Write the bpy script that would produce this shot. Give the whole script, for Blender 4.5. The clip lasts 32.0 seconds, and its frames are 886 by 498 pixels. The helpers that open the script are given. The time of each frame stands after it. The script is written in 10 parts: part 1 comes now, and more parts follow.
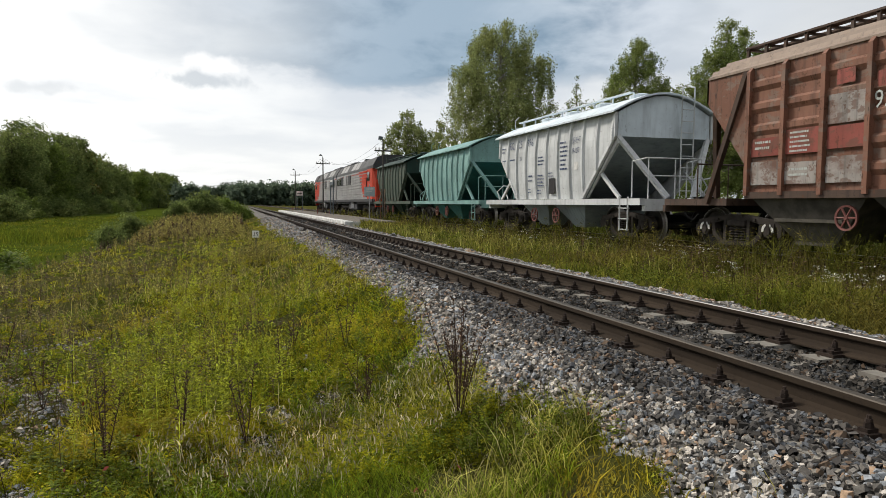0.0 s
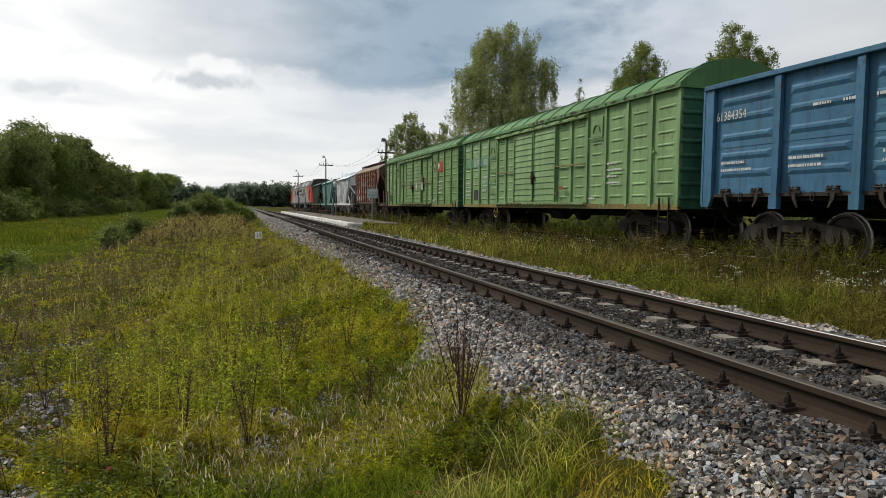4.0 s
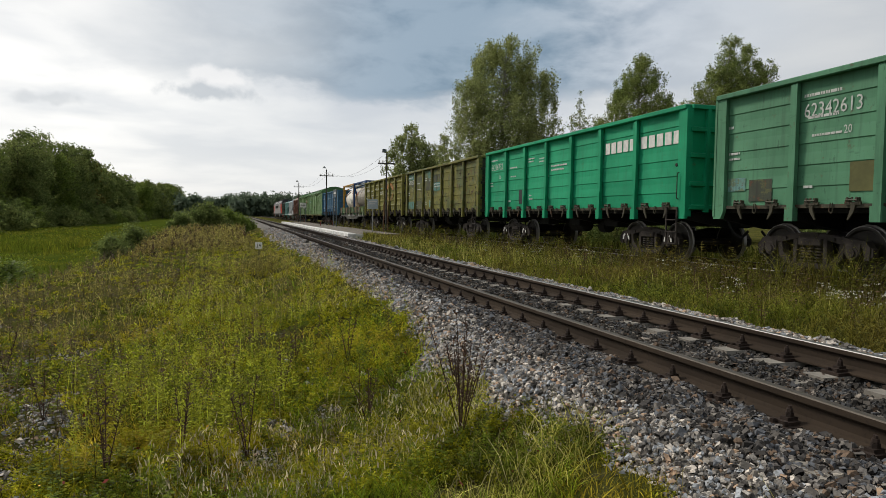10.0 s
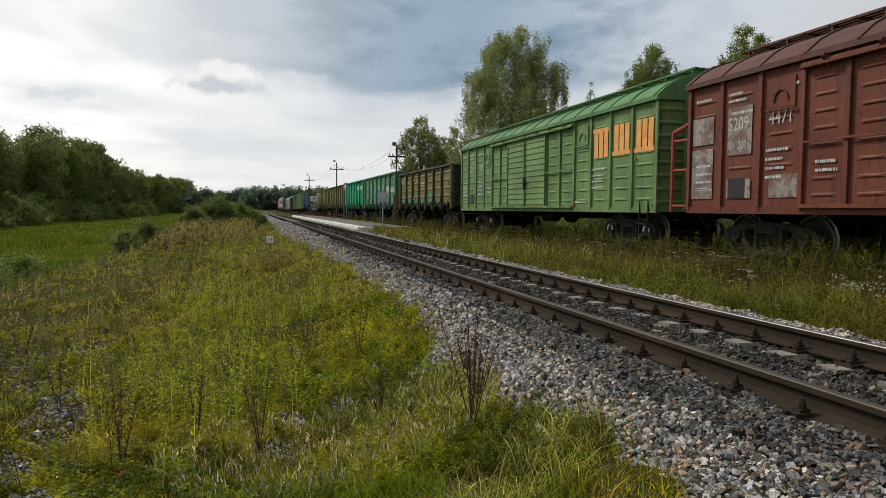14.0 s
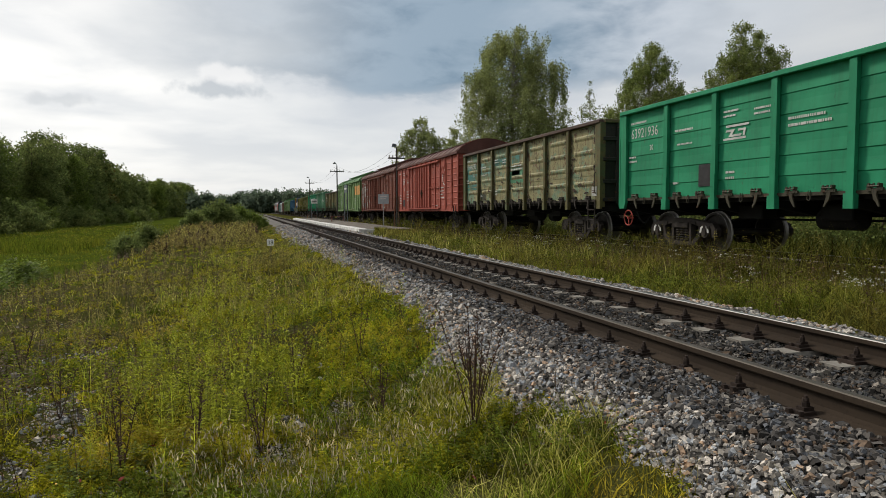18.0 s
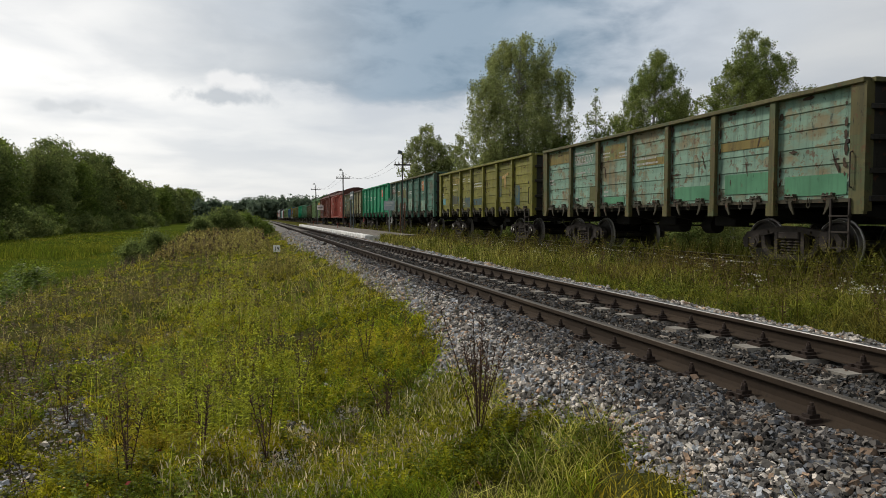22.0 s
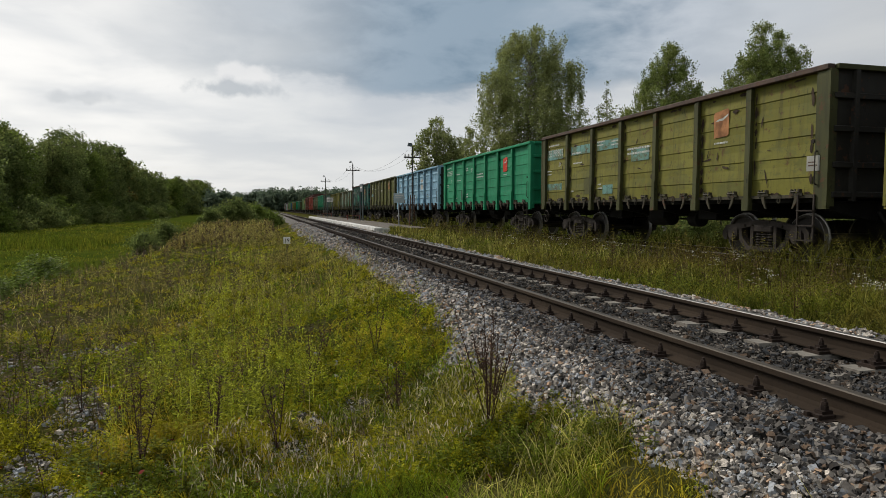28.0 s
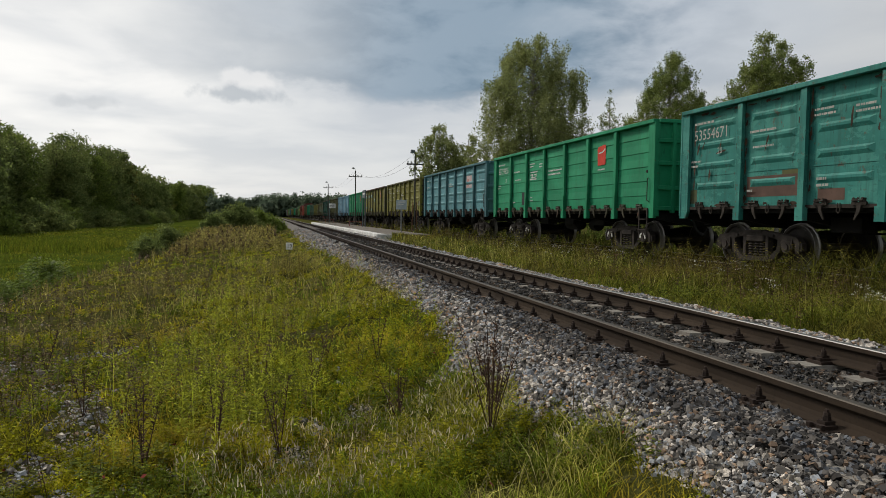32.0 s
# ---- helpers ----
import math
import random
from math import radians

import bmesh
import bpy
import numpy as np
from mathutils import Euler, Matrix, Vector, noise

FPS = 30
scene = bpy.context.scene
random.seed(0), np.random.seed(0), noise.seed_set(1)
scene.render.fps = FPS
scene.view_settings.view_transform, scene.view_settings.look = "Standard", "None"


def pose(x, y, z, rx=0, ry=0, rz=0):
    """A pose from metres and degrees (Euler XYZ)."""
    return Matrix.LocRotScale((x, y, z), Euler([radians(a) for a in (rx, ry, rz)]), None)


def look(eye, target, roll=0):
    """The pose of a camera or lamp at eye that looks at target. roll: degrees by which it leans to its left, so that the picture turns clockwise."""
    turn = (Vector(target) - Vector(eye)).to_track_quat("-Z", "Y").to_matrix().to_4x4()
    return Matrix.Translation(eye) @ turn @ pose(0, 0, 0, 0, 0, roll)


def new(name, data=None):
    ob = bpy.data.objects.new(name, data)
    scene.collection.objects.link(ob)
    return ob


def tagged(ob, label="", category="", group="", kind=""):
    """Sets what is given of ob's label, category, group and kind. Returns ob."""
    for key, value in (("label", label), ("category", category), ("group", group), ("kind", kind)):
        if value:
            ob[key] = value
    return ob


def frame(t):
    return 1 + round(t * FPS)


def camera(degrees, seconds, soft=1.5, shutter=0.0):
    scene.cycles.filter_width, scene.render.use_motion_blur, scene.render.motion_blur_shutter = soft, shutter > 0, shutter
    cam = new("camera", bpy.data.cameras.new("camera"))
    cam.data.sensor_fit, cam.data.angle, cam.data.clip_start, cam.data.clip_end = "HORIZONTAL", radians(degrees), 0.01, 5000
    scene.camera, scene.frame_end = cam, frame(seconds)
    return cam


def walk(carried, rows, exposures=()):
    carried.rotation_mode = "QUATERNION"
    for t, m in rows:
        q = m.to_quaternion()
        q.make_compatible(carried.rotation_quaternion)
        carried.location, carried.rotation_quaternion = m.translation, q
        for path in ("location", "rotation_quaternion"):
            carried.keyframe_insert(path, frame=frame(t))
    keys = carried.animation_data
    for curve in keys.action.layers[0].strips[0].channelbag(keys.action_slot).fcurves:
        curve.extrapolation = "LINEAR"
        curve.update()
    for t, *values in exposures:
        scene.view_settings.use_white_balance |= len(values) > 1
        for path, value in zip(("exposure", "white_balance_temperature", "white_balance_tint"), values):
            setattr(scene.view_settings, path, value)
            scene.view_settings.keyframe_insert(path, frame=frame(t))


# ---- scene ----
cam = camera(67.8, 32.0, 0.6)
PATH = [
    (0, (-0.101, 0.01, 1.0), (0.497, 1.914, 0.864), 0.3),
    (0.5, (-0.097, 0.005, 0.997), (0.491, 1.911, 0.858), 0.3),
    (1, (-0.105, 0.005, 0.997), (0.479, 1.912, 0.856), 0.3),
    (1.5, (-0.113, 0.0, 1.003), (0.467, 1.908, 0.859), 0.4),
    (2, (-0.118, 0.004, 0.999), (0.459, 1.914, 0.851), 0.5),
    (2.5, (-0.114, 0.001, 0.999), (0.465, 1.91, 0.853), 0.6),
    (3, (-0.115, -0.001, 0.999), (0.471, 1.906, 0.861), 0.7),
    (3.5, (-0.112, 0.004, 1.001), (0.479, 1.911, 0.868), 0.7),
    (5.5, (-0.102, 0.015, 1.003), (0.491, 1.921, 0.88), 0.4),
    (6, (-0.098, 0.033, 0.998), (0.5, 1.937, 0.875), 0.4),
    (6.5, (-0.096, 0.033, 1.003), (0.496, 1.939, 0.878), 0.2),
    (7, (-0.097, 0.035, 1.004), (0.491, 1.943, 0.881), 0.3),
    (7.5, (-0.095, 0.03, 1.006), (0.482, 1.941, 0.894), -0.2),
    (8, (-0.097, 0.019, 1.007), (0.479, 1.932, 0.9), -0.2),
    (8.5, (-0.106, 0.017, 1.011), (0.466, 1.931, 0.902), -0.1),
    (9, (-0.108, 0.018, 1.009), (0.47, 1.929, 0.898), 0.4),
    (9.5, (-0.103, 0.027, 1.01), (0.477, 1.938, 0.902), 0.4),
    (10, (-0.107, 0.019, 1.008), (0.484, 1.927, 0.911), 0.8),
    (10.5, (-0.097, 0.023, 1.009), (0.493, 1.931, 0.906), 0.5),
    (11, (-0.093, 0.022, 1.006), (0.502, 1.928, 0.898), 0.7),
    (11.5, (-0.098, 0.027, 1.007), (0.496, 1.934, 0.901), 0.8),
    (12, (-0.097, 0.029, 1.008), (0.489, 1.938, 0.897), 0.7),
    (12.5, (-0.113, 0.021, 1.01), (0.467, 1.931, 0.887), 0.6),
    (13, (-0.106, 0.025, 1.011), (0.469, 1.936, 0.89), 0.4),
    (13.5, (-0.104, 0.026, 1.006), (0.466, 1.94, 0.891), 0.6),
    (14, (-0.111, 0.011, 1.01), (0.45, 1.927, 0.891), 0.5),
    (14.5, (-0.115, 0.01, 1.009), (0.45, 1.925, 0.889), 0.4),
    (16.5, (-0.106, 0.019, 1.006), (0.447, 1.938, 0.886), -0.0),
    (17, (-0.089, 0.03, 1.002), (0.467, 1.948, 0.884), -0.1),
    (17.5, (-0.089, 0.034, 1.006), (0.47, 1.951, 0.884), -0.1),
    (18, (-0.089, 0.031, 1.008), (0.468, 1.948, 0.892), -0.2),
    (18.5, (-0.087, 0.028, 1.006), (0.471, 1.946, 0.897), -0.1),
    (19, (-0.093, 0.026, 1.004), (0.465, 1.944, 0.897), 0.1),
    (19.5, (-0.09, 0.028, 1.007), (0.461, 1.948, 0.9), -0.0),
    (20, (-0.084, 0.028, 1.005), (0.467, 1.948, 0.899), -0.1),
    (20.5, (-0.089, 0.025, 1.008), (0.461, 1.945, 0.908), -0.2),
    (21, (-0.089, 0.018, 1.009), (0.46, 1.939, 0.911), -0.3),
    (21.5, (-0.088, 0.017, 1.009), (0.458, 1.939, 0.913), -0.2),
    (22, (-0.094, 0.011, 1.008), (0.447, 1.934, 0.912), -0.1),
    (22.5, (-0.093, 0.019, 1.007), (0.44, 1.944, 0.91), 0.0),
    (23, (-0.095, 0.009, 1.006), (0.432, 1.936, 0.912), 0.1),
    (23.5, (-0.094, 0.02, 1.004), (0.433, 1.947, 0.904), -0.0),
    (24, (-0.094, 0.014, 1.002), (0.43, 1.942, 0.899), 0.0),
    (24.5, (-0.104, 0.003, 1.012), (0.418, 1.93, 0.907), 0.2),
    (25, (-0.112, 0.002, 1.011), (0.402, 1.932, 0.904), 0.2),
    (25.5, (-0.105, 0.009, 1.007), (0.41, 1.938, 0.891), 0.2),
    (27.5, (-0.11, 0.005, 1.01), (0.406, 1.933, 0.891), 0.1),
    (28, (-0.109, 0.016, 1.009), (0.405, 1.945, 0.891), 0.2),
    (28.5, (-0.111, 0.016, 1.007), (0.403, 1.945, 0.891), 0.2),
    (29, (-0.111, 0.021, 1.007), (0.404, 1.949, 0.89), 0.3),
    (29.5, (-0.109, 0.027, 1.007), (0.404, 1.956, 0.887), 0.4),
    (30, (-0.103, 0.032, 1.005), (0.404, 1.962, 0.883), 0.2),
    (30.5, (-0.099, 0.038, 1.004), (0.406, 1.969, 0.887), 0.3),
    (31, (-0.107, 0.028, 1.008), (0.395, 1.961, 0.901), 0.4),
    (31.5, (-0.116, 0.007, 1.012), (0.39, 1.939, 0.917), 0.6),
    (32, (-0.124, 0.005, 1.011), (0.385, 1.937, 0.914), 0.7),
]
EXPOSURES = [(0, 0.13), (3, 0.04), (9, -0.08), (17, -0.09), (22, -0.11), (24, -0.2), (32, -0.23)]
walk(cam, [(t, look(eye, target, roll)) for t, eye, target, roll in PATH], EXPOSURES)

# ---- world, sun ----
SUN_AZ, SUN_EL = radians(-38.0), radians(42.0)      # from the track's far end towards the meadow
world = bpy.data.worlds.new("sky")
world.use_nodes = True
scene.world = world


def sky_nodes():
    nt = world.node_tree
    nt.nodes.clear()
    N, L = nt.nodes.new, nt.links.new
    out, bg = N("ShaderNodeOutputWorld"), N("ShaderNodeBackground")
    L(bg.outputs[0], out.inputs[0])
    tc = N("ShaderNodeTexCoord")
    sep = N("ShaderNodeSeparateXYZ")
    L(tc.outputs["Generated"], sep.inputs[0])

    def m(op, a, b=None, c=None, clamp=False):
        n = N("ShaderNodeMath")
        n.operation, n.use_clamp = op, clamp
        for i, v in enumerate((a, b, c)):
            if v is None:
                continue
            if isinstance(v, (int, float)):
                n.inputs[i].default_value = v
            else:
                L(v, n.inputs[i])
        return n.outputs[0]

    def mix(f, a, b):
        n = N("ShaderNodeMix")
        n.data_type = "RGBA"
        for s, v in ((n.inputs[0], f), (n.inputs[6], a), (n.inputs[7], b)):
            if isinstance(v, tuple):
                s.default_value = (*v, 1)
            elif isinstance(v, (int, float)):
                s.default_value = v
            else:
                L(v, s)
        return n.outputs[2]

    def ramp(v, a, b):
        n = N("ShaderNodeMapRange")
        n.interpolation_type = "SMOOTHSTEP"
        L(v, n.inputs[0])
        n.inputs[1].default_value, n.inputs[2].default_value = a, b
        return n.outputs[0]

    sky = N("ShaderNodeTexSky")
    sky.sky_type, sky.sun_disc = "NISHITA", False
    sky.sun_elevation, sky.sun_rotation = SUN_EL, SUN_AZ
    sky.air_density, sky.dust_density = 1.0, 1.5
    # cloud deck: the view ray meets a flat layer, so that clouds flatten towards the horizon
    zz = m("ADD", m("MAXIMUM", sep.outputs[2], 0.0), 0.12)
    cx, cy = m("DIVIDE", sep.outputs[0], zz), m("DIVIDE", sep.outputs[1], zz)
    comb = N("ShaderNodeCombineXYZ")
    L(cx, comb.inputs[0])
    L(cy, comb.inputs[1])

    def cloud(scale, detail, rough, off, dist=0.0):
        mp = N("ShaderNodeMapping")
        L(comb.outputs[0], mp.inputs[0])
        mp.inputs[1].default_value = off
        n = N("ShaderNodeTexNoise")
        L(mp.outputs[0], n.inputs[0])
        n.inputs["Scale"].default_value, n.inputs["Detail"].default_value = scale, detail
        n.inputs["Roughness"].default_value, n.inputs["Distortion"].default_value = rough, dist
        return n.outputs[0]

    mid, fine = cloud(0.8, 4, 0.5, (0.0, 2.0, 0), 0.3), cloud(1.5, 6, 0.5, (5, 1, 0), 0.3)
    # angle to the sun behind the clouds
    sx, sy, sz = math.sin(SUN_AZ) * math.cos(SUN_EL), math.cos(SUN_AZ) * math.cos(SUN_EL), math.sin(SUN_EL)
    dot = N("ShaderNodeVectorMath")
    dot.operation = "DOT_PRODUCT"
    L(tc.outputs["Generated"], dot.inputs[0])
    dot.inputs[1].default_value = (sx, sy, sz)
    # brightest part of the deck, low in front of the sun
    gl = N("ShaderNodeVectorMath")
    gl.operation = "DOT_PRODUCT"
    L(tc.outputs["Generated"], gl.inputs[0])
    gl.inputs[1].default_value = (math.sin(radians(-17)) * 0.97, math.cos(radians(-17)) * 0.97, 0.24)
    near_sun = ramp(gl.outputs["Value"], 0.86, 0.985)
    glow = m("POWER", m("MAXIMUM", gl.outputs["Value"], 0.0), 24.0)
    # a heavier bank of cloud ahead and overhead, with a ragged lower edge
    fwd = m("MAXIMUM", sep.outputs[1], 0.02)
    su, sv = m("DIVIDE", sep.outputs[0], fwd), m("DIVIDE", sep.outputs[2], fwd)

    def billow(scale, detail, rough, off):
        mp = N("ShaderNodeMapping")
        L(tc.outputs["Generated"], mp.inputs[0])
        mp.inputs[1].default_value, mp.inputs[3].default_value = off, (1.0, 1.0, 2.3)
        n = N("ShaderNodeTexNoise")
        L(mp.outputs[0], n.inputs[0])
        n.inputs["Scale"].default_value, n.inputs["Detail"].default_value, n.inputs["Roughness"].default_value = scale, detail, rough
        n.inputs["Distortion"].default_value = 0.25
        return m("SUBTRACT", n.outputs[0], 0.5)
    b1, b2 = billow(4.2, 6, 0.5, (0.3, 0.1, 0.7)), billow(11.0, 7, 0.55, (2.2, 0.6, 0.1))
    frag = m("ADD", m("MULTIPLY", b1, 0.11), m("MULTIPLY", b2, 0.075))
    bk = N("ShaderNodeVectorMath")
    bk.operation = "DOT_PRODUCT"
    L(tc.outputs["Generated"], bk.inputs[0])
    bk.inputs[1].default_value = (0.20, 0.88, 0.43)
    bank = ramp(m("ADD", bk.outputs["Value"], m("MULTIPLY", frag, 0.6)), 0.82, 0.93)
    edge = m("ADD", m("ADD", 0.168, m("MULTIPLY", ramp(su, -0.08, -0.28), 0.085)), m("MULTIPLY", ramp(su, 0.2, 0.6), 0.028))
    over = ramp(m("ADD", m("SUBTRACT", sv, edge), frag), -0.008, 0.030)
    dark = m("MULTIPLY", m("MULTIPLY", bank, over), m("SUBTRACT", 1.0, m("MULTIPLY", near_sun, 0.45)))
    tone = ramp(m("ADD", m("MULTIPLY", b1, 1.0), m("MULTIPLY", b2, 0.75)), -0.16, 0.16)
    puff = ramp(m("ADD", m("MULTIPLY", fine, 0.5), m("MULTIPLY", mid, 0.5)), 0.36, 0.64)
    light = mix(puff, (0.66, 0.70, 0.75), (0.84, 0.86, 0.87))
    core, clear_side = ramp(m("ADD", su, m("MULTIPLY", frag, 2.0)), -0.16, 0.20), ramp(m("ADD", su, m("MULTIPLY", frag, 3.0)), 0.42, 0.72)
    grey = mix(core, mix(tone, (0.34, 0.405, 0.47), (0.52, 0.565, 0.61)), mix(tone, (0.185, 0.28, 0.38), (0.345, 0.445, 0.545)))
    grey = mix(clear_side, grey, mix(tone, (0.53, 0.595, 0.675), (0.69, 0.745, 0.81)))
    low = m("MULTIPLY", ramp(sep.outputs[2], 0.15, 0.02), 0.6)
    light = mix(low, light, (0.93, 0.935, 0.93))
    deck = mix(dark, light, grey)
    # the deck behind the eye lies in its own shade
    away = ramp(dot.outputs["Value"], -0.8, 0.6)
    deck = mix(away, mix(0.3, (0.0, 0.0, 0.0), deck), deck)
    lit = mix(m("MULTIPLY", m("MULTIPLY", glow, m("SUBTRACT", 1.0, m("MULTIPLY", dark, 0.6))), m("ADD", 0.45, m("MULTIPLY", puff, 0.8)), clamp=True), deck, (1.20, 1.18, 1.14))
    # a small ragged cloud low ahead, its top lit

    def puff_at(u0, v0, a, b):
        du, dv = m("DIVIDE", m("SUBTRACT", su, u0), a), m("DIVIDE", m("SUBTRACT", sv, v0), b)
        r2 = m("ADD", m("MULTIPLY", du, du), m("MULTIPLY", dv, dv))
        return ramp(m("ADD", m("SQRT", r2), m("MULTIPLY", m("SUBTRACT", ragged, 0.5), 2.2)), 1.25, 0.45)
    ragged = N("ShaderNodeTexNoise")
    L(tc.outputs["Generated"], ragged.inputs[0])
    ragged.inputs["Scale"].default_value, ragged.inputs["Detail"].default_value = 34.0, 5.0
    ragged = ragged.outputs[0]
    lit = mix(m("MULTIPLY", puff_at(-0.028, 0.193, 0.040, 0.016), 0.8), lit, (1.02, 1.01, 1.0))
    lit = mix(m("MULTIPLY", puff_at(-0.040, 0.172, 0.060, 0.013), 0.75), lit, (0.52, 0.565, 0.61))
    lit = mix(m("MULTIPLY", puff_at(-0.245, 0.150, 0.045, 0.009), 0.45), lit, (0.60, 0.63, 0.66))
    # a little of the clear sky's own colour shows through everywhere
    clear = mix(0.1, (0.0, 0.0, 0.0), sky.outputs[0])
    cov = mix(0.93, clear, lit)
    below = mix(ramp(sep.outputs[2], -0.05, 0.0), (0.05, 0.06, 0.035), cov)
    L(below, bg.inputs[0])
    bg.inputs[1].default_value = 1.0


sky_nodes()
sun = new("sun", bpy.data.lights.new("sun", "SUN"))
sun.data.energy, sun.data.angle, sun.data.color = 3.1, radians(10), (1.0, 0.93, 0.82)
sun.matrix_world = look((math.sin(SUN_AZ) * math.cos(SUN_EL) * 50, math.cos(SUN_AZ) * math.cos(SUN_EL) * 50, math.sin(SUN_EL) * 50), (0, 0, 0))
scene.view_settings.exposure = 0.0


# ---- materials ----
def material(name, build, rough=0.7, metal=0.0, spec=0.25):
    mat = bpy.data.materials.new(name)
    mat.use_nodes = True
    nt = mat.node_tree
    b = nt.nodes["Principled BSDF"]
    b.inputs["Roughness"].default_value, b.inputs["Metallic"].default_value = rough, metal
    b.inputs["Specular IOR Level"].default_value = spec
    build(nt, b)
    return mat


def noise_of(nt, scale, detail=4.0, rough=0.55, coord="Object", stretch=(1, 1, 1), dist=0.0):
    tc = nt.nodes.new("ShaderNodeTexCoord")
    mp = nt.nodes.new("ShaderNodeMapping")
    mp.inputs["Scale"].default_value = stretch
    nt.links.new(tc.outputs[coord], mp.inputs[0])
    n = nt.nodes.new("ShaderNodeTexNoise")
    nt.links.new(mp.outputs[0], n.inputs["Vector"])
    n.inputs["Scale"].default_value, n.inputs["Detail"].default_value = scale, detail
    n.inputs["Roughness"].default_value, n.inputs["Distortion"].default_value = rough, dist
    return n.outputs[0]


def mixc(nt, f, a, b, kind="MIX"):
    n = nt.nodes.new("ShaderNodeMix")
    n.data_type, n.blend_type = "RGBA", kind
    for s, v in ((n.inputs[0], f), (n.inputs[6], a), (n.inputs[7], b)):
        if isinstance(v, tuple):
            s.default_value = (*v, 1)
        elif isinstance(v, (int, float)):
            s.default_value = v
        else:
            nt.links.new(v, s)
    return n.outputs[2]


def step(nt, v, a, b):
    n = nt.nodes.new("ShaderNodeMapRange")
    n.interpolation_type = "SMOOTHSTEP"
    nt.links.new(v, n.inputs[0])
    n.inputs[1].default_value, n.inputs[2].default_value = a, b
    return n.outputs[0]


def bump(nt, b, h, strength=0.3, distance=0.01):
    n = nt.nodes.new("ShaderNodeBump")
    n.inputs["Strength"].default_value, n.inputs["Distance"].default_value = strength, distance
    nt.links.new(h, n.inputs["Height"])
    nt.links.new(n.outputs[0], b.inputs["Normal"])


def col(nt, b, socket):
    nt.links.new(socket, b.inputs["Base Color"])


def plain(name, c, rough=0.7, metal=0.0, var=0.25, scale=6.0, bm=0.15):
    def build(nt, b):
        n1, n2 = noise_of(nt, scale), noise_of(nt, scale * 9, 3)
        dark = tuple(v * (1 - var) for v in c)
        lite = tuple(min(1, v * (1 + var * 0.6)) for v in c)
        x = mixc(nt, step(nt, n1, 0.3, 0.7), dark, lite)
        x = mixc(nt, step(nt, n2, 0.55, 0.8), x, tuple(v * (1 - var * 0.8) for v in c))
        col(nt, b, x)
        bump(nt, b, n2, bm, 0.004)
    return material(name, build, rough, metal)


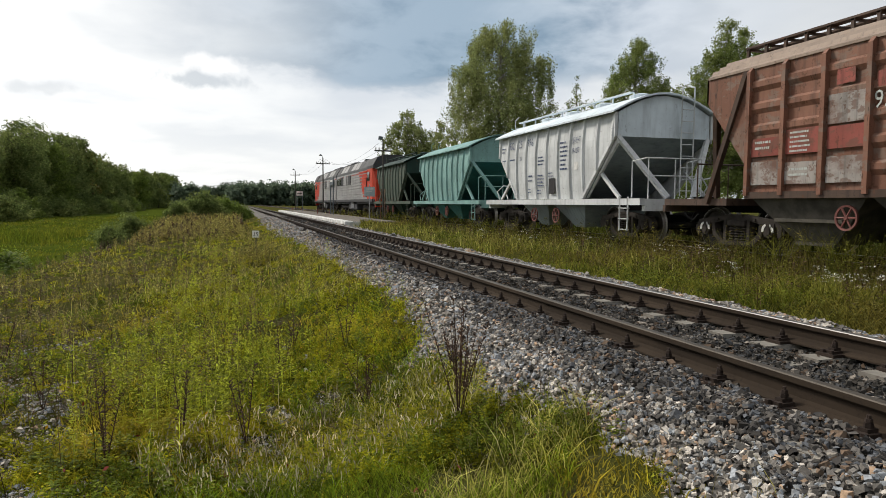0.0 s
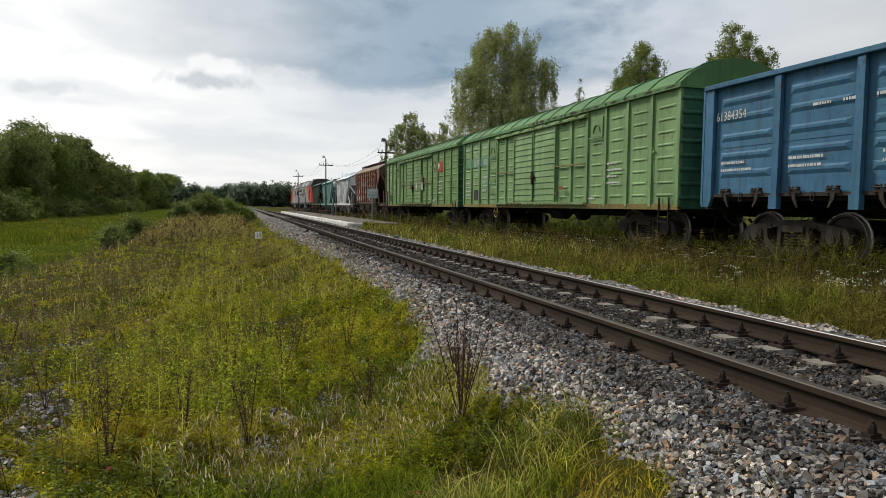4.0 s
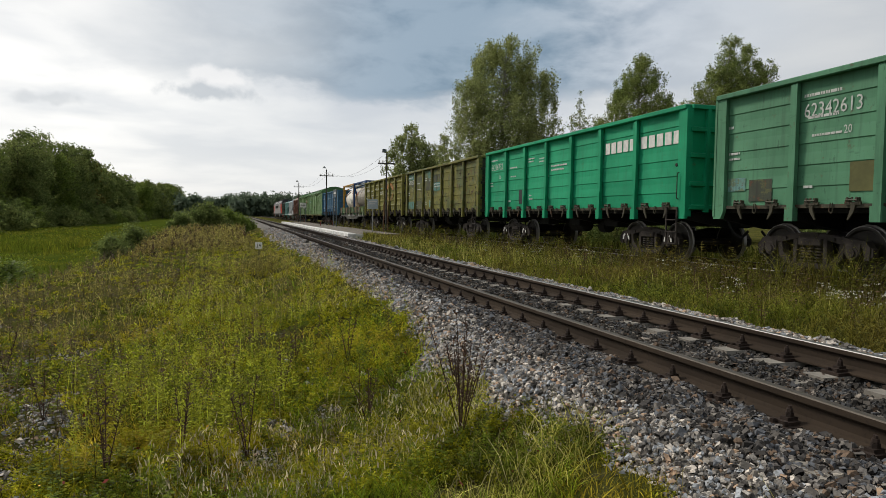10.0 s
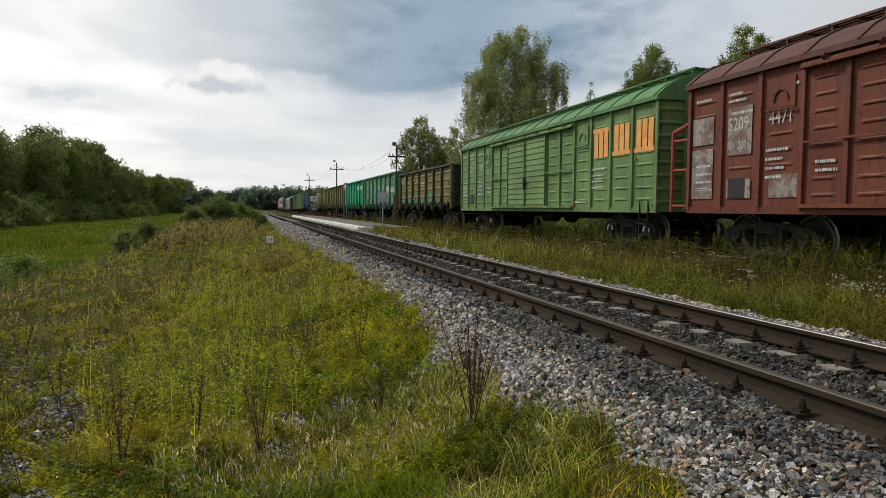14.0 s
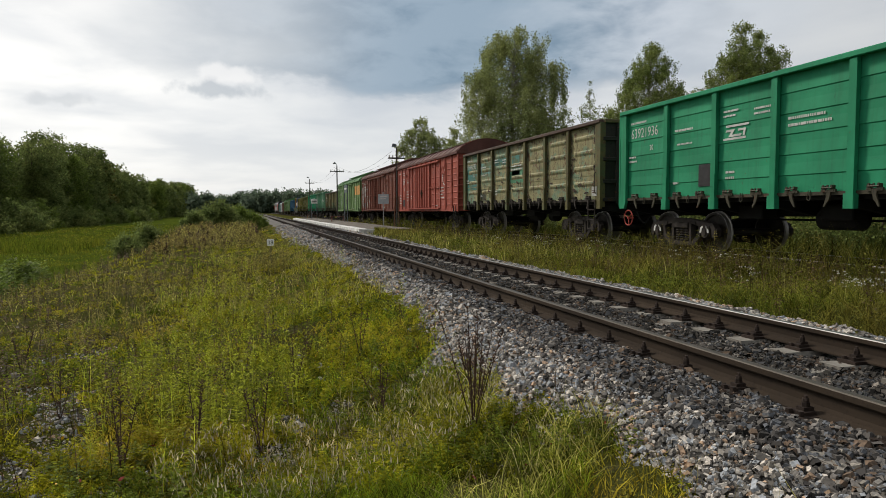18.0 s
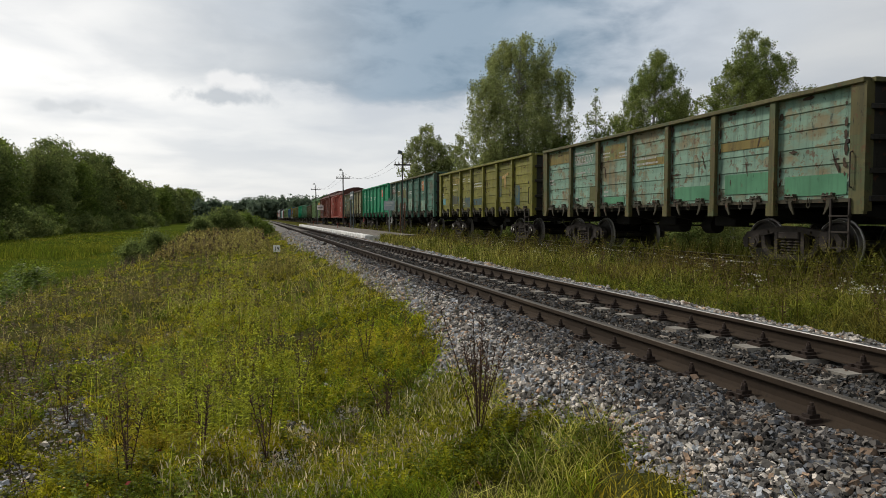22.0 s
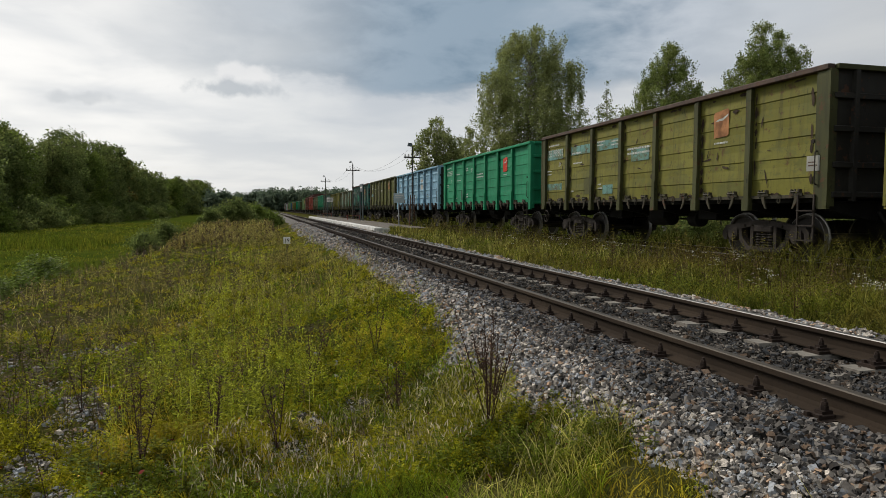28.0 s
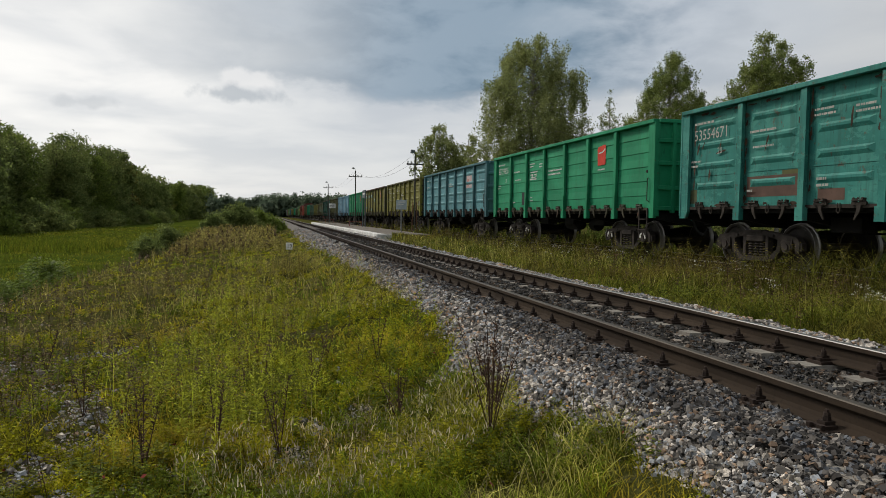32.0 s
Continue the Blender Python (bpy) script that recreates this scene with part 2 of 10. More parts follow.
def paint(name, c, wear=0.3, other=None, share=0.0, rust=(0.10, 0.045, 0.025), seed=0, rough=0.48):
    """Old wagon paint: fading, vertical streaks of dirt, rust specks, patches of another coat."""
    c = tuple(v * 0.56 for v in c)
    other = tuple(v * 0.7 for v in other) if other else None

    def build(nt, b):
        tc = nt.nodes.new("ShaderNodeTexCoord")
        off = nt.nodes.new("ShaderNodeMapping")
        oi = nt.nodes.new("ShaderNodeObjectInfo")
        ma = nt.nodes.new("ShaderNodeVectorMath")
        ma.operation = "MULTIPLY_ADD"
        nt.links.new(oi.outputs["Random"], ma.inputs[0])
        ma.inputs[1].default_value = (3, 97, 0.6)
        nt.links.new(tc.outputs["Object"], ma.inputs[2])
        nt.links.new(ma.outputs[0], off.inputs[0])
        off.inputs[1].default_value = (seed * 3.7, seed * 5.1, seed * 1.3)

        def no(scale, detail=5, rg=0.6, stretch=(1, 1, 1)):
            mp = nt.nodes.new("ShaderNodeMapping")
            mp.inputs["Scale"].default_value = stretch
            nt.links.new(off.outputs[0], mp.inputs[0])
            n = nt.nodes.new("ShaderNodeTexNoise")
            nt.links.new(mp.outputs[0], n.inputs["Vector"])
            n.inputs["Scale"].default_value, n.inputs["Detail"].default_value, n.inputs["Roughness"].default_value = scale, detail, rg
            return n.outputs[0]
        fade = no(0.7, 4)
        x = mixc(nt, step(nt, fade, 0.3, 0.7), tuple(v * 0.82 for v in c), tuple(min(1, v * 1.15 + 0.008) for v in c))
        if other:
            patch = no(0.55, 6, 0.62, (1, 1, 1.6))
            x = mixc(nt, m_scale(nt, step(nt, patch, 0.57 - share * 0.22, 0.70 - share * 0.22), 0.85), x, other)
            flake = no(2.4, 8, 0.72, (1, 0.8, 1.3))
            x = mixc(nt, m_scale(nt, step(nt, flake, 0.57 - share * 0.12, 0.60 - share * 0.12), 0.7), x, other)
        streak = no(3.0, 5, 0.65, (1, 2.5, 0.16))
        x = mixc(nt, m_scale(nt, step(nt, streak, 0.46, 0.70), 0.25 + wear * 0.6), x, tuple(v * 0.4 + 0.012 for v in c))
        scuff = no(5.5, 7, 0.72, (1, 0.4, 1.7))
        x = mixc(nt, m_scale(nt, step(nt, scuff, 0.60, 0.66), 0.15 + 0.6 * wear), x, tuple(v * 0.35 + 0.01 for v in c))
        scrape = no(7.0, 6, 0.75, (1, 1.6, 0.45))
        x = mixc(nt, m_scale(nt, step(nt, scrape, 0.645 - 0.05 * wear, 0.665 - 0.05 * wear), 0.25 + 0.65 * wear), x, tuple(v * 0.12 + 0.008 for v in c))
        chalk = no(1.7, 7, 0.7, (1, 0.7, 1.5))
        x = mixc(nt, m_scale(nt, step(nt, chalk, 0.58, 0.68), 0.35 * wear), x, tuple(v * 1.5 + 0.02 for v in c))
        spots = no(5.0, 7, 0.7)
        x = mixc(nt, m_scale(nt, step(nt, spots, 0.66 - wear * 0.13, 0.70 - wear * 0.1), 0.3 + 0.6 * wear), x, rust)
        col(nt, b, x)
        r = nt.nodes.new("ShaderNodeMapRange")
        nt.links.new(spots, r.inputs[0])
        r.inputs[3].default_value, r.inputs[4].default_value = rough, rough + 0.3
        nt.links.new(r.outputs[0], b.inputs["Roughness"])
        bump(nt, b, no(1.6, 3), 0.25, 0.02)
    return material(name, build, rough, 0.0, 0.22)


def m_scale(nt, v, k):
    n = nt.nodes.new("ShaderNodeMath")
    n.operation = "MULTIPLY"
    nt.links.new(v, n.inputs[0])
    n.inputs[1].default_value = k
    return n.outputs[0]


def foliage(name, a, b_, c, trans=0.35, rough=0.55, vary=(0.38, 1.5)):
    """Leaves and blades: three greens, by island and by drifts across the ground, with light through them."""
    def build(nt, b):
        g = nt.nodes.new("ShaderNodeNewGeometry")
        drift = noise_of(nt, 0.35, 3)
        x = mixc(nt, g.outputs["Random Per Island"], a, b_)
        x = mixc(nt, step(nt, drift, 0.42, 0.62), x, c)
        v = nt.nodes.new("ShaderNodeHueSaturation")
        nt.links.new(x, v.inputs["Color"])
        r = nt.nodes.new("ShaderNodeMapRange")
        nt.links.new(g.outputs["Random Per Island"], r.inputs[0])
        r.inputs[3].default_value, r.inputs[4].default_value = vary
        drift2 = nt.nodes.new("ShaderNodeMapRange")
        nt.links.new(noise_of(nt, 2.6, 3, 0.6), drift2.inputs[0])
        drift2.inputs[1].default_value, drift2.inputs[2].default_value = 0.32, 0.68
        drift2.inputs[3].default_value, drift2.inputs[4].default_value = 0.5, 1.48
        k = nt.nodes.new("ShaderNodeMath")
        k.operation = "MULTIPLY"
        nt.links.new(r.outputs[0], k.inputs[0])
        nt.links.new(drift2.outputs[0], k.inputs[1])
        nt.links.new(k.outputs[0], v.inputs["Value"])
        col(nt, b, v.outputs[0])
        b.inputs["Specular IOR Level"].default_value = 0.05
        t = nt.nodes.new("ShaderNodeBsdfTranslucent")
        nt.links.new(v.outputs[0], t.inputs["Color"])
        mx = nt.nodes.new("ShaderNodeMixShader")
        mx.inputs[0].default_value = trans
        nt.links.new(b.outputs[0], mx.inputs[1])
        nt.links.new(t.outputs[0], mx.inputs[2])
        nt.links.new(mx.outputs[0], nt.nodes["Material Output"].inputs[0])
    return material(name, build, rough)


def stone_mat(name, a, b_, c):
    def build(nt, b):
        g = nt.nodes.new("ShaderNodeNewGeometry")
        oi = nt.nodes.new("ShaderNodeObjectInfo")
        s = nt.nodes.new("ShaderNodeMath")
        s.operation = "ADD"
        nt.links.new(g.outputs["Random Per Island"], s.inputs[0])
        nt.links.new(oi.outputs["Random"], s.inputs[1])
        fr = nt.nodes.new("ShaderNodeMath")
        fr.operation = "FRACT"
        nt.links.new(s.outputs[0], fr.inputs[0])
        r = nt.nodes.new("ShaderNodeValToRGB")
        nt.links.new(fr.outputs[0], r.inputs[0])
        e = r.color_ramp.elements
        e[0].color, e[0].position = (*a, 1), 0.0
        e[1].color, e[1].position = (*c, 1), 1.0
        r.color_ramp.interpolation = "CONSTANT"
        warm = (b_[0] * 0.95, b_[1] * 0.72, b_[2] * 0.55)
        cool = (b_[0] * 0.78, b_[1] * 0.90, b_[2] * 1.08)
        for p, k in ((0.16, tuple(v * 1.5 for v in a)), (0.30, cool), (0.44, tuple(v * 0.6 for v in b_)), (0.58, b_), (0.70, warm), (0.80, tuple(v * 0.75 for v in cool)), (0.88, tuple(v * 1.3 for v in b_)), (0.95, c)):
            q = e.new(p)
            q.color = (*k, 1)
        n = noise_of(nt, 60, 4)
        x = mixc(nt, step(nt, n, 0.35, 0.7), r.outputs[0], mixc(nt, 0.45, r.outputs[0], (0.05, 0.045, 0.04)))
        col(nt, b, x)
        bump(nt, b, n, 0.5, 0.004)
    return material(name, build, 0.9, 0.0, 0.12)


def ground_mat():
    def build(nt, b):
        n1, n2, n3 = noise_of(nt, 0.22, 5), noise_of(nt, 2.3, 6, 0.65), noise_of(nt, 28, 5, 0.7)
        x = mixc(nt, step(nt, n1, 0.38, 0.62), (0.055, 0.058, 0.014), (0.085, 0.082, 0.02))
        x = mixc(nt, step(nt, n2, 0.5, 0.72), x, (0.085, 0.072, 0.045))
        x = mixc(nt, step(nt, n3, 0.45, 0.75), x, (0.02, 0.02, 0.008))
        sep = nt.nodes.new("ShaderNodeSeparateXYZ")
        nt.links.new(nt.nodes.new("ShaderNodeTexCoord").outputs["Object"], sep.inputs[0])
        lush = mixc(nt, step(nt, n1, 0.35, 0.65), (0.04, 0.06, 0.008), (0.07, 0.085, 0.012))
        x = mixc(nt, step(nt, sep.outputs[0], -7.2, -8.6), x, lush)
        col(nt, b, x)
        bump(nt, b, n3, 0.8, 0.05)
    return material("turf", build, 1.0, 0.0, 0.0)


TURF = ground_mat()

# ---- mesh helpers ----
class Geo:
    """Collects vertices and faces for one mesh."""
    def __init__(self):
        self.v, self.f = [], []

    def add(self, verts, faces):
        o = len(self.v)
        self.v.extend(verts)
        self.f.extend(tuple(i + o for i in f) for f in faces)
        return self

    def box(self, x0, x1, y0, y1, z0, z1, c=0.0):
        """A box; c: how far its edges are cut away."""
        if c <= 0:
            return self.add([(x, y, z) for z in (z0, z1) for y in (y0, y1) for x in (x0, x1)],
                            [(0, 2, 3, 1), (4, 5, 7, 6), (0, 1, 5, 4), (2, 6, 7, 3), (0, 4, 6, 2), (1, 3, 7, 5)])
        b = bmesh.new()
        bmesh.ops.create_cube(b, size=1.0, matrix=Matrix.Translation(((x0 + x1) / 2, (y0 + y1) / 2, (z0 + z1) / 2)) @ Matrix.Diagonal((x1 - x0, y1 - y0, z1 - z0, 1)))
        bmesh.ops.bevel(b, geom=b.edges[:], offset=c, segments=1, affect="EDGES")
        return self.bm(b)

    def bm(self, b):
        b.verts.index_update()
        self.add([tuple(v.co) for v in b.verts], [tuple(v.index for v in f.verts) for f in b.faces])
        b.free()
        return self

    def prism(self, pts, axis, a, b):
        """A closed outline, in the two axes other than axis, drawn out from a to b."""
        n = len(pts)

        def at(p, k):
            return {"x": (k, p[0], p[1]), "y": (p[0], k, p[1]), "z": (p[0], p[1], k)}[axis]
        return self.add([at(p, a) for p in pts] + [at(p, b) for p in pts],
                        [tuple(range(n - 1, -1, -1)), tuple(range(n, 2 * n))] + [(i, (i + 1) % n, n + (i + 1) % n, n + i) for i in range(n)])

    def rod(self, p, q, r, n=8, r2=None):
        """A round bar from p to q."""
        p, q = Vector(p), Vector(q)
        d = (q - p).normalized()
        u = d.orthogonal().normalized()
        w = d.cross(u)
        r2 = r if r2 is None else r2
        vs = [tuple(c + (u * math.cos(2 * math.pi * i / n) + w * math.sin(2 * math.pi * i / n)) * k) for c, k in ((p, r), (q, r2)) for i in range(n)]
        return self.add(vs, [tuple(range(n - 1, -1, -1)), tuple(range(n, 2 * n))] + [(i, (i + 1) % n, n + (i + 1) % n, n + i) for i in range(n)])

    def path(self, pts, r, n=6):
        for a, b in zip(pts, pts[1:]):
            self.rod(a, b, r, n)
        return self

    def tube(self, pts, r, n=6):
        """One round tube through all the points."""
        P = [Vector(p) for p in pts]
        vs, fs = [], []
        for k, p in enumerate(P):
            d = (P[min(k + 1, len(P) - 1)] - P[max(k - 1, 0)]).normalized()
            u = d.cross(Vector((0.31, 0.17, 0.93))).normalized()
            w = d.cross(u)
            vs += [tuple(p + (u * math.cos(2 * math.pi * i / n) + w * math.sin(2 * math.pi * i / n)) * r) for i in range(n)]
        for k in range(len(P) - 1):
            fs += [(k * n + i, k * n + (i + 1) % n, (k + 1) * n + (i + 1) % n, (k + 1) * n + i) for i in range(n)]
        return self.add(vs, fs + [tuple(range(n - 1, -1, -1)), tuple((len(P) - 1) * n + i for i in range(n))])

    def lathe(self, prof, axis, n=24, centre=(0, 0, 0), caps=True):
        """prof: (along, radius) pairs, turned round an axis through centre."""
        vs = []
        for a, r in prof:
            for i in range(n):
                c, s = r * math.cos(2 * math.pi * i / n), r * math.sin(2 * math.pi * i / n)
                p = {"x": (a, c, s), "y": (s, a, c), "z": (c, s, a)}[axis]
                vs.append(tuple(p[k] + centre[k] for k in range(3)))
        fs = [(k * n + i, k * n + (i + 1) % n, (k + 1) * n + (i + 1) % n, (k + 1) * n + i) for k in range(len(prof) - 1) for i in range(n)]
        if caps:
            fs += [tuple(range(n - 1, -1, -1)), tuple((len(prof) - 1) * n + i for i in range(n))]
        return self.add(vs, fs)

    def quad(self, a, b, c, d):
        return self.add([a, b, c, d], [(0, 1, 2, 3)])

    def mesh(self, name):
        me = bpy.data.meshes.new(name)
        me.from_pydata(self.v, [], self.f)
        me.update()
        return me


def smooth(me, angle=35):
    me.polygons.foreach_set("use_smooth", [True] * len(me.polygons))
    me.set_sharp_from_angle(angle=radians(angle))
    return me


def thing(name, label, category, group="", kind="", at=(0, 0, 0)):
    ob = new(name)
    ob.empty_display_size = 0.2
    ob.location = at
    return tagged(ob, label, category, group, kind)


def part(name, geo, mat, parent, label="", at=None, soft=False, turn=None):
    """Links a mesh as one object under a thing or a part. geo: a Geo, or a mesh to share."""
    me = geo.mesh(name) if isinstance(geo, Geo) else geo
    if soft:
        smooth(me)
    ob = new(name, me)
    if not me.materials:
        me.materials.append(None)
    ob.material_slots[0].link = "OBJECT"
    ob.material_slots[0].material = mat
    ob.parent = parent
    if at:
        ob.location = at
    if turn:
        ob.rotation_euler = turn
    if label:
        ob["label"] = label
    return ob


def single(name, geo, mat, label, category, group="", kind="", at=(0, 0, 0), soft=False):
    ob = part(name, geo, mat, None, "", at, soft)
    return tagged(ob, label, category, group, kind)


def big_mesh(name, v, f, mat):
    """A mesh from arrays: v (n, 3), f (m, 3 or 4)."""
    me = bpy.data.meshes.new(name)
    v, f = np.asarray(v, dtype=np.float32), np.asarray(f, dtype=np.int32)
    k = f.shape[1]
    me.vertices.add(len(v))
    me.vertices.foreach_set("co", v.ravel())
    me.loops.add(f.size)
    me.loops.foreach_set("vertex_index", f.ravel())
    me.polygons.add(len(f))
    me.polygons.foreach_set("loop_start", np.arange(0, f.size, k, dtype=np.int32))
    me.update(calc_edges=True)
    me.shade_flat()
    me.materials.append(mat)
    return me


# ---- ground ----
def ground_z(x, y):
    """Height of the turf: bank beside the track, low meadow beyond it, the strip between the tracks."""
    x, y = np.asarray(x, dtype=float), np.asarray(y, dtype=float)
    base = np.interp(x, [-60, -14, -7.6, -5.6, -4.4, 0.5, 1.3, 2.0, 5.2, 5.8, 6.6, 8.8, 9.6, 12.8, 14.5, 60],
                     [-2.0, -1.9, -1.75, -1.12, -0.96, -0.80, -0.63, -0.42, -0.42, -0.40, -0.32, -0.33, -0.30, -0.30, -0.5, -0.6])
    wob = 0.05 * np.sin(x * 1.3 + y * 0.7) + 0.04 * np.sin(x * 2.9 - y * 1.9) + 0.03 * np.sin(y * 0.37 + x * 0.2)
    return base + wob * np.where((x > 1.6) & (x < 6.2), 0.2, 1.0) * np.where(np.abs(x - 11.2) < 2.5, 0.2, 1.0)


def stone_edge(y):
    """Where the ballast ends and the grass begins, beside the near track."""
    y = np.asarray(y, dtype=float)
    return np.interp(y, [0, 3.3, 4.1, 4.6, 6.0, 7.2, 9, 11, 16, 28, 60], [1.95, 2.02, 2.05, 1.72, 1.68, 1.78, 2.1, 2.25, 2.2, 1.9, 1.8]) + 0.07 * np.sin(y * 3.7) + 0.05 * np.sin(y * 8.3 + 2)
def build_ground():
    xs = np.concatenate([[-1500, -600, -250, -120], np.arange(-70, -10, 3.0), np.arange(-10, 16, 0.2), np.arange(16, 70, 3.0), [120, 250, 600, 1500]])
    ys = np.concatenate([[-900, -300, -100, -40], np.arange(-20, 0, 1.0), np.arange(0, 25, 0.25), np.arange(25, 60, 1.0), np.arange(60, 200, 5.0), [250, 320, 420, 600, 1000, 2500]])
    X, Y = np.meshgrid(xs, ys)
    Z = ground_z(X, Y)
    v = np.stack([X, Y, Z], -1).reshape(-1, 3)
    nx, ny = len(xs), len(ys)
    i = (np.arange(ny - 1)[:, None] * nx + np.arange(nx - 1)[None, :]).ravel()
    f = np.stack([i, i + 1, i + 1 + nx, i + nx], 1)
    ob = new("ground", big_mesh("ground", v, f, TURF))
    smooth(ob.data, 60)
    tagged(ob, "uneven turf with dry soil showing through", "ground", kind="structure")


build_ground()

# ---- train: shared pieces ----
IRON = plain("grimy_iron", (0.010, 0.009, 0.008), 0.8, 0.1, 0.4, 3.0, 0.3)
FRAME_IRON = plain("dusty_cast_iron", (0.038, 0.031, 0.026), 0.85, 0.0, 0.4, 4.0, 0.4)


def wheel_steel(nt, b):
    """Grimy wheel discs whose tyres are worn bright."""
    tc, sep = nt.nodes.new("ShaderNodeTexCoord"), nt.nodes.new("ShaderNodeVectorMath")
    sep.operation = "MULTIPLY"
    nt.links.new(tc.outputs["Object"], sep.inputs[0])
    sep.inputs[1].default_value = (0, 1, 1)
    ln = nt.nodes.new("ShaderNodeVectorMath")
    ln.operation = "LENGTH"
    nt.links.new(sep.outputs[0], ln.inputs[0])
    worn = step(nt, ln.outputs["Value"], 0.452, 0.466)
    n1 = noise_of(nt, 5.0, 4)
    x = mixc(nt, step(nt, n1, 0.35, 0.7), (0.014, 0.011, 0.009), (0.034, 0.028, 0.022))
    col(nt, b, mixc(nt, worn, x, (0.34, 0.32, 0.30)))
    nt.links.new(m_scale(nt, worn, 0.8), b.inputs["Metallic"])
    bump(nt, b, n1, 0.15, 0.004)


TREAD = material("wheel_steel", wheel_steel, 0.48)
WHITE_MARK = plain("chalky_white", (0.62, 0.61, 0.58), 0.8, 0, 0.15, 9.0)
LETTER = plain("faded_white_lettering", (0.46, 0.48, 0.45), 0.75, 0, 0.22, 5.0, 0.02)
LETTER_DARK = plain("dark_blue_lettering", (0.05, 0.07, 0.14), 0.7, 0, 0.2, 5.0, 0.02)
ORANGE = plain("orange_paint", (0.55, 0.16, 0.035), 0.6, 0, 0.25, 5.0, 0.02)
RED_SIGN = plain("red_paint", (0.50, 0.045, 0.025), 0.55, 0, 0.2, 5.0, 0.02)
YELLOW = plain("yellow_paint", (0.62, 0.34, 0.02), 0.5, 0, 0.22, 4.0)
BLACK_PLATE = plain("black_stencil_plate", (0.03, 0.028, 0.03), 0.7, 0, 0.3, 4.0, 0.02)
WHEEL_R = 0.4785
MESHES = {}


def shared(key, build, soft=False):
    if key not in MESHES:
        g = Geo()
        build(g)
        MESHES[key] = g.mesh(key)
        if soft:
            smooth(MESHES[key])
    return MESHES[key]


def g_wheelset(g):
    for s in (-1, 1):
        x = s * 0.79
        g.lathe([(x - s * 0.065, 0.10), (x - s * 0.065, 0.40), (x - s * 0.06, 0.505), (x - s * 0.033, 0.505), (x - s * 0.025, WHEEL_R),
                 (x + s * 0.065, WHEEL_R - 0.006), (x + s * 0.065, 0.415), (x + s * 0.02, 0.39), (x + s * 0.005, 0.16), (x + s * 0.06, 0.13), (x + s * 0.06, 0.09)], "x", 18)
    g.lathe([(-1.08, 0.065), (-1.08, 0.075), (-0.8, 0.08), (0.8, 0.08), (1.08, 0.075), (1.08, 0.065)], "x", 12)


def g_side_frame(g):
    a, b = -0.075, 0.075
    g.prism([(-1.24, 0.36), (-1.25, 0.58), (-1.16, 0.69), (-0.62, 0.755), (-0.3, 0.80), (0.3, 0.80), (0.62, 0.755), (1.16, 0.69), (1.25, 0.58), (1.24, 0.36), (1.14, 0.36), (1.12, 0.57), (0.74, 0.60), (0.30, 0.70), (-0.30, 0.70), (-0.74, 0.60), (-1.12, 0.57), (-1.14, 0.36)], "x", a, b)
    for s in (-1, 1):
        g.prism([(s * 0.72, 0.36), (s * 0.75, 0.62), (s * 0.66, 0.62), (s * 0.62, 0.42), (s * 0.38, 0.21), (s * 0.50, 0.16)], "x", a, b)
        g.prism([(s * 0.30, 0.20), (s * 0.385, 0.20), (s * 0.385, 0.72), (s * 0.30, 0.72)], "x", a * 0.9, b * 0.9)
        g.prism([(s * 1.25, 0.40), (s * 1.25, 0.58), (s * 1.30, 0.56), (s * 1.30, 0.42)], "x", a * 0.8, b * 0.8)
    g.prism([(-0.48, 0.15), (0.48, 0.15), (0.42, 0.245), (-0.42, 0.245)], "x", a * 1.15, b * 1.15)
    g.box(-0.10, 0.10, -0.27, 0.27, 0.56, 0.70, 0.02)
    g.box(-0.095, 0.095, -0.2, 0.2, 0.76, 0.815)
    for s in (-1, 1):
        g.box(-0.09, 0.09, s * 0.93 - 0.14, s * 0.93 + 0.14, 0.60, 0.64)
        g.lathe([(-0.11, 0.03), (-0.075, 0.03)], "x", 6, (0, s * 0.55, 0.70))


def g_spring(g):
    g.lathe([(0.245 + 0.029 * k, 0.088 if k % 2 else 0.052) for k in range(12)], "z", 8)


def g_axle_box(g):
    g.lathe([(-0.10, 0.10), (-0.10, 0.125), (0.12, 0.14), (0.12, 0.10)], "x", 14)
    g.box(-0.09, 0.1, -0.15, 0.15, -0.03, 0.12)
    g.rod((-0.10, 0, 0), (-0.125, 0, 0), 0.075, 10)


def g_bolster(g):
    g.prism([(-1.0, 0.52), (-1.0, 0.66), (-0.5, 0.74), (0.5, 0.74), (1.0, 0.66), (1.0, 0.52), (0.5, 0.40), (-0.5, 0.40)], "y", -0.19, 0.19)
    g.lathe([(0.74, 0.30), (0.82, 0.30)], "z", 16)
    for y in (-0.42, 0.42):
        g.rod((-0.8, y, 0.36), (0.8, y, 0.36), 0.035, 6)
        for x in (-0.79, 0.79):
            g.box(x - 0.05, x + 0.05, y - 0.05, y + 0.05, 0.28, 0.60)


def g_mark(g):
    for s in (-1, 1):
        for e in (-1, 1):
            c = s * 0.925 + e * 0.135
            g.prism([(c - 0.028, 0.47), (c + 0.028, 0.47), (c + 0.028 - e * 0.02, 0.58), (c - e * 0.07, 0.635), (c - e * 0.09, 0.60), (c - 0.028 - e * 0.02, 0.55)], "x", -0.122, -0.114)


WHEELSETS = []


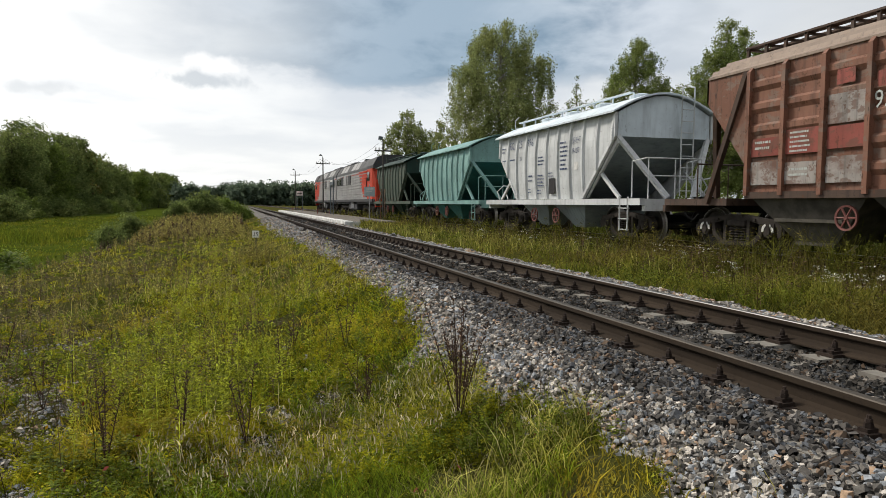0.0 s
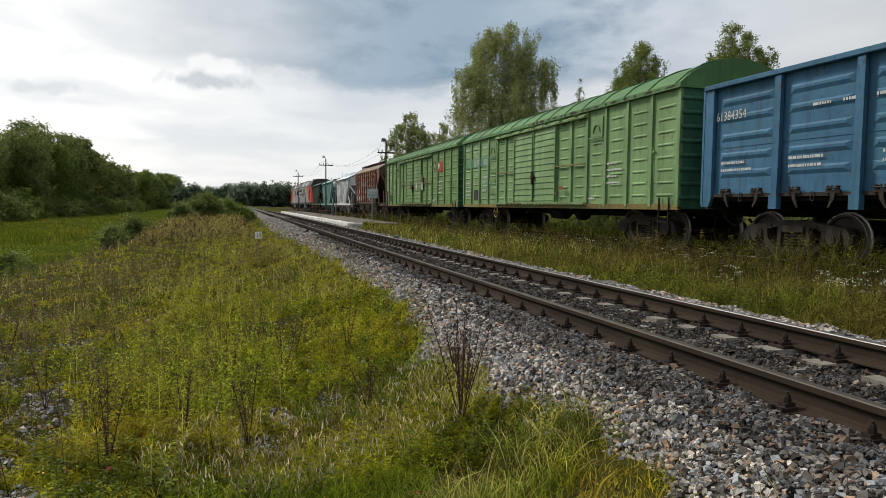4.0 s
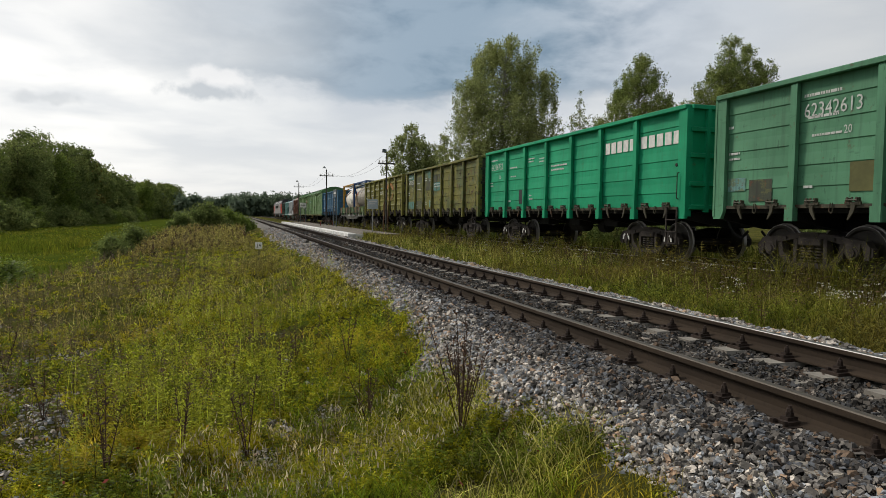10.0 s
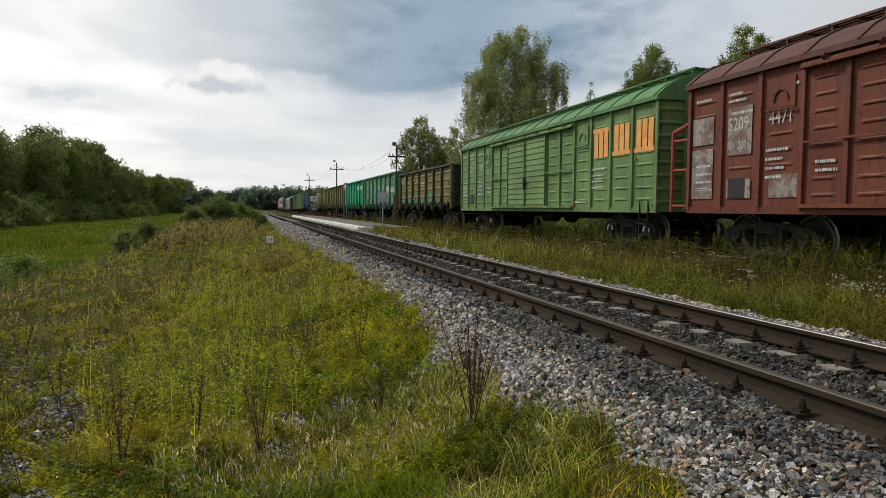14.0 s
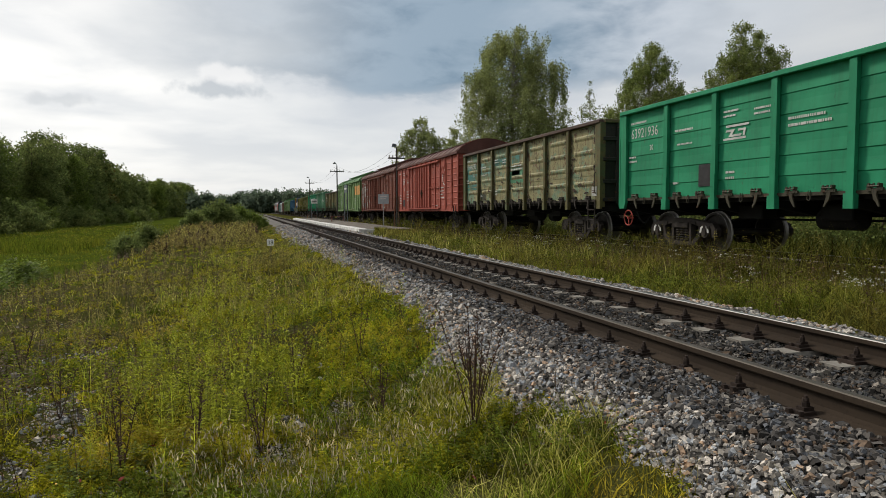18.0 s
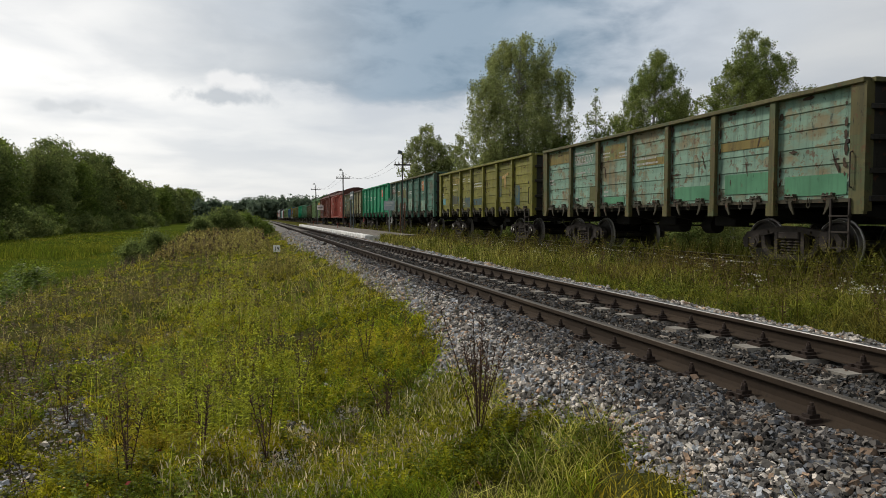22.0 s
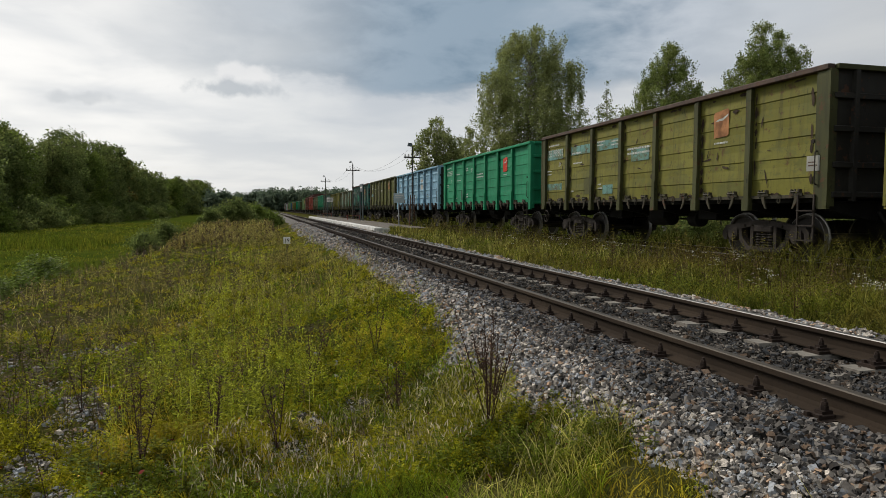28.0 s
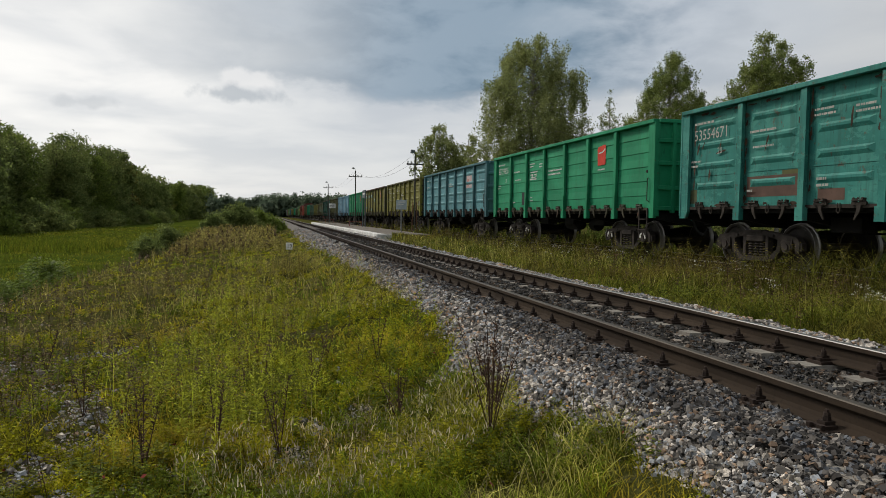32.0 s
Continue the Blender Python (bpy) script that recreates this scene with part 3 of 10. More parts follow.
def bogie(car, y, marks=False):
    b = part("bogie", shared("bolster", g_bolster), IRON, car, "grimy two-axle cast bogie", (0, y, 0))
    for s in (-1, 1):
        part("side_frame", shared("side_frame", g_side_frame), FRAME_IRON, b, "", (s * 1.018, 0, 0))
        for y_ in (-0.17, 0.0, 0.17):
            part("coil_spring", shared("spring", g_spring, True), FRAME_IRON, b, "", (s * 1.018, y_, 0))
        for e in (-1, 1):
            part("axle_box", shared("axle_box", g_axle_box, True), FRAME_IRON, b, "", (s * 1.03, e * 0.925, WHEEL_R), False, (0, 0, 0 if s < 0 else math.pi))
    if marks:
        part("paint_mark", shared("mark", g_mark), WHITE_MARK, b, "white paint on the axle box horns", (-1.018, 0, 0))
    for e in (-1, 1):
        w = part("wheelset", shared("wheelset", g_wheelset, True), TREAD, b, "steel wheelset with worn bright treads", (0, e * 0.925, WHEEL_R))
        WHEELSETS.append((w, e))
    return b


def g_coupler(g):
    g.box(-0.10, 0.10, -0.7, 0.10, 0.93, 1.17)
    g.prism([(-0.16, 0.08), (0.14, 0.08), (0.22, 0.40), (0.08, 0.44), (-0.02, 0.22), (-0.16, 0.34)], "z", 0.88, 1.22)
    g.path([(0.35, -0.1, 1.0), (0.36, 0.12, 0.72), (0.33, 0.34, 0.62), (0.30, 0.5, 0.78)], 0.03, 6)


def couplers(car, half):
    part("coupler", shared("coupler", g_coupler), IRON, car, "", (0, half, 0))
    part("coupler", shared("coupler", g_coupler), IRON, car, "", (0, -half, 0), False, (0, 0, math.pi))


def brake_gear(car, y=0.6):
    g = Geo().lathe([(-0.9, 0.16), (-0.86, 0.21), (0.0, 0.21), (0.04, 0.16)], "y", 14, (-0.55, y, 0.82))
    part("air_reservoir", g, IRON, car, "", soft=True)
    g = Geo().lathe([(0.0, 0.18), (0.0, 0.2), (0.35, 0.2), (0.37, 0.08), (0.6, 0.05)], "y", 14, (-0.45, y - 2.0, 0.80))
    g.box(-0.6, -0.3, y - 2.0, y - 1.7, 0.95, 1.05)
    g.rod((-0.45, y - 1.4, 0.80), (0.3, y - 0.9, 0.80), 0.025)
    g.rod((0.3, y - 3.4, 0.78), (0.3, y + 2.6, 0.78), 0.022)
    part("brake_cylinder", g, IRON, car, "", soft=True)


# lettering and painted fields on a wagon's side
RISE = {}             # by wagon: how much taller than the common body its sides stand
SMOOTH_SIDED = set()  # wagons whose low ribs let the lettering lie close to the sheet


def at_sheet(car, x):
    if car.name not in SMOOTH_SIDED or x < -1.51:
        return x
    return x + 0.0225 if x < -1.47 else x - 0.0145


def lifted(z, k):
    return z if z <= 1.32 else 1.32 + (z - 1.32) * k


def text_mesh(s):
    key = "text " + s
    if key not in MESHES:
        cu = bpy.data.curves.new("lettering", "FONT")
        cu.body, cu.size, cu.resolution_u, cu.extrude = s, 1.0, 2, 0.0
        tmp = new("lettering", cu)
        MESHES[key] = bpy.data.meshes.new_from_object(tmp)
        bpy.data.objects.remove(tmp)
        bpy.data.curves.remove(cu)
    return MESHES[key]


SIDE_TURN = Matrix(((0, 0, -1), (-1, 0, 0), (0, 1, 0))).to_euler()


def lettering(car, s, y, z, h, x, mat=None, squeeze=0.8, label=""):
    """Writing on the near side: starts at y, runs towards the wagon's rear; h: the capitals' height."""
    ob = part("lettering", text_mesh(s), mat or LETTER, car, label, (at_sheet(car, x), y, lifted(z, RISE.get(car.name, 1.0))), False, SIDE_TURN)
    k = h / 0.73
    ob.scale = (k * squeeze, k, k)
    return ob


def bars(car, y, z, w, h, x, rows=2, mat=None, seed=1, name="lettering"):
    """Writing too small to read: rows of short bars."""
    rnd = random.Random(seed * 77 + rows)
    g = Geo()
    x, z = at_sheet(car, x), lifted(z, RISE.get(car.name, 1.0))
    step_ = h / rows
    bar = min(0.052, step_ * 0.40)
    for r in range(rows):
        yy, end = y, y - w * rnd.uniform(0.7, 1.0)
        zz = z - r * step_
        while yy > end:
            l = min(rnd.choice((0.03, 0.035, 0.04, 0.08, 0.12)), yy - end)
            g.quad((x, yy, zz), (x, yy - l, zz), (x, yy - l, zz + bar), (x, yy, zz + bar))
            yy -= l + bar * 0.35
    return tagged(part(name, g, mat or LETTER, car), kind="stuff")


def field(car, y0, y1, z0, z1, x, mat, name="paint_patch", label=""):
    """A rectangle of another coat of paint, a plate or a stencil field on the near side."""
    x, k = at_sheet(car, x), RISE.get(car.name, 1.0)
    return part(name, Geo().box(x, x + 0.002, min(y0, y1), max(y0, y1), lifted(z0, k), lifted(z1, k)), mat, car, label)


def scrapes(car, posts, seed, many=30, edge=0.6):
    """Strokes scraped through the paint, and ragged rust along the posts and the lower edge, on the near side."""
    r, k = random.Random(seed), RISE.get(car.name, 1.0)
    x = -1.4733 if car.name in SMOOTH_SIDED else -1.4900
    g = Geo()

    def stroke(y, z, dy, dz, w):
        n = 4
        a, b = [], []
        for i in range(n + 1):
            u = i / n
            t = w * (0.25 + math.sin(math.pi * min(1, u * 0.9 + 0.05))) * r.uniform(0.4, 1.2)
            jy, jz = r.uniform(-0.25, 0.25) * w, r.uniform(-0.25, 0.25) * w
            l = math.hypot(dy, dz)
            a.append((x, y + dy * u - dz / l * t + jy, lifted(z + dz * u + dy / l * t + jz, k)))
            b.append((x, y + dy * u + dz / l * t + jy, lifted(z + dz * u - dy / l * t + jz, k)))
        g.add(a + b, [(i, i + 1, n + 2 + i, n + 1 + i) for i in range(n)])
    ends = [6.1, *posts, -6.1]
    for j in range(many):
        c = r.randrange(len(ends) - 1)
        y = r.uniform(ends[c + 1] + 0.22, ends[c] - 0.22)
        up = r.random() < 0.55
        dz = r.uniform(0.1, 0.4) * r.choice((1, -1)) if up else r.uniform(-0.06, 0.06)
        dy = r.uniform(-0.12, 0.12) if up else r.uniform(0.1, 0.35)
        y = min(max(y, ends[c + 1] + 0.14), ends[c] - 0.14 - dy)
        stroke(y, r.uniform(1.75, 2.95) if up else r.uniform(1.4, 3.25), dy, dz, r.uniform(0.010, 0.034))
    for c in range(len(ends) - 1):
        for y, d in ((ends[c] - 0.10, -1), (ends[c + 1] + 0.12, 1)):
            z = 1.38
            while z < 3.2:
                l = r.uniform(0.08, 0.32)
                if r.random() < edge:
                    stroke(y + d * 0.02, z, r.uniform(0, 0.03) * d, l, r.uniform(0.015, 0.05))
                z += l + 0.05
        y = ends[c + 1] + 0.15
        while y < ends[c] - 0.35:
            l = r.uniform(0.12, 0.3)
            for z in (1.36, 3.33):
                if r.random() < edge * 0.7:
                    stroke(y, z + r.uniform(-0.02, 0.02), l, r.uniform(-0.015, 0.015), r.uniform(0.012, 0.035))
            y += l + 0.04
    return tagged(part("scraped_paint", g, SCRAPED, car), "dark rusty scrapes through the paint", kind="stuff")


def symbol(car, outline, y, z, size, x, mat):
    """A plain painted shape: outline in units of size, y to the wagon's rear."""
    x, z = at_sheet(car, x), lifted(z, RISE.get(car.name, 1.0))
    return part("emblem", Geo().add([(x, y - a * size, z + b * size) for a, b in outline], [tuple(range(len(outline)))]), mat, car)


# ---- open wagons ----
HALF = 6.4
HINGE = plain("greasy_hatch_iron", (0.035, 0.028, 0.022), 0.75, 0.1, 0.4, 5.0, 0.3)
SCRAPED = plain("rust_under_scraped_paint", (0.050, 0.033, 0.021), 0.85, 0, 0.5, 6.0, 0.2)
P_LATCH = paint("grimy_latch_paint", (0.085, 0.075, 0.045), 0.7, seed=62)
# near-black ends: grime, with the shade between wagons put into the colour
P_GRIME_SHADE = paint("grimy_shaded_wagon_end", (0.045, 0.042, 0.034), 0.6, seed=50)
POSTS = (4.35, 2.6, 0.87, -0.87, -2.6, -4.35)


def g_post(g):
    g.prism([(-1.49, 1.02), (-1.57, 1.02), (-1.57, 3.36), (-1.54, 3.40), (-1.49, 3.40)], "y", -0.075, 0.075)
    g.box(-1.585, -1.49, -0.11, 0.11, 1.02, 1.28)
    g.box(-1.60, -1.57, -0.10, -0.075, 1.02, 1.75)


def g_corner(g):
    g.prism([(0.02, 1.05), (-0.20, 1.05), (-0.28, 1.22), (-0.28, 3.40), (0.02, 3.40)], "x", -1.56, -1.48)
    g.box(-1.57, -1.40, -0.02, 0.035, 1.10, 3.40)


def ribbed(g, x0, xb, depth, w, z0, z1, ribs, h, tilt=0.0):
    """One pressed sheet: ribs (bottom, inner bottom, inner top, top) stand out from it, h to each side."""
    ys = (-w / 2, -h, h, w / 2)
    dt = (-tilt, -tilt, tilt, tilt)
    rows = [z0] + [z for r in ribs for z in (r[0], r[3])] + [z1]
    vs = []
    for k, z in enumerate(rows):
        t = 0.0 if k in (0, len(rows) - 1) else 1.0
        vs += [(x0, y, z + d * t) for y, d in zip(ys, dt)]
    fs = []
    for k in range(len(rows) - 1):
        for c in range(3):
            a = 4 * k + c
            if k % 2 and c == 1:
                o, r = len(vs), ribs[k // 2]
                i = h - 0.11 if h > 0.2 else h * 0.6
                vs += [(x0 - depth, -i, r[1] - tilt), (x0 - depth, i, r[1] + tilt), (x0 - depth, i, r[2] + tilt), (x0 - depth, -i, r[2] - tilt)]
                b = (a, a + 1, a + 5, a + 4)
                fs += [(o, o + 3, o + 2, o + 1)] + [(b[m], o + m, o + (m + 1) % 4, b[(m + 1) % 4]) for m in range(4)]
            else:
                fs.append((a, a + 4, a + 5, a + 1))
    n, m = len(rows), len(vs)
    vs += [(xb, -w / 2, z0), (xb, w / 2, z0), (xb, w / 2, z1), (xb, -w / 2, z1)]
    fs += [(m, m + 1, m + 2, m + 3), tuple(4 * k for k in range(n)) + (m + 3, m), tuple(4 * k + 3 for k in range(n - 1, -1, -1)) + (m + 1, m + 2), (0, 1, 2, 3, m + 1, m), tuple(4 * n - 1 - k for k in range(4)) + (m + 3, m + 2)]
    return g.add(vs, fs)


def rolled(g, x0, xb, w, z0, z1, ribs):
    """One rolled sheet: its ribs (z, rise) run over its whole width."""
    pts = [(x0, z0)]
    for z, rise in ribs:
        pts += [(x0 + dx, z + dz) for dx, dz in rise]
    return g.prism(pts + [(x0, z1), (xb, z1), (xb, z0)], "y", -w / 2, w / 2)


def g_panel(g, w, kind):
    x0, xb = -1.455, -1.42
    if kind == "bead":
        rolled(g, x0, xb, w, 1.32, 3.40, [(z, ((0, 0), (-0.03, 0.02), (-0.03, 0.055), (0, 0.10))) for z in (1.66, 2.00, 2.34, 2.68, 3.02)])
    elif kind == "line":
        rolled(g, x0, xb, w, 1.32, 3.40, [(z, ((0, 0), (-0.015, 0.016), (0, 0.22))) for z in (1.62, 1.98, 2.34, 2.70, 3.06)])
    else:
        h = w / 2 - (0.19 if kind == "rib" else 0.25)
        rows = (1.72, 2.06, 2.42, 2.78, 3.10) if kind == "rib" else (1.78, 2.22, 2.66, 3.08)
        ribbed(g, x0, xb, 0.034, w, 1.32, 3.40, [(z - 0.085, z - 0.015, z + 0.03, z + 0.07) for z in rows], h, 0.0)
        g.box(x0 - 0.010, x0 + 0.005, -w / 2, w / 2, 1.995 if kind == "slant" else 2.22, 2.015 if kind == "slant" else 2.24)


def g_latch(g, w):
    g.box(-1.52, -1.47, -w / 2 + 0.08, w / 2 - 0.08, 1.26, 1.325)
    for y in (-0.42, 0.42):
        y *= w / 1.75
        g.box(-1.555, -1.51, y - 0.15, y + 0.15, 1.31, 1.36)
        g.box(-1.56, -1.51, y - 0.12, y - 0.05, 1.33, 1.43)
        g.box(-1.56, -1.51, y + 0.05, y + 0.13, 1.33, 1.42)
        d = 1 if y < 0 else -1
        g.prism([(y - d * 0.055, 1.32), (y + d * 0.045, 1.32), (y + d * 0.035, 1.24), (y + d * 0.10, 1.05), (y + d * 0.075, 1.05), (y - d * 0.02, 1.18)], "x", -1.55, -1.52)
        g.rod((-1.57, y - 0.10, 1.385), (-1.57, y + 0.12, 1.385), 0.014, 5)
        for k in (-0.09, 0.0, 0.09):
            g.lathe([(-1.575, 0.02), (-1.552, 0.02)], "x", 5, (0, y + k, 1.42))
    g.path([(-1.54, 0.02, 1.35), (-1.545, 0.045, 1.2), (-1.545, -0.005, 1.16), (-1.54, -0.03, 1.2), (-1.535, -0.02, 1.35)], 0.009, 5)


def g_end(g):
    pts = [(0.0, 1.2)]
    for z in (1.25, 1.75, 2.35, 2.9):
        pts += [(0.0, z), (0.07, z + 0.02), (0.07, z + 0.10), (0.0, z + 0.12)]
    g.prism(pts + [(0.0, 3.4), (-0.04, 3.4), (-0.04, 1.2)], "x", -1.47, 1.47)


def g_end_post(g):
    g.prism([(-0.06, 0.0), (-0.045, 0.085), (0.045, 0.085), (0.06, 0.0)], "z", 1.2, 3.4)


def g_end_ladder(g):
    for x in (-1.15, -0.72):
        g.rod((x, 0.11, 1.0), (x, 0.11, 3.3), 0.015, 6)
    for i in range(7):
        g.rod((-1.15, 0.11, 1.15 + 0.33 * i), (-0.72, 0.11, 1.15 + 0.33 * i), 0.012, 6)


def g_underframe(g):
    # centre sill and floor plate in one section
    g.prism([(-0.28, 0.86), (0.28, 0.86), (0.28, 1.18), (1.40, 1.18), (1.40, 1.27), (-1.40, 1.27), (-1.40, 1.18), (-0.28, 1.18)], "y", -HALF, HALF)


def g_cross_member(g):
    g.prism([(-1.5, 1.175), (-1.5, 1.05), (-0.3, 0.84), (0.3, 0.84), (1.5, 1.05), (1.5, 1.175)], "y", -0.07, 0.07)


def g_hatch_gear(g):
    g.box(-0.9, -0.5, -0.35, 0.35, 0.80, 1.1, 0.02)


def g_step(g):
    for y in (-0.19, 0.19):
        g.box(-1.60, -1.57, y - 0.015, y + 0.015, 0.42, 1.32)
    for z in (0.46, 0.74, 1.02):
        g.box(-1.62, -1.54, -0.2, 0.2, z - 0.012, z + 0.012)


def g_handle(g):
    g.path([(-1.56, 0.0, 1.5), (-1.61, 0.0, 1.52), (-1.61, 0.0, 2.1), (-1.56, 0.0, 2.12)], 0.012, 6)
    g.lathe([(-1.575, 0.04), (-1.555, 0.045)], "x", 8, (0, 0.1, 2.3))


CARS = []


def raised(key, build, k):
    """A shared piece of the body, drawn out upwards from the floor by k."""
    def stretched(g):
        build(g)
        g.v = [(x, y, lifted(z, k)) for x, y, z in g.v]
    return shared(f"{key} {k}", stretched)


def g_brake_wheel(g):
    n, r = 20, 0.20
    g.tube([(0, r * math.cos(2 * math.pi * i / n), r * math.sin(2 * math.pi * i / n)) for i in range(n + 1)], 0.016, 6)
    for i in range(3):
        a = 2 * math.pi * i / 3 + 0.4
        g.rod((0.01, 0, 0), (0, r * math.cos(a), r * math.sin(a)), 0.012, 5)
    g.rod((-0.03, 0, 0), (0.16, 0, 0), 0.025, 6)


def sign_plate(car, y, z):
    """A small pale plate with writing by the corner post."""
    p = field(car, y, y - 0.30, z, z + 0.26, -1.5695, PALE_COAT, "plate", "small pale plate with writing")
    bars(car, y - 0.04, z + 0.14, 0.22, 0.12, -1.5735, 2, BROWN_COAT, 7)
    return p


def open_wagon(q, mat, label, kind="bead", marks=False, post=None, end=None, rail=None, half=HALF, top=3.66, wheel=None, scraped=0):
    """half: half the body's length, of which the posts keep their shares; top: height over the rails."""
    k = half / HALF
    posts = [round(y * k, 3) for y in POSTS]
    end = end or P_GRIME_SHADE
    car = thing("open_wagon", label, "freight wagon", "wagons of the train")
    CARS.append((car, q - half))
    post = post or mat
    up = round((top - 1.32) / (3.48 - 1.32), 3)
    RISE[car.name] = up
    if kind == "line":
        SMOOTH_SIDED.add(car.name)
    for s in (0, math.pi):
        turn = (0, 0, s)
        e = 1 if s == 0 else -1
        for y in posts:
            part("post", raised("gondola_post", g_post, up), post, car, "", (0, y * e, 0), False, turn)
        for y in (half, -half):
            c = part("corner_post", raised("gondola_corner", g_corner, up), post, car, "", (0, y, 0), False, turn)
            if (y < 0 and s == 0) or (y > 0 and s):
                c.scale = (1, -1, 1)
        edges = [half - 0.24, *posts, -half + 0.24]
        for a, b in zip(edges, edges[1:]):
            w = round(a - b, 3)
            part("side_panel", raised(f"panel {kind} {w}", lambda g: g_panel(g, w, kind), up), mat, car, "", (0, (a + b) / 2 * e, 0), False, turn)
            part("hatch_latch", shared(f"latch {w}", lambda g: g_latch(g, w)), P_LATCH if kind in ("bead", "line") else HINGE, car, "", (0, (a + b) / 2 * e, 0), False, turn)
        part("top_rail", raised(f"gondola_rail {half}", lambda g: g.box(-1.60, -1.44, -half, half, 3.385, 3.48, 0.012), up), rail or post, car, "", None, False, turn)
        part("end_wall", raised("gondola_end", g_end, up), end, car, "", (0, half * e, 0), False, turn)
        for x in (-1.0, 0.0, 1.0):
            part("end_post", raised("gondola_end_post", g_end_post, up), end, car, "", (x * e, half * e, 0), False, turn)
        part("ladder", raised("gondola_ladder", g_end_ladder, up), end, car, "", (0, half * e, 0), False, turn)
        part("end_rail", raised("gondola_end_rail", lambda g: g.box(-1.44, 1.44, -0.06, 0.09, 3.385, 3.475, 0.01), up), post, car, "", (0, half * e, 0), False, turn)
        part("step", shared("gondola_step", g_step), FRAME_IRON, car, "", (0, (-half + 0.42) * e, 0), False, turn)
        part("handrail", shared("gondola_handle", g_handle), FRAME_IRON, car, "", (0, (-half + 0.22) * e, 0), False, turn)
    if wheel:
        part("brake_wheel", shared("brake_wheel", g_brake_wheel), wheel, car, "spoked hand wheel of the brake", (-1.56, half - 0.45, 0.80))
    part("floor", shared(f"gondola_floor {half}", lambda g: g.box(-1.45, 1.45, -half + 0.05, half - 0.05, 1.27, 1.34)), IRON, car)
    part("underframe", shared("gondola_frame", g_underframe), IRON, car)
    for y in (*POSTS, -HALF + 0.12, HALF - 0.12):
        part("cross_member", shared("cross_member", g_cross_member), IRON, car, "", (0, y * k, 0))
    for y in (-2.2, 0.0, 2.2):
        part("hatch_gear", shared("hatch_gear", g_hatch_gear), IRON, car, "", (0, y, 0))
    bogie(car, 4.325, marks)
    bogie(car, -4.325, marks)
    couplers(car, half + 0.12)
    brake_gear(car)
    if scraped:
        scrapes(car, posts, int(-q), scraped)
    return car


TX = -1.4965          # the plane of painted signs on an open wagon's side

# ---- covered wagons ----
BX = -1.60            # outer plane of the posts


def g_box_panel(g, w, kind):
    """A wall field between two posts, with pressed ribs."""
    x0, xb = -1.545, -1.50
    if kind == "leaf":
        rolled(g, x0, xb, w, 1.12, 3.78, [(1.22 + i * 0.2, ((0, 0), (-0.024, 0.012), (0, 0.19))) for i in range(12)])
        for y in (-w / 2 + 0.025, w / 2 - 0.025):
            g.box(x0 - 0.045, x0 + 0.02, y - 0.025, y + 0.025, 1.12, 3.6)
    else:
        zs = [1.32 + i * 0.3 for i in range(8) if kind != "hatch" or 1.32 + i * 0.3 <= 2.9]
        ribbed(g, x0, xb, 0.022, w, 1.12, 3.78, [(z - 0.03, z, z + 0.02, z + 0.05) for z in zs], w / 2 - 0.2)
    h = w / 2 - 0.2
    if kind == "hatch":
        g.box(x0 - 0.03, x0, -h, h, 3.02, 3.58)
        g.path([(x0 - 0.06, -h - 0.05, 2.98), (x0 - 0.07, h + 0.05, 2.98)], 0.022, 6)
        pts = [(x0 - 0.045, 0.18 * math.cos(a), 3.14 + 0.22 * math.sin(a)) for a in (0, 0.6, 1.2, 1.57, 1.95, 2.5, 3.14)]
        g.path(pts, 0.016, 5)


def g_roof(g, L, ribs):
    n = 12
    prof = [(-1.66 + 3.32 * i / n, 3.90 + 0.64 * math.sin(math.pi * i / n) ** 0.75) for i in range(n + 1)]
    prof = [(-1.66, 3.79), *prof, (1.66, 3.79)]
    g.prism(prof, "y", -L / 2 - 0.06, L / 2 + 0.06)
    for k in range(ribs + 1):
        y = -L / 2 + 0.1 + (L - 0.2) * k / ribs
        up = [(x, z + 0.035) for x, z in prof[1:-1]]
        dn = [(x, z - 0.02) for x, z in prof[1:-1]]
        g.prism(up + dn[::-1], "y", y - 0.035, y + 0.035)


def g_roof_walk(g, L):
    for s in (-0.32, 0.32):
        g.box(s - 0.03, s + 0.03, -L / 2 + 0.3, L / 2 - 0.3, 4.68, 4.73)
        n = int(L / 1.2)
        for k in range(n + 1):
            y = -L / 2 + 0.4 + (L - 0.8) * k / n
            g.box(s - 0.02, s + 0.02, y - 0.02, y + 0.02, 4.45, 4.68)
    for k in range(int(L / 0.6)):
        y = -L / 2 + 0.4 + 0.6 * k
        g.box(-0.35, 0.35, y - 0.05, y + 0.05, 4.685, 4.70)
    for x in (-0.24, -0.08, 0.08, 0.24):
        g.box(x - 0.06, x + 0.06, -L / 2 + 0.3, L / 2 - 0.3, 4.70, 4.725)


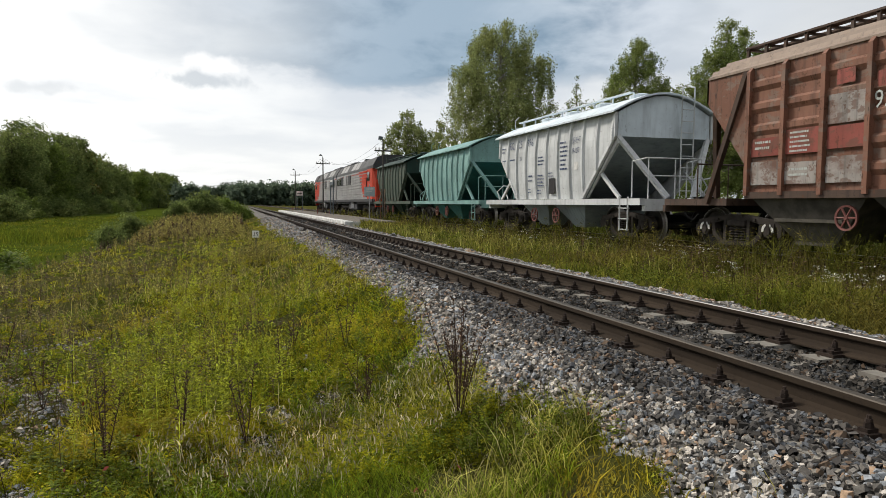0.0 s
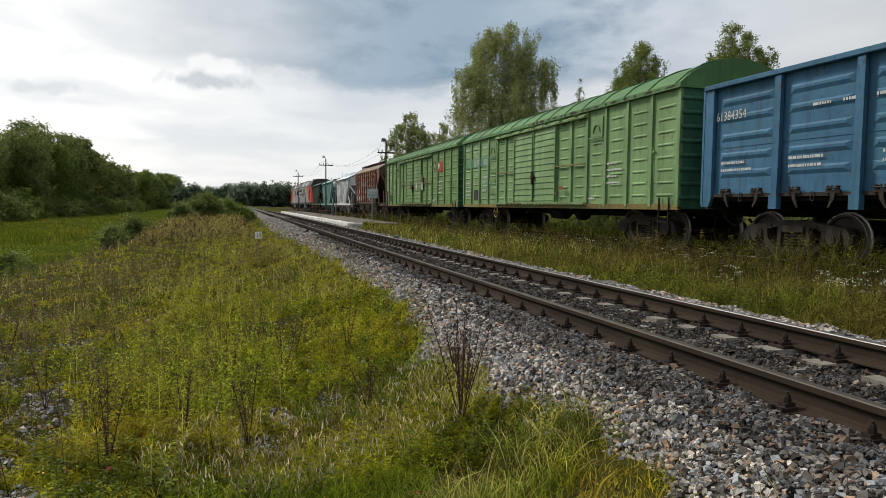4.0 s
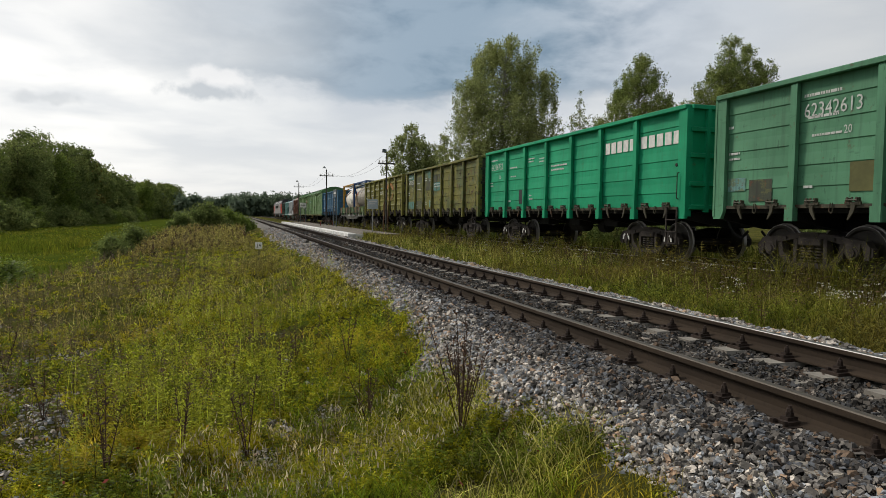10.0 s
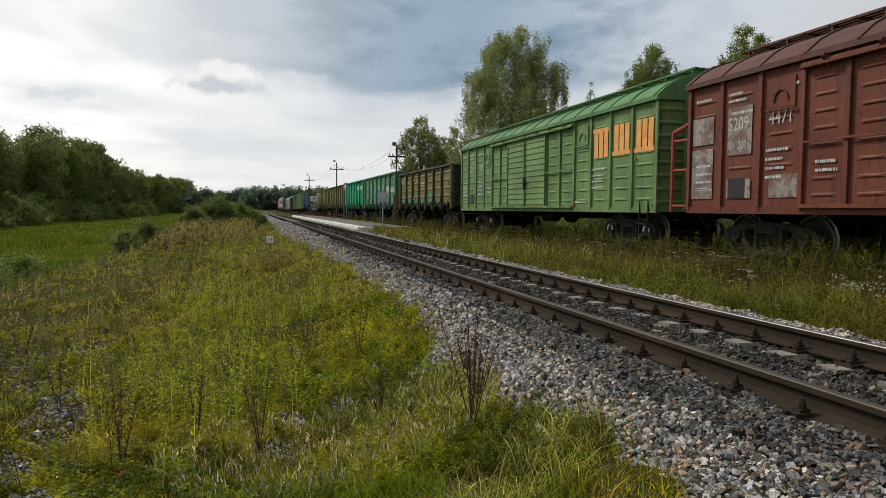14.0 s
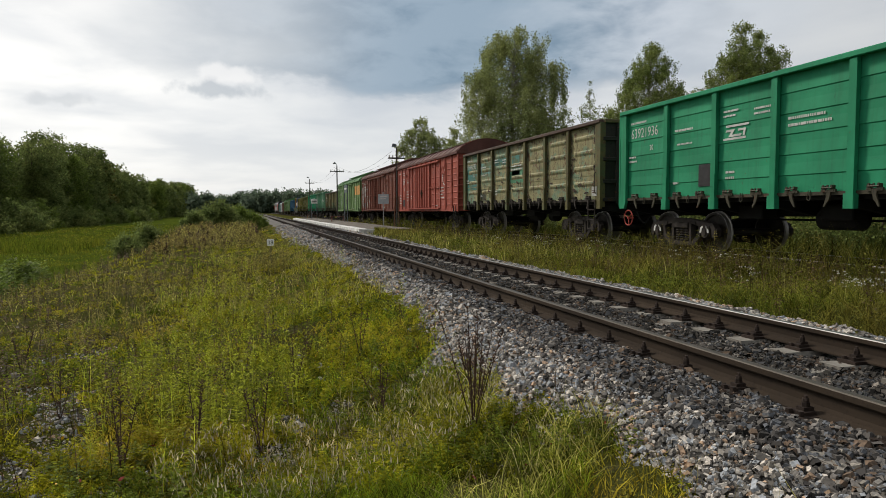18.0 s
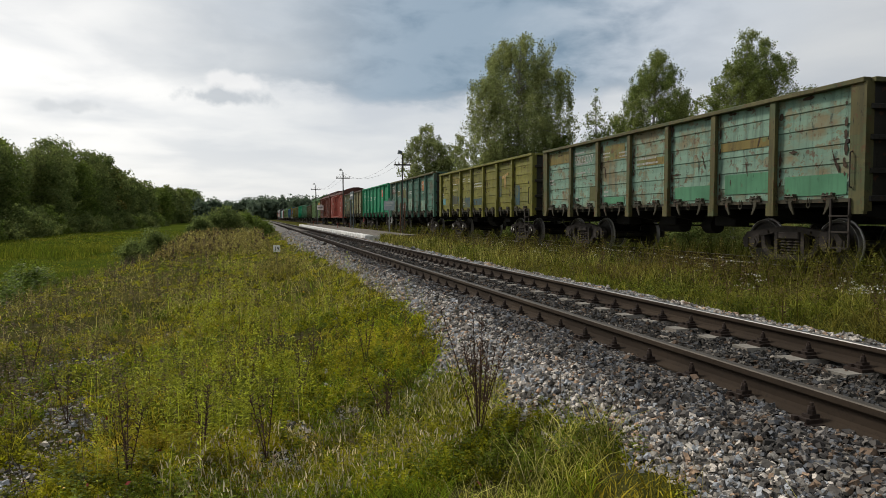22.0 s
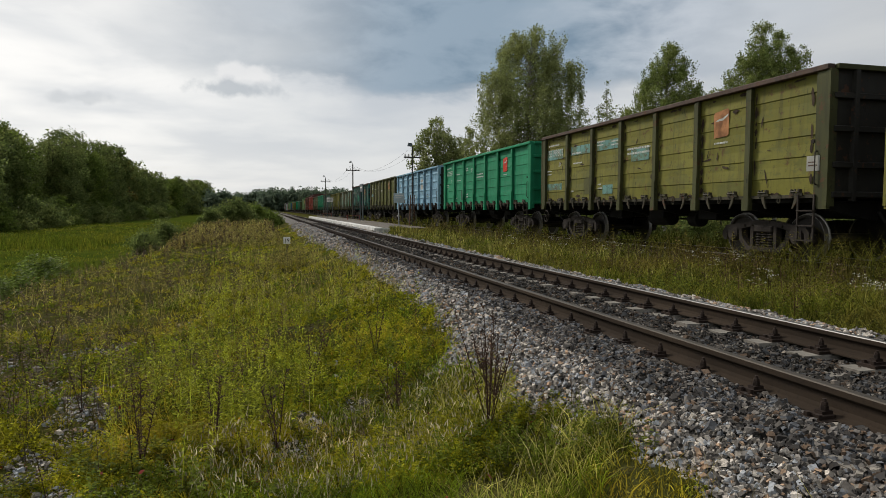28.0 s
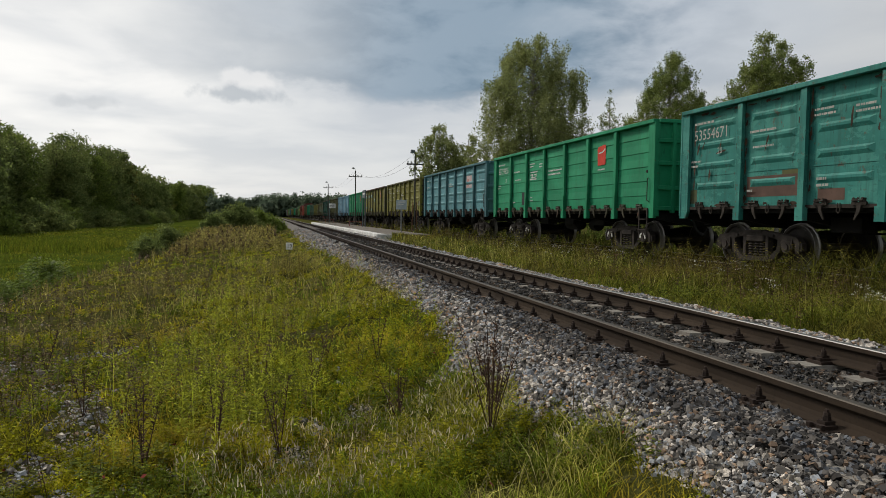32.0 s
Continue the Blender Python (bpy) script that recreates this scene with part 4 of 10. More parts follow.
def covered_wagon(q, L, mat, roof, label, marks=False, walkway=False, base=None, stiff=False, end=None):
    car = thing("covered_wagon", label, "freight wagon", "wagons of the train")
    CARS.append((car, q - L / 2))
    widths = [1.1, 1.1, 1.1, 1.05, 0.95, 0.95, 1.8, 1.8, 1.05, 1.05, 1.1, 1.15, 1.15, 1.2]
    kinds = ["wall", "wall", "wall", "hatch", "door", "door", "leaf", "leaf", "door", "door", "hatch", "wall", "wall", "wall"]
    if L < 14.8:
        widths, kinds = widths[1:-1], kinds[1:-1]
    k = L / sum(widths)
    widths = [w * k for w in widths]
    for s in (0, math.pi):
        turn, e, y = (0, 0, s), (1 if s == 0 else -1), L / 2
        part("post", shared("box_post", lambda g: g.box(BX, -1.54, -0.05, 0.05, 1.05, 3.80)), mat, car, "", (0, (L / 2 - 0.04) * e, 0), False, turn)
        doors = [y]
        for w, kd in zip(widths, kinds):
            kk = "wall" if kd == "door" else kd
            off = -0.055 if kd == "leaf" else -0.0
            part("door" if kd == "leaf" else "side_panel", shared(f"box {kk} {w:.3f}", lambda g: g_box_panel(g, w, kk)), mat, car, "", (off * e, (y - w / 2) * e, 0), False, turn)
            y -= w
            part("post", shared("box_post", lambda g: g.box(BX, -1.54, -0.05, 0.05, 1.05, 3.80)), mat, car, "", (0, max(y, -L / 2 + 0.04) * e, 0), False, turn)
            doors.append(y)
        i0, i1 = kinds.index("door"), len(kinds) - 1 - kinds[::-1].index("door")
        a, b = doors[i0], doors[i1 + 1]
        g = Geo().box(-1.70, -1.60, b, a, 3.62, 3.70, 0.01).box(-1.66, -1.60, b, a, 3.70, 3.73)
        part("door_rail", g, mat, car, "", None, False, turn)
        g = Geo().box(-1.68, -1.60, b, a, 1.10, 1.17)
        part("door_sill", g, mat, car, "", None, False, turn)
        for j in range(7):
            yy = a - (a - b) * (j + 0.5) / 7
            part("bracket", shared("box_bracket", lambda g: g.prism([(-1.60, 3.80), (-1.76, 3.79), (-1.76, 3.75), (-1.60, 3.55)], "y", -0.035, 0.035)), mat, car, "", (0, yy * e, 0.0), False, turn)
        ym = doors[kinds.index("leaf") + 1]
        g = Geo().rod((-1.66, ym + 0.02, 1.2), (-1.66, ym + 0.02, 3.6), 0.02, 6).box(-1.68, -1.62, ym - 0.05, ym + 0.03, 1.25, 1.9)
        part("locking_bar", g, mat, car, "", None, False, turn)
        g = Geo().box(-1.70, -1.62, ym - 0.12, ym + 0.10, 1.97, 2.10, 0.01).box(-1.70, -1.63, ym - 0.05, ym + 0.03, 1.78, 2.22, 0.01).box(-1.715, -1.69, ym - 0.16, ym - 0.02, 2.02, 2.06)
        part("door_lock", g, SCRAPED, car, "rusty lock of the doors", None, False, turn)
        for c, d in ((a - 0.05, doors[kinds.index("leaf")]), (doors[kinds.index("leaf") + 2], b + 0.05)):
            part("strap", Geo().box(-1.635, -1.605, d, c, 2.28, 2.32), base or mat, car, "", None, False, turn)
        if stiff:
            y0, y1 = doors[kinds.index("leaf")], doors[kinds.index("leaf") + 2]
            for j in (1, 2, 4, 5):
                yy = y0 + (y1 - y0) * j / 6
                part("door_stiffener", shared("door_stiffener", lambda g: g.prism([(-1.60, -0.05), (-1.685, -0.03), (-1.685, 0.03), (-1.60, 0.05)], "z", 1.18, 3.58)), mat, car, "", (0, yy * e, 0), False, turn)
        part("end_wall", shared("box_end", g_box_end), end or mat, car, "", (0, L / 2 * e, 0), False, turn)
        part("gable", shared("box_gable", g_box_gable), end or mat, car, "", (0, L / 2 * e, 0), False, turn)
        for x in (-0.75, 0.75):
            part("end_post", shared("box_end_post", lambda g: g.box(-0.08, 0.08, 0.0, 0.12, 1.0, 3.85)), end or mat, car, "", (x, L / 2 * e, 0), False, turn)
        part("step", shared("gondola_step", g_step), IRON, car, "", (-0.02 * e, (-L / 2 + 0.5) * e, -0.05), False, turn)
        part("handrail", shared("gondola_handle", g_handle), mat, car, "", (-0.02 * e, (-L / 2 + 0.9) * e, 0.1), False, turn)
        part("sill", Geo().box(-1.585, -1.50, -L / 2, L / 2, 0.98, 1.12), base or mat, car, "", None, False, turn)
    part("roof", shared(f"roof {L}", lambda g: g_roof(g, L, int(L / 1.05)), True), roof, car)
    if walkway:
        part("roof_walkway", shared(f"walk {L}", lambda g: g_roof_walk(g, L)), roof, car)
    g = Geo().box(-0.28, 0.28, -L / 2, L / 2, 0.80, 1.05).box(-1.45, 1.45, -L / 2 + 0.05, L / 2 - 0.05, 1.0, 1.12)
    for i in range(9):
        y = -L / 2 + 0.2 + (L - 0.4) * i / 8
        g.prism([(-1.5, 1.05), (-1.5, 0.98), (-0.3, 0.82), (0.3, 0.82), (1.5, 0.98), (1.5, 1.05)], "y", y - 0.06, y + 0.06)
    part("underframe", g, IRON, car)
    bog = L / 2 - 2.0
    bogie(car, bog, marks)
    bogie(car, -bog, marks)
    couplers(car, L / 2 + 0.12)
    brake_gear(car)
    return car


def g_box_end(g):
    pts = [(0.0, 1.0)]
    for i in range(8):
        z = 1.2 + 0.33 * i
        pts += [(0.0, z), (0.03, z + 0.03), (0.03, z + 0.07), (0.0, z + 0.11)]
    g.prism(pts + [(0.0, 3.80), (-0.05, 3.80), (-0.05, 1.0)], "x", -1.56, 1.56)


def g_box_gable(g):
    g.prism([(-1.56, 3.80), (1.56, 3.80), (1.45, 4.10), (1.0, 4.38), (0.5, 4.48), (0, 4.51), (-0.5, 4.48), (-1.0, 4.38), (-1.45, 4.10)], "y", -0.05, 0.0)


# ---- hopper wagons ----
def wheel_geo(r, spokes=6):
    g = Geo().lathe([(-0.015, r - 0.035), (-0.02, r), (0.02, r), (0.015, r - 0.035), (-0.015, r - 0.035)], "x", 20, caps=False)
    g.lathe([(-0.03, 0.035), (0.03, 0.035)], "x", 8)
    for i in range(spokes):
        a = 2 * math.pi * i / spokes
        g.rod((0, 0, 0), (0, math.cos(a) * (r - 0.01), math.sin(a) * (r - 0.01)), r * 0.09, 5)
    return g


def cement_hopper(q, mat, inner, label, roof=None, rails=True):
    """Short hopper for cement: curved roof, ribbed sides drawn in at the ends, sloping end plates."""
    L, hf = 8.14, 5.35          # body and half of the frame
    car = thing("hopper_wagon", label, "freight wagon", "wagons of the train")
    CARS.append((car, q))
    h, zt, zk, zb = L / 2, 3.5, 2.85, 1.18
    yb = 2.35

    def side_x(z):
        return -1.57 + 0.10 * max(0.0, (z - 2.6) / 0.95) ** 2 + 0.07 * max(0.0, (2.3 - z) / 1.1) ** 2
    for s in (0, math.pi):
        turn, e = (0, 0, s), (1 if s == 0 else -1)
        g = Geo()
        zs = [zb, 1.6, 2.1, 2.6, zk, 3.25, zt]
        for z0, z1 in zip(zs, zs[1:]):
            def half(z):
                return yb + (h - yb) * min(1.0, (z - zb) / (zk - zb))
            for dx in (0.0, 0.05):
                g.add([(side_x(z0) + dx, -half(z0), z0), (side_x(z0) + dx, half(z0), z0), (side_x(z1) + dx, half(z1), z1), (side_x(z1) + dx, -half(z1), z1)], [(0, 3, 2, 1)])
        part("side_wall", g, mat, car, "", None, False, turn)
        for i in range(11):
            y = -h + 0.10 + (L - 0.20) * i / 10
            z0 = zb + (zk - zb) * max(0.0, (abs(y) - yb) / (h - yb)) if abs(y) > yb else zb
            zz = [z for z in (z0, 1.7, 2.2, 2.6, 2.95, 3.25, zt) if z >= z0]
            g = Geo()
            for a, b in zip(zz, zz[1:]):
                g.add([(side_x(z) - d, y + w, z) for z in (a, b) for d, w in ((0, -0.07), (0.06, -0.035), (0.06, 0.035), (0, 0.07))],
                      [(0, 4, 5, 1), (1, 5, 6, 2), (2, 6, 7, 3)])
            part("rib", g, mat, car, "", None, False, turn)
        # slanting edge of the side
        for m_ in (-1, 1):
            g = Geo()
            g.add([(x, m_ * y, z) for x in (-1.58, -1.50) for y, z in ((yb - 0.06, zb), (yb + 0.06, zb), (h + 0.02, zk), (h + 0.02, zt), (h - 0.12, zt), (h - 0.12, zk))],
                  [(0, 1, 2, 5), (5, 2, 3, 4), (6, 11, 8, 7), (11, 10, 9, 8), (0, 6, 7, 1), (1, 7, 8, 2), (2, 8, 9, 3), (0, 5, 11, 6), (5, 4, 10, 11)])
            part("side_edge", g, mat, car, "", None, False, turn)
        part("sill", Geo().box(-1.60, -1.46, -hf, hf, 1.0, 1.17), mat, car, "", None, False, turn)
        # end: arched gable, sloping plate, struts
        n = 8
        arch = [(-1.46 + 2.92 * i / n, zt + 0.50 * math.sin(math.pi * i / n)) for i in range(n + 1)]
        part("gable", Geo().prism([(-1.47, zk), *arch, (1.47, zk)], "y", h - 0.06, h), roof or mat, car, "", None, False, turn)
        g = Geo()
        for d in (0.0, 0.06):
            g.add([(-1.47, h - d, zk), (1.47, h - d, zk), (1.35, 1.3 - d, 1.2), (-1.35, 1.3 - d, 1.2)], [(0, 1, 2, 3)])
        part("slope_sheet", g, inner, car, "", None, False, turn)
        g = Geo()
        for x in (-1.44, 1.44):
            g.add([(x + a, y, z) for a in (-0.04, 0.04) for y, z in ((h, zk), (h, zk - 0.18), (yb + 0.1, zb))], [(0, 1, 2), (3, 5, 4), (0, 3, 4, 1), (1, 4, 5, 2), (2, 5, 3, 0)])
            g.rod((x, h - 0.05, zk), (x * 0.28, h + 0.75, 1.2), 0.085, 4)
            g.rod((x * 0.98, yb + 0.75, 1.95), (x * 0.98, h + 0.05, 1.2), 0.06, 4)
        part("end_strut", g, mat, car, "", None, False, turn)
        g = Geo()
        for x in (-0.86, -0.46):
            g.path([(x, h + 0.1, 1.25), (x, h + 0.12, 4.25), (x, h - 0.2, 4.35)], 0.02, 6)
        for i in range(9):
            g.rod((-0.86, h + 0.11, 1.4 + 0.32 * i), (-0.46, h + 0.11, 1.4 + 0.32 * i), 0.014, 6)
        part("ladder", g, mat, car, "", None, False, turn)
        g = Geo()
        pts = [(-0.35, hf - 0.75, 1.2), (-0.35, hf - 0.75, 2.15), (-0.3, hf - 0.1, 2.2), (1.35, hf - 0.1, 2.2), (1.35, hf - 0.75, 2.15), (1.35, hf - 0.75, 1.2)]
        g.path(pts, 0.018, 6)
        part("end_railing", g, mat, car, "", None, False, turn)
        for x in (-0.3, 0.5, 1.3):
            part("railing_post", Geo().rod((x, hf - 0.1, 1.15), (x, hf - 0.1, 2.2), 0.016, 6), mat, car, "", None, False, turn)
        part("railing_bar", Geo().rod((-0.3, hf - 0.1, 1.75), (1.35, hf - 0.1, 1.75), 0.014, 6), mat, car, "", None, False, turn)
        for k in (0.0, 0.35):
            g = Geo()
            g.path([(-1.5 + k, h + 0.1, 1.2), (-1.45 + k, h + 0.45, 1.5), (-1.1 + k, h + 0.65, 1.75), (-0.8 + k, h + 0.65, 1.7)], 0.02, 6)
            part("handrail", g, mat, car, "", None, False, turn)
        part("platform", Geo().box(-1.46, 1.46, h + 0.2, hf, 1.04, 1.16).box(-1.46, 1.46, hf - 0.12, hf, 0.85, 1.04), mat, car, "", None, False, turn)
        part("step", shared("gondola_step", g_step), mat, car, "", (0.0, (-hf + 0.75) * e, -0.1), False, turn)
        # outlets under the floor
        for y0, y1 in ((0.15, 2.3), (-2.3, -0.15)):
            g = Geo().add([(-1.42, y0, 1.06), (-1.42, y1, 1.06), (-0.15, y1, 1.06), (-0.15, y0, 1.06),
                           (-0.95, (y0 + y1) / 2 - 0.28, 0.30), (-0.95, (y0 + y1) / 2 + 0.28, 0.30), (-0.4, (y0 + y1) / 2 + 0.28, 0.30), (-0.4, (y0 + y1) / 2 - 0.28, 0.30)],
                          [(0, 4, 5, 1), (1, 5, 6, 2), (2, 6, 7, 3), (3, 7, 4, 0), (4, 7, 6, 5)])
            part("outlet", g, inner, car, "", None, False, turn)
    n = 10
    up = [(-1.70 + 3.40 * i / n, zt + 0.02 + 0.56 * math.sin(math.pi * i / n)) for i in range(n + 1)]
    dn = [(x, z - 0.05) for x, z in up]
    part("roof", Geo().prism(up + dn[::-1], "y", -h - 0.12, h + 0.12), roof or mat, car, "", None, True)
    g = Geo()
    for x in (-0.75, 0.75) if rails else ():
        g.box(x - 0.06, x + 0.06, -h + 0.5, h - 0.1, zt + 0.61, zt + 0.65)
        for i in range(8):
            y = -h + 0.4 + (L - 0.8) * i / 7
            g.box(x - 0.02, x + 0.02, y - 0.02, y + 0.02, zt + 0.40, zt + 0.61)
    if rails:
        part("roof_rail", g, roof or mat, car)
    for y in (-2.9, -1.0, 1.0, 2.9) if rails else ():
        part("loading_hatch", Geo().lathe([(zt + 0.5, 0.33), (zt + 0.68, 0.33), (zt + 0.72, 0.2)], "z", 14, (0, y, 0)), roof or mat, car)
    part("centre_sill", Geo().box(-0.25, 0.25, -hf, hf, 0.84, 1.04), IRON, car)
    for y in (-0.6, 1.0):
        part("handwheel", wheel_geo(0.24), HANDWHEEL, car, "faded red handwheel", (-1.5, y, 0.66))
    bogie(car, 3.9)
    bogie(car, -3.9)
    couplers(car, hf + 0.1)
    return car


HANDWHEEL = plain("faded_red_handwheel", (0.17, 0.065, 0.055), 0.6, 0.0, 0.3)


OUTLET = plain("grimy_outlet_steel", (0.075, 0.068, 0.056), 0.85, 0.0, 0.4, 4.0, 0.3)


def grain_hopper(q, mat, roof, dark, label):
    """Long hopper for grain: upright ribbed sides, a ridged roof, three outlets a side."""
    L, hf = 10.5, 6.75
    car = thing("hopper_wagon", label, "freight wagon", "wagons of the train")
    CARS.append((car, q))
    h, zb, zt = L / 2, 1.26, 3.70
    inner = 3.93
    n = 9
    for s in (0, math.pi):
        turn, e = (0, 0, s), (1 if s == 0 else -1)
        for i in range(n):
            y0 = inner - 2 * inner * i / n
            w = 2 * inner / n

            def g_field(g):
                rolled(g, -1.53, -1.48, w, zb, zt, [(z, ((0, 0), (-0.05, 0.09), (-0.05, 0.19), (0, 0.24))) for z in (1.50, 1.93, 2.36, 2.79, 3.22)])
            part("side_panel", shared("grain_panel", g_field), mat, car, "", (0, (y0 - w / 2) * e, 0), False, turn)
        for i in range(n + 1):
            part("post", shared("grain_post", lambda g: g.prism([(-1.53, zb - 0.06), (-1.64, zb - 0.06), (-1.64, zt - 0.08), (-1.53, zt + 0.04)], "y", -0.045, 0.045)), mat, car, "", (0, (inner - 2 * inner * i / n) * e, 0), False, turn)
        # end plates lean in below the roof
        for m_ in (-1, 1):
            g = Geo().prism([(m_ * inner, zb), (m_ * inner, zt), (m_ * h, zt), (m_ * h, zt - 0.48), (m_ * (inner + 0.05), zb + 0.45)][::m_], "x", -1.53, -1.48)
            part("side_wing", g, mat, car, "", None, False, turn)
        part("sill", Geo().box(-1.60, -1.40, -inner - 0.05, inner + 0.05, zb - 0.12, zb + 0.01), dark, car, "", None, False, turn)
        part("gable", Geo().prism([(-1.53, zt - 0.5), (1.53, zt - 0.5), (1.53, zt), (0.95, zt + 0.36), (0.5, zt + 0.44), (-0.5, zt + 0.44), (-0.95, zt + 0.36), (-1.53, zt)], "y", h - 0.05, h), dark, car, "", None, False, turn)
        g = Geo()
        for d in (0.0, 0.06):
            g.add([(-1.5, h - d, zt - 0.5), (1.5, h - d, zt - 0.5), (1.3, 2.2 - d, 1.25), (-1.3, 2.2 - d, 1.25)], [(0, 1, 2, 3)])
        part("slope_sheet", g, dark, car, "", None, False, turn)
        for x in (-1.5, 1.5):
            part("end_strut", Geo().rod((x * 1.05, inner + 0.1, zt - 0.05), (x, h - 0.05, 1.05), 0.075, 4), dark, car, "", None, False, turn)
            part("end_strut", Geo().rod((x * 0.9, h - 0.1, zt - 0.5), (x * 0.3, h + 0.9, 1.2), 0.08, 4), dark, car, "", None, False, turn)
        g = Geo()
        for x in (0.35, 0.75):
            g.rod((x, h + 0.06, 1.25), (x, h + 0.06, 4.1), 0.018, 6)
        for i in range(8):
            g.rod((0.35, h + 0.06, 1.45 + 0.33 * i), (0.75, h + 0.06, 1.45 + 0.33 * i), 0.013, 6)
        part("ladder", g, dark, car, "", None, False, turn)
        g = Geo()
        g.path([(-0.6, hf - 0.1, 1.15), (-0.6, hf - 0.1, 2.0), (1.3, hf - 0.1, 2.0), (1.3, hf - 0.1, 1.15)], 0.018, 6)
        g.rod((0.3, hf - 0.1, 1.15), (0.3, hf - 0.1, 2.0), 0.014, 6)
        part("end_railing", g, dark, car, "", None, False, turn)
        part("platform", Geo().box(-1.45, 1.45, h - 0.6, hf, 1.0, 1.15).box(-1.5, 1.5, hf - 0.1, hf, 0.85, 1.0), dark, car, "", None, False, turn)
        for y in (-2.62, 0.0, 2.62):
            g = Geo().add([(-1.5, y - 1.28, zb - 0.1), (-1.5, y + 1.28, zb - 0.1), (-0.1, y + 1.28, zb - 0.1), (-0.1, y - 1.28, zb - 0.1),
                           (-1.15, y - 0.42, 0.30), (-1.15, y + 0.42, 0.30), (-0.5, y + 0.42, 0.30), (-0.5, y - 0.42, 0.30)],
                          [(0, 4, 5, 1), (1, 5, 6, 2), (2, 6, 7, 3), (3, 7, 4, 0), (4, 7, 6, 5)])
            g.box(-1.24, -1.1, y - 0.46, y + 0.46, 0.27, 0.33)
            g.box(-1.42, -1.2, y - 0.75, y + 0.75, 0.70, 0.76)
            part("outlet", g, OUTLET, car, "grimy grey outlet hopper", None, False, turn)
    up = [(-1.56, zt - 0.02), (-1.56, zt + 0.03), (-0.98, zt + 0.38), (-0.5, zt + 0.47), (0.5, zt + 0.47), (0.98, zt + 0.38), (1.56, zt + 0.03), (1.56, zt - 0.02)]
    part("roof", Geo().prism(up, "y", -h + 0.06, h - 0.06), roof, car)
    for x, z in ((-1.42, zt + 0.115), (-1.24, zt + 0.22), (-1.06, zt + 0.33), (-0.75, zt + 0.42)):
        part("roof_seam", Geo().prism([(x - 0.05, z - 0.05), (x - 0.02, z + 0.045), (x + 0.03, z + 0.05), (x + 0.05, z - 0.03)], "y", -h + 0.05, h - 0.05), roof, car)
    g = Geo()
    for x in (-0.9, -0.45):
        g.box(x - 0.10, x + 0.10, -h + 0.5, h - 0.5, zt + 0.575, zt + 0.615)
    for i in range(20):
        y = -h + 0.55 + (L - 1.1) * i / 19
        g.box(-0.99, -0.94, y - 0.03, y + 0.03, zt + 0.33, zt + 0.58)
        g.box(-0.99, -0.36, y - 0.04, y + 0.04, zt + 0.54, zt + 0.575)
    part("roof_walkway", g, dark, car)
    part("centre_sill", Geo().box(-0.25, 0.25, -hf, hf, 0.84, 1.0), IRON, car)
    for y in (2.62 - 0.9, -0.25, -0.95):
        part("handwheel", wheel_geo(0.22), HANDWHEEL, car, "faded red handwheel", (-1.5, y, 0.80))
    bogie(car, 4.75, True)
    bogie(car, -4.75, True)
    couplers(car, hf + 0.1)
    return car


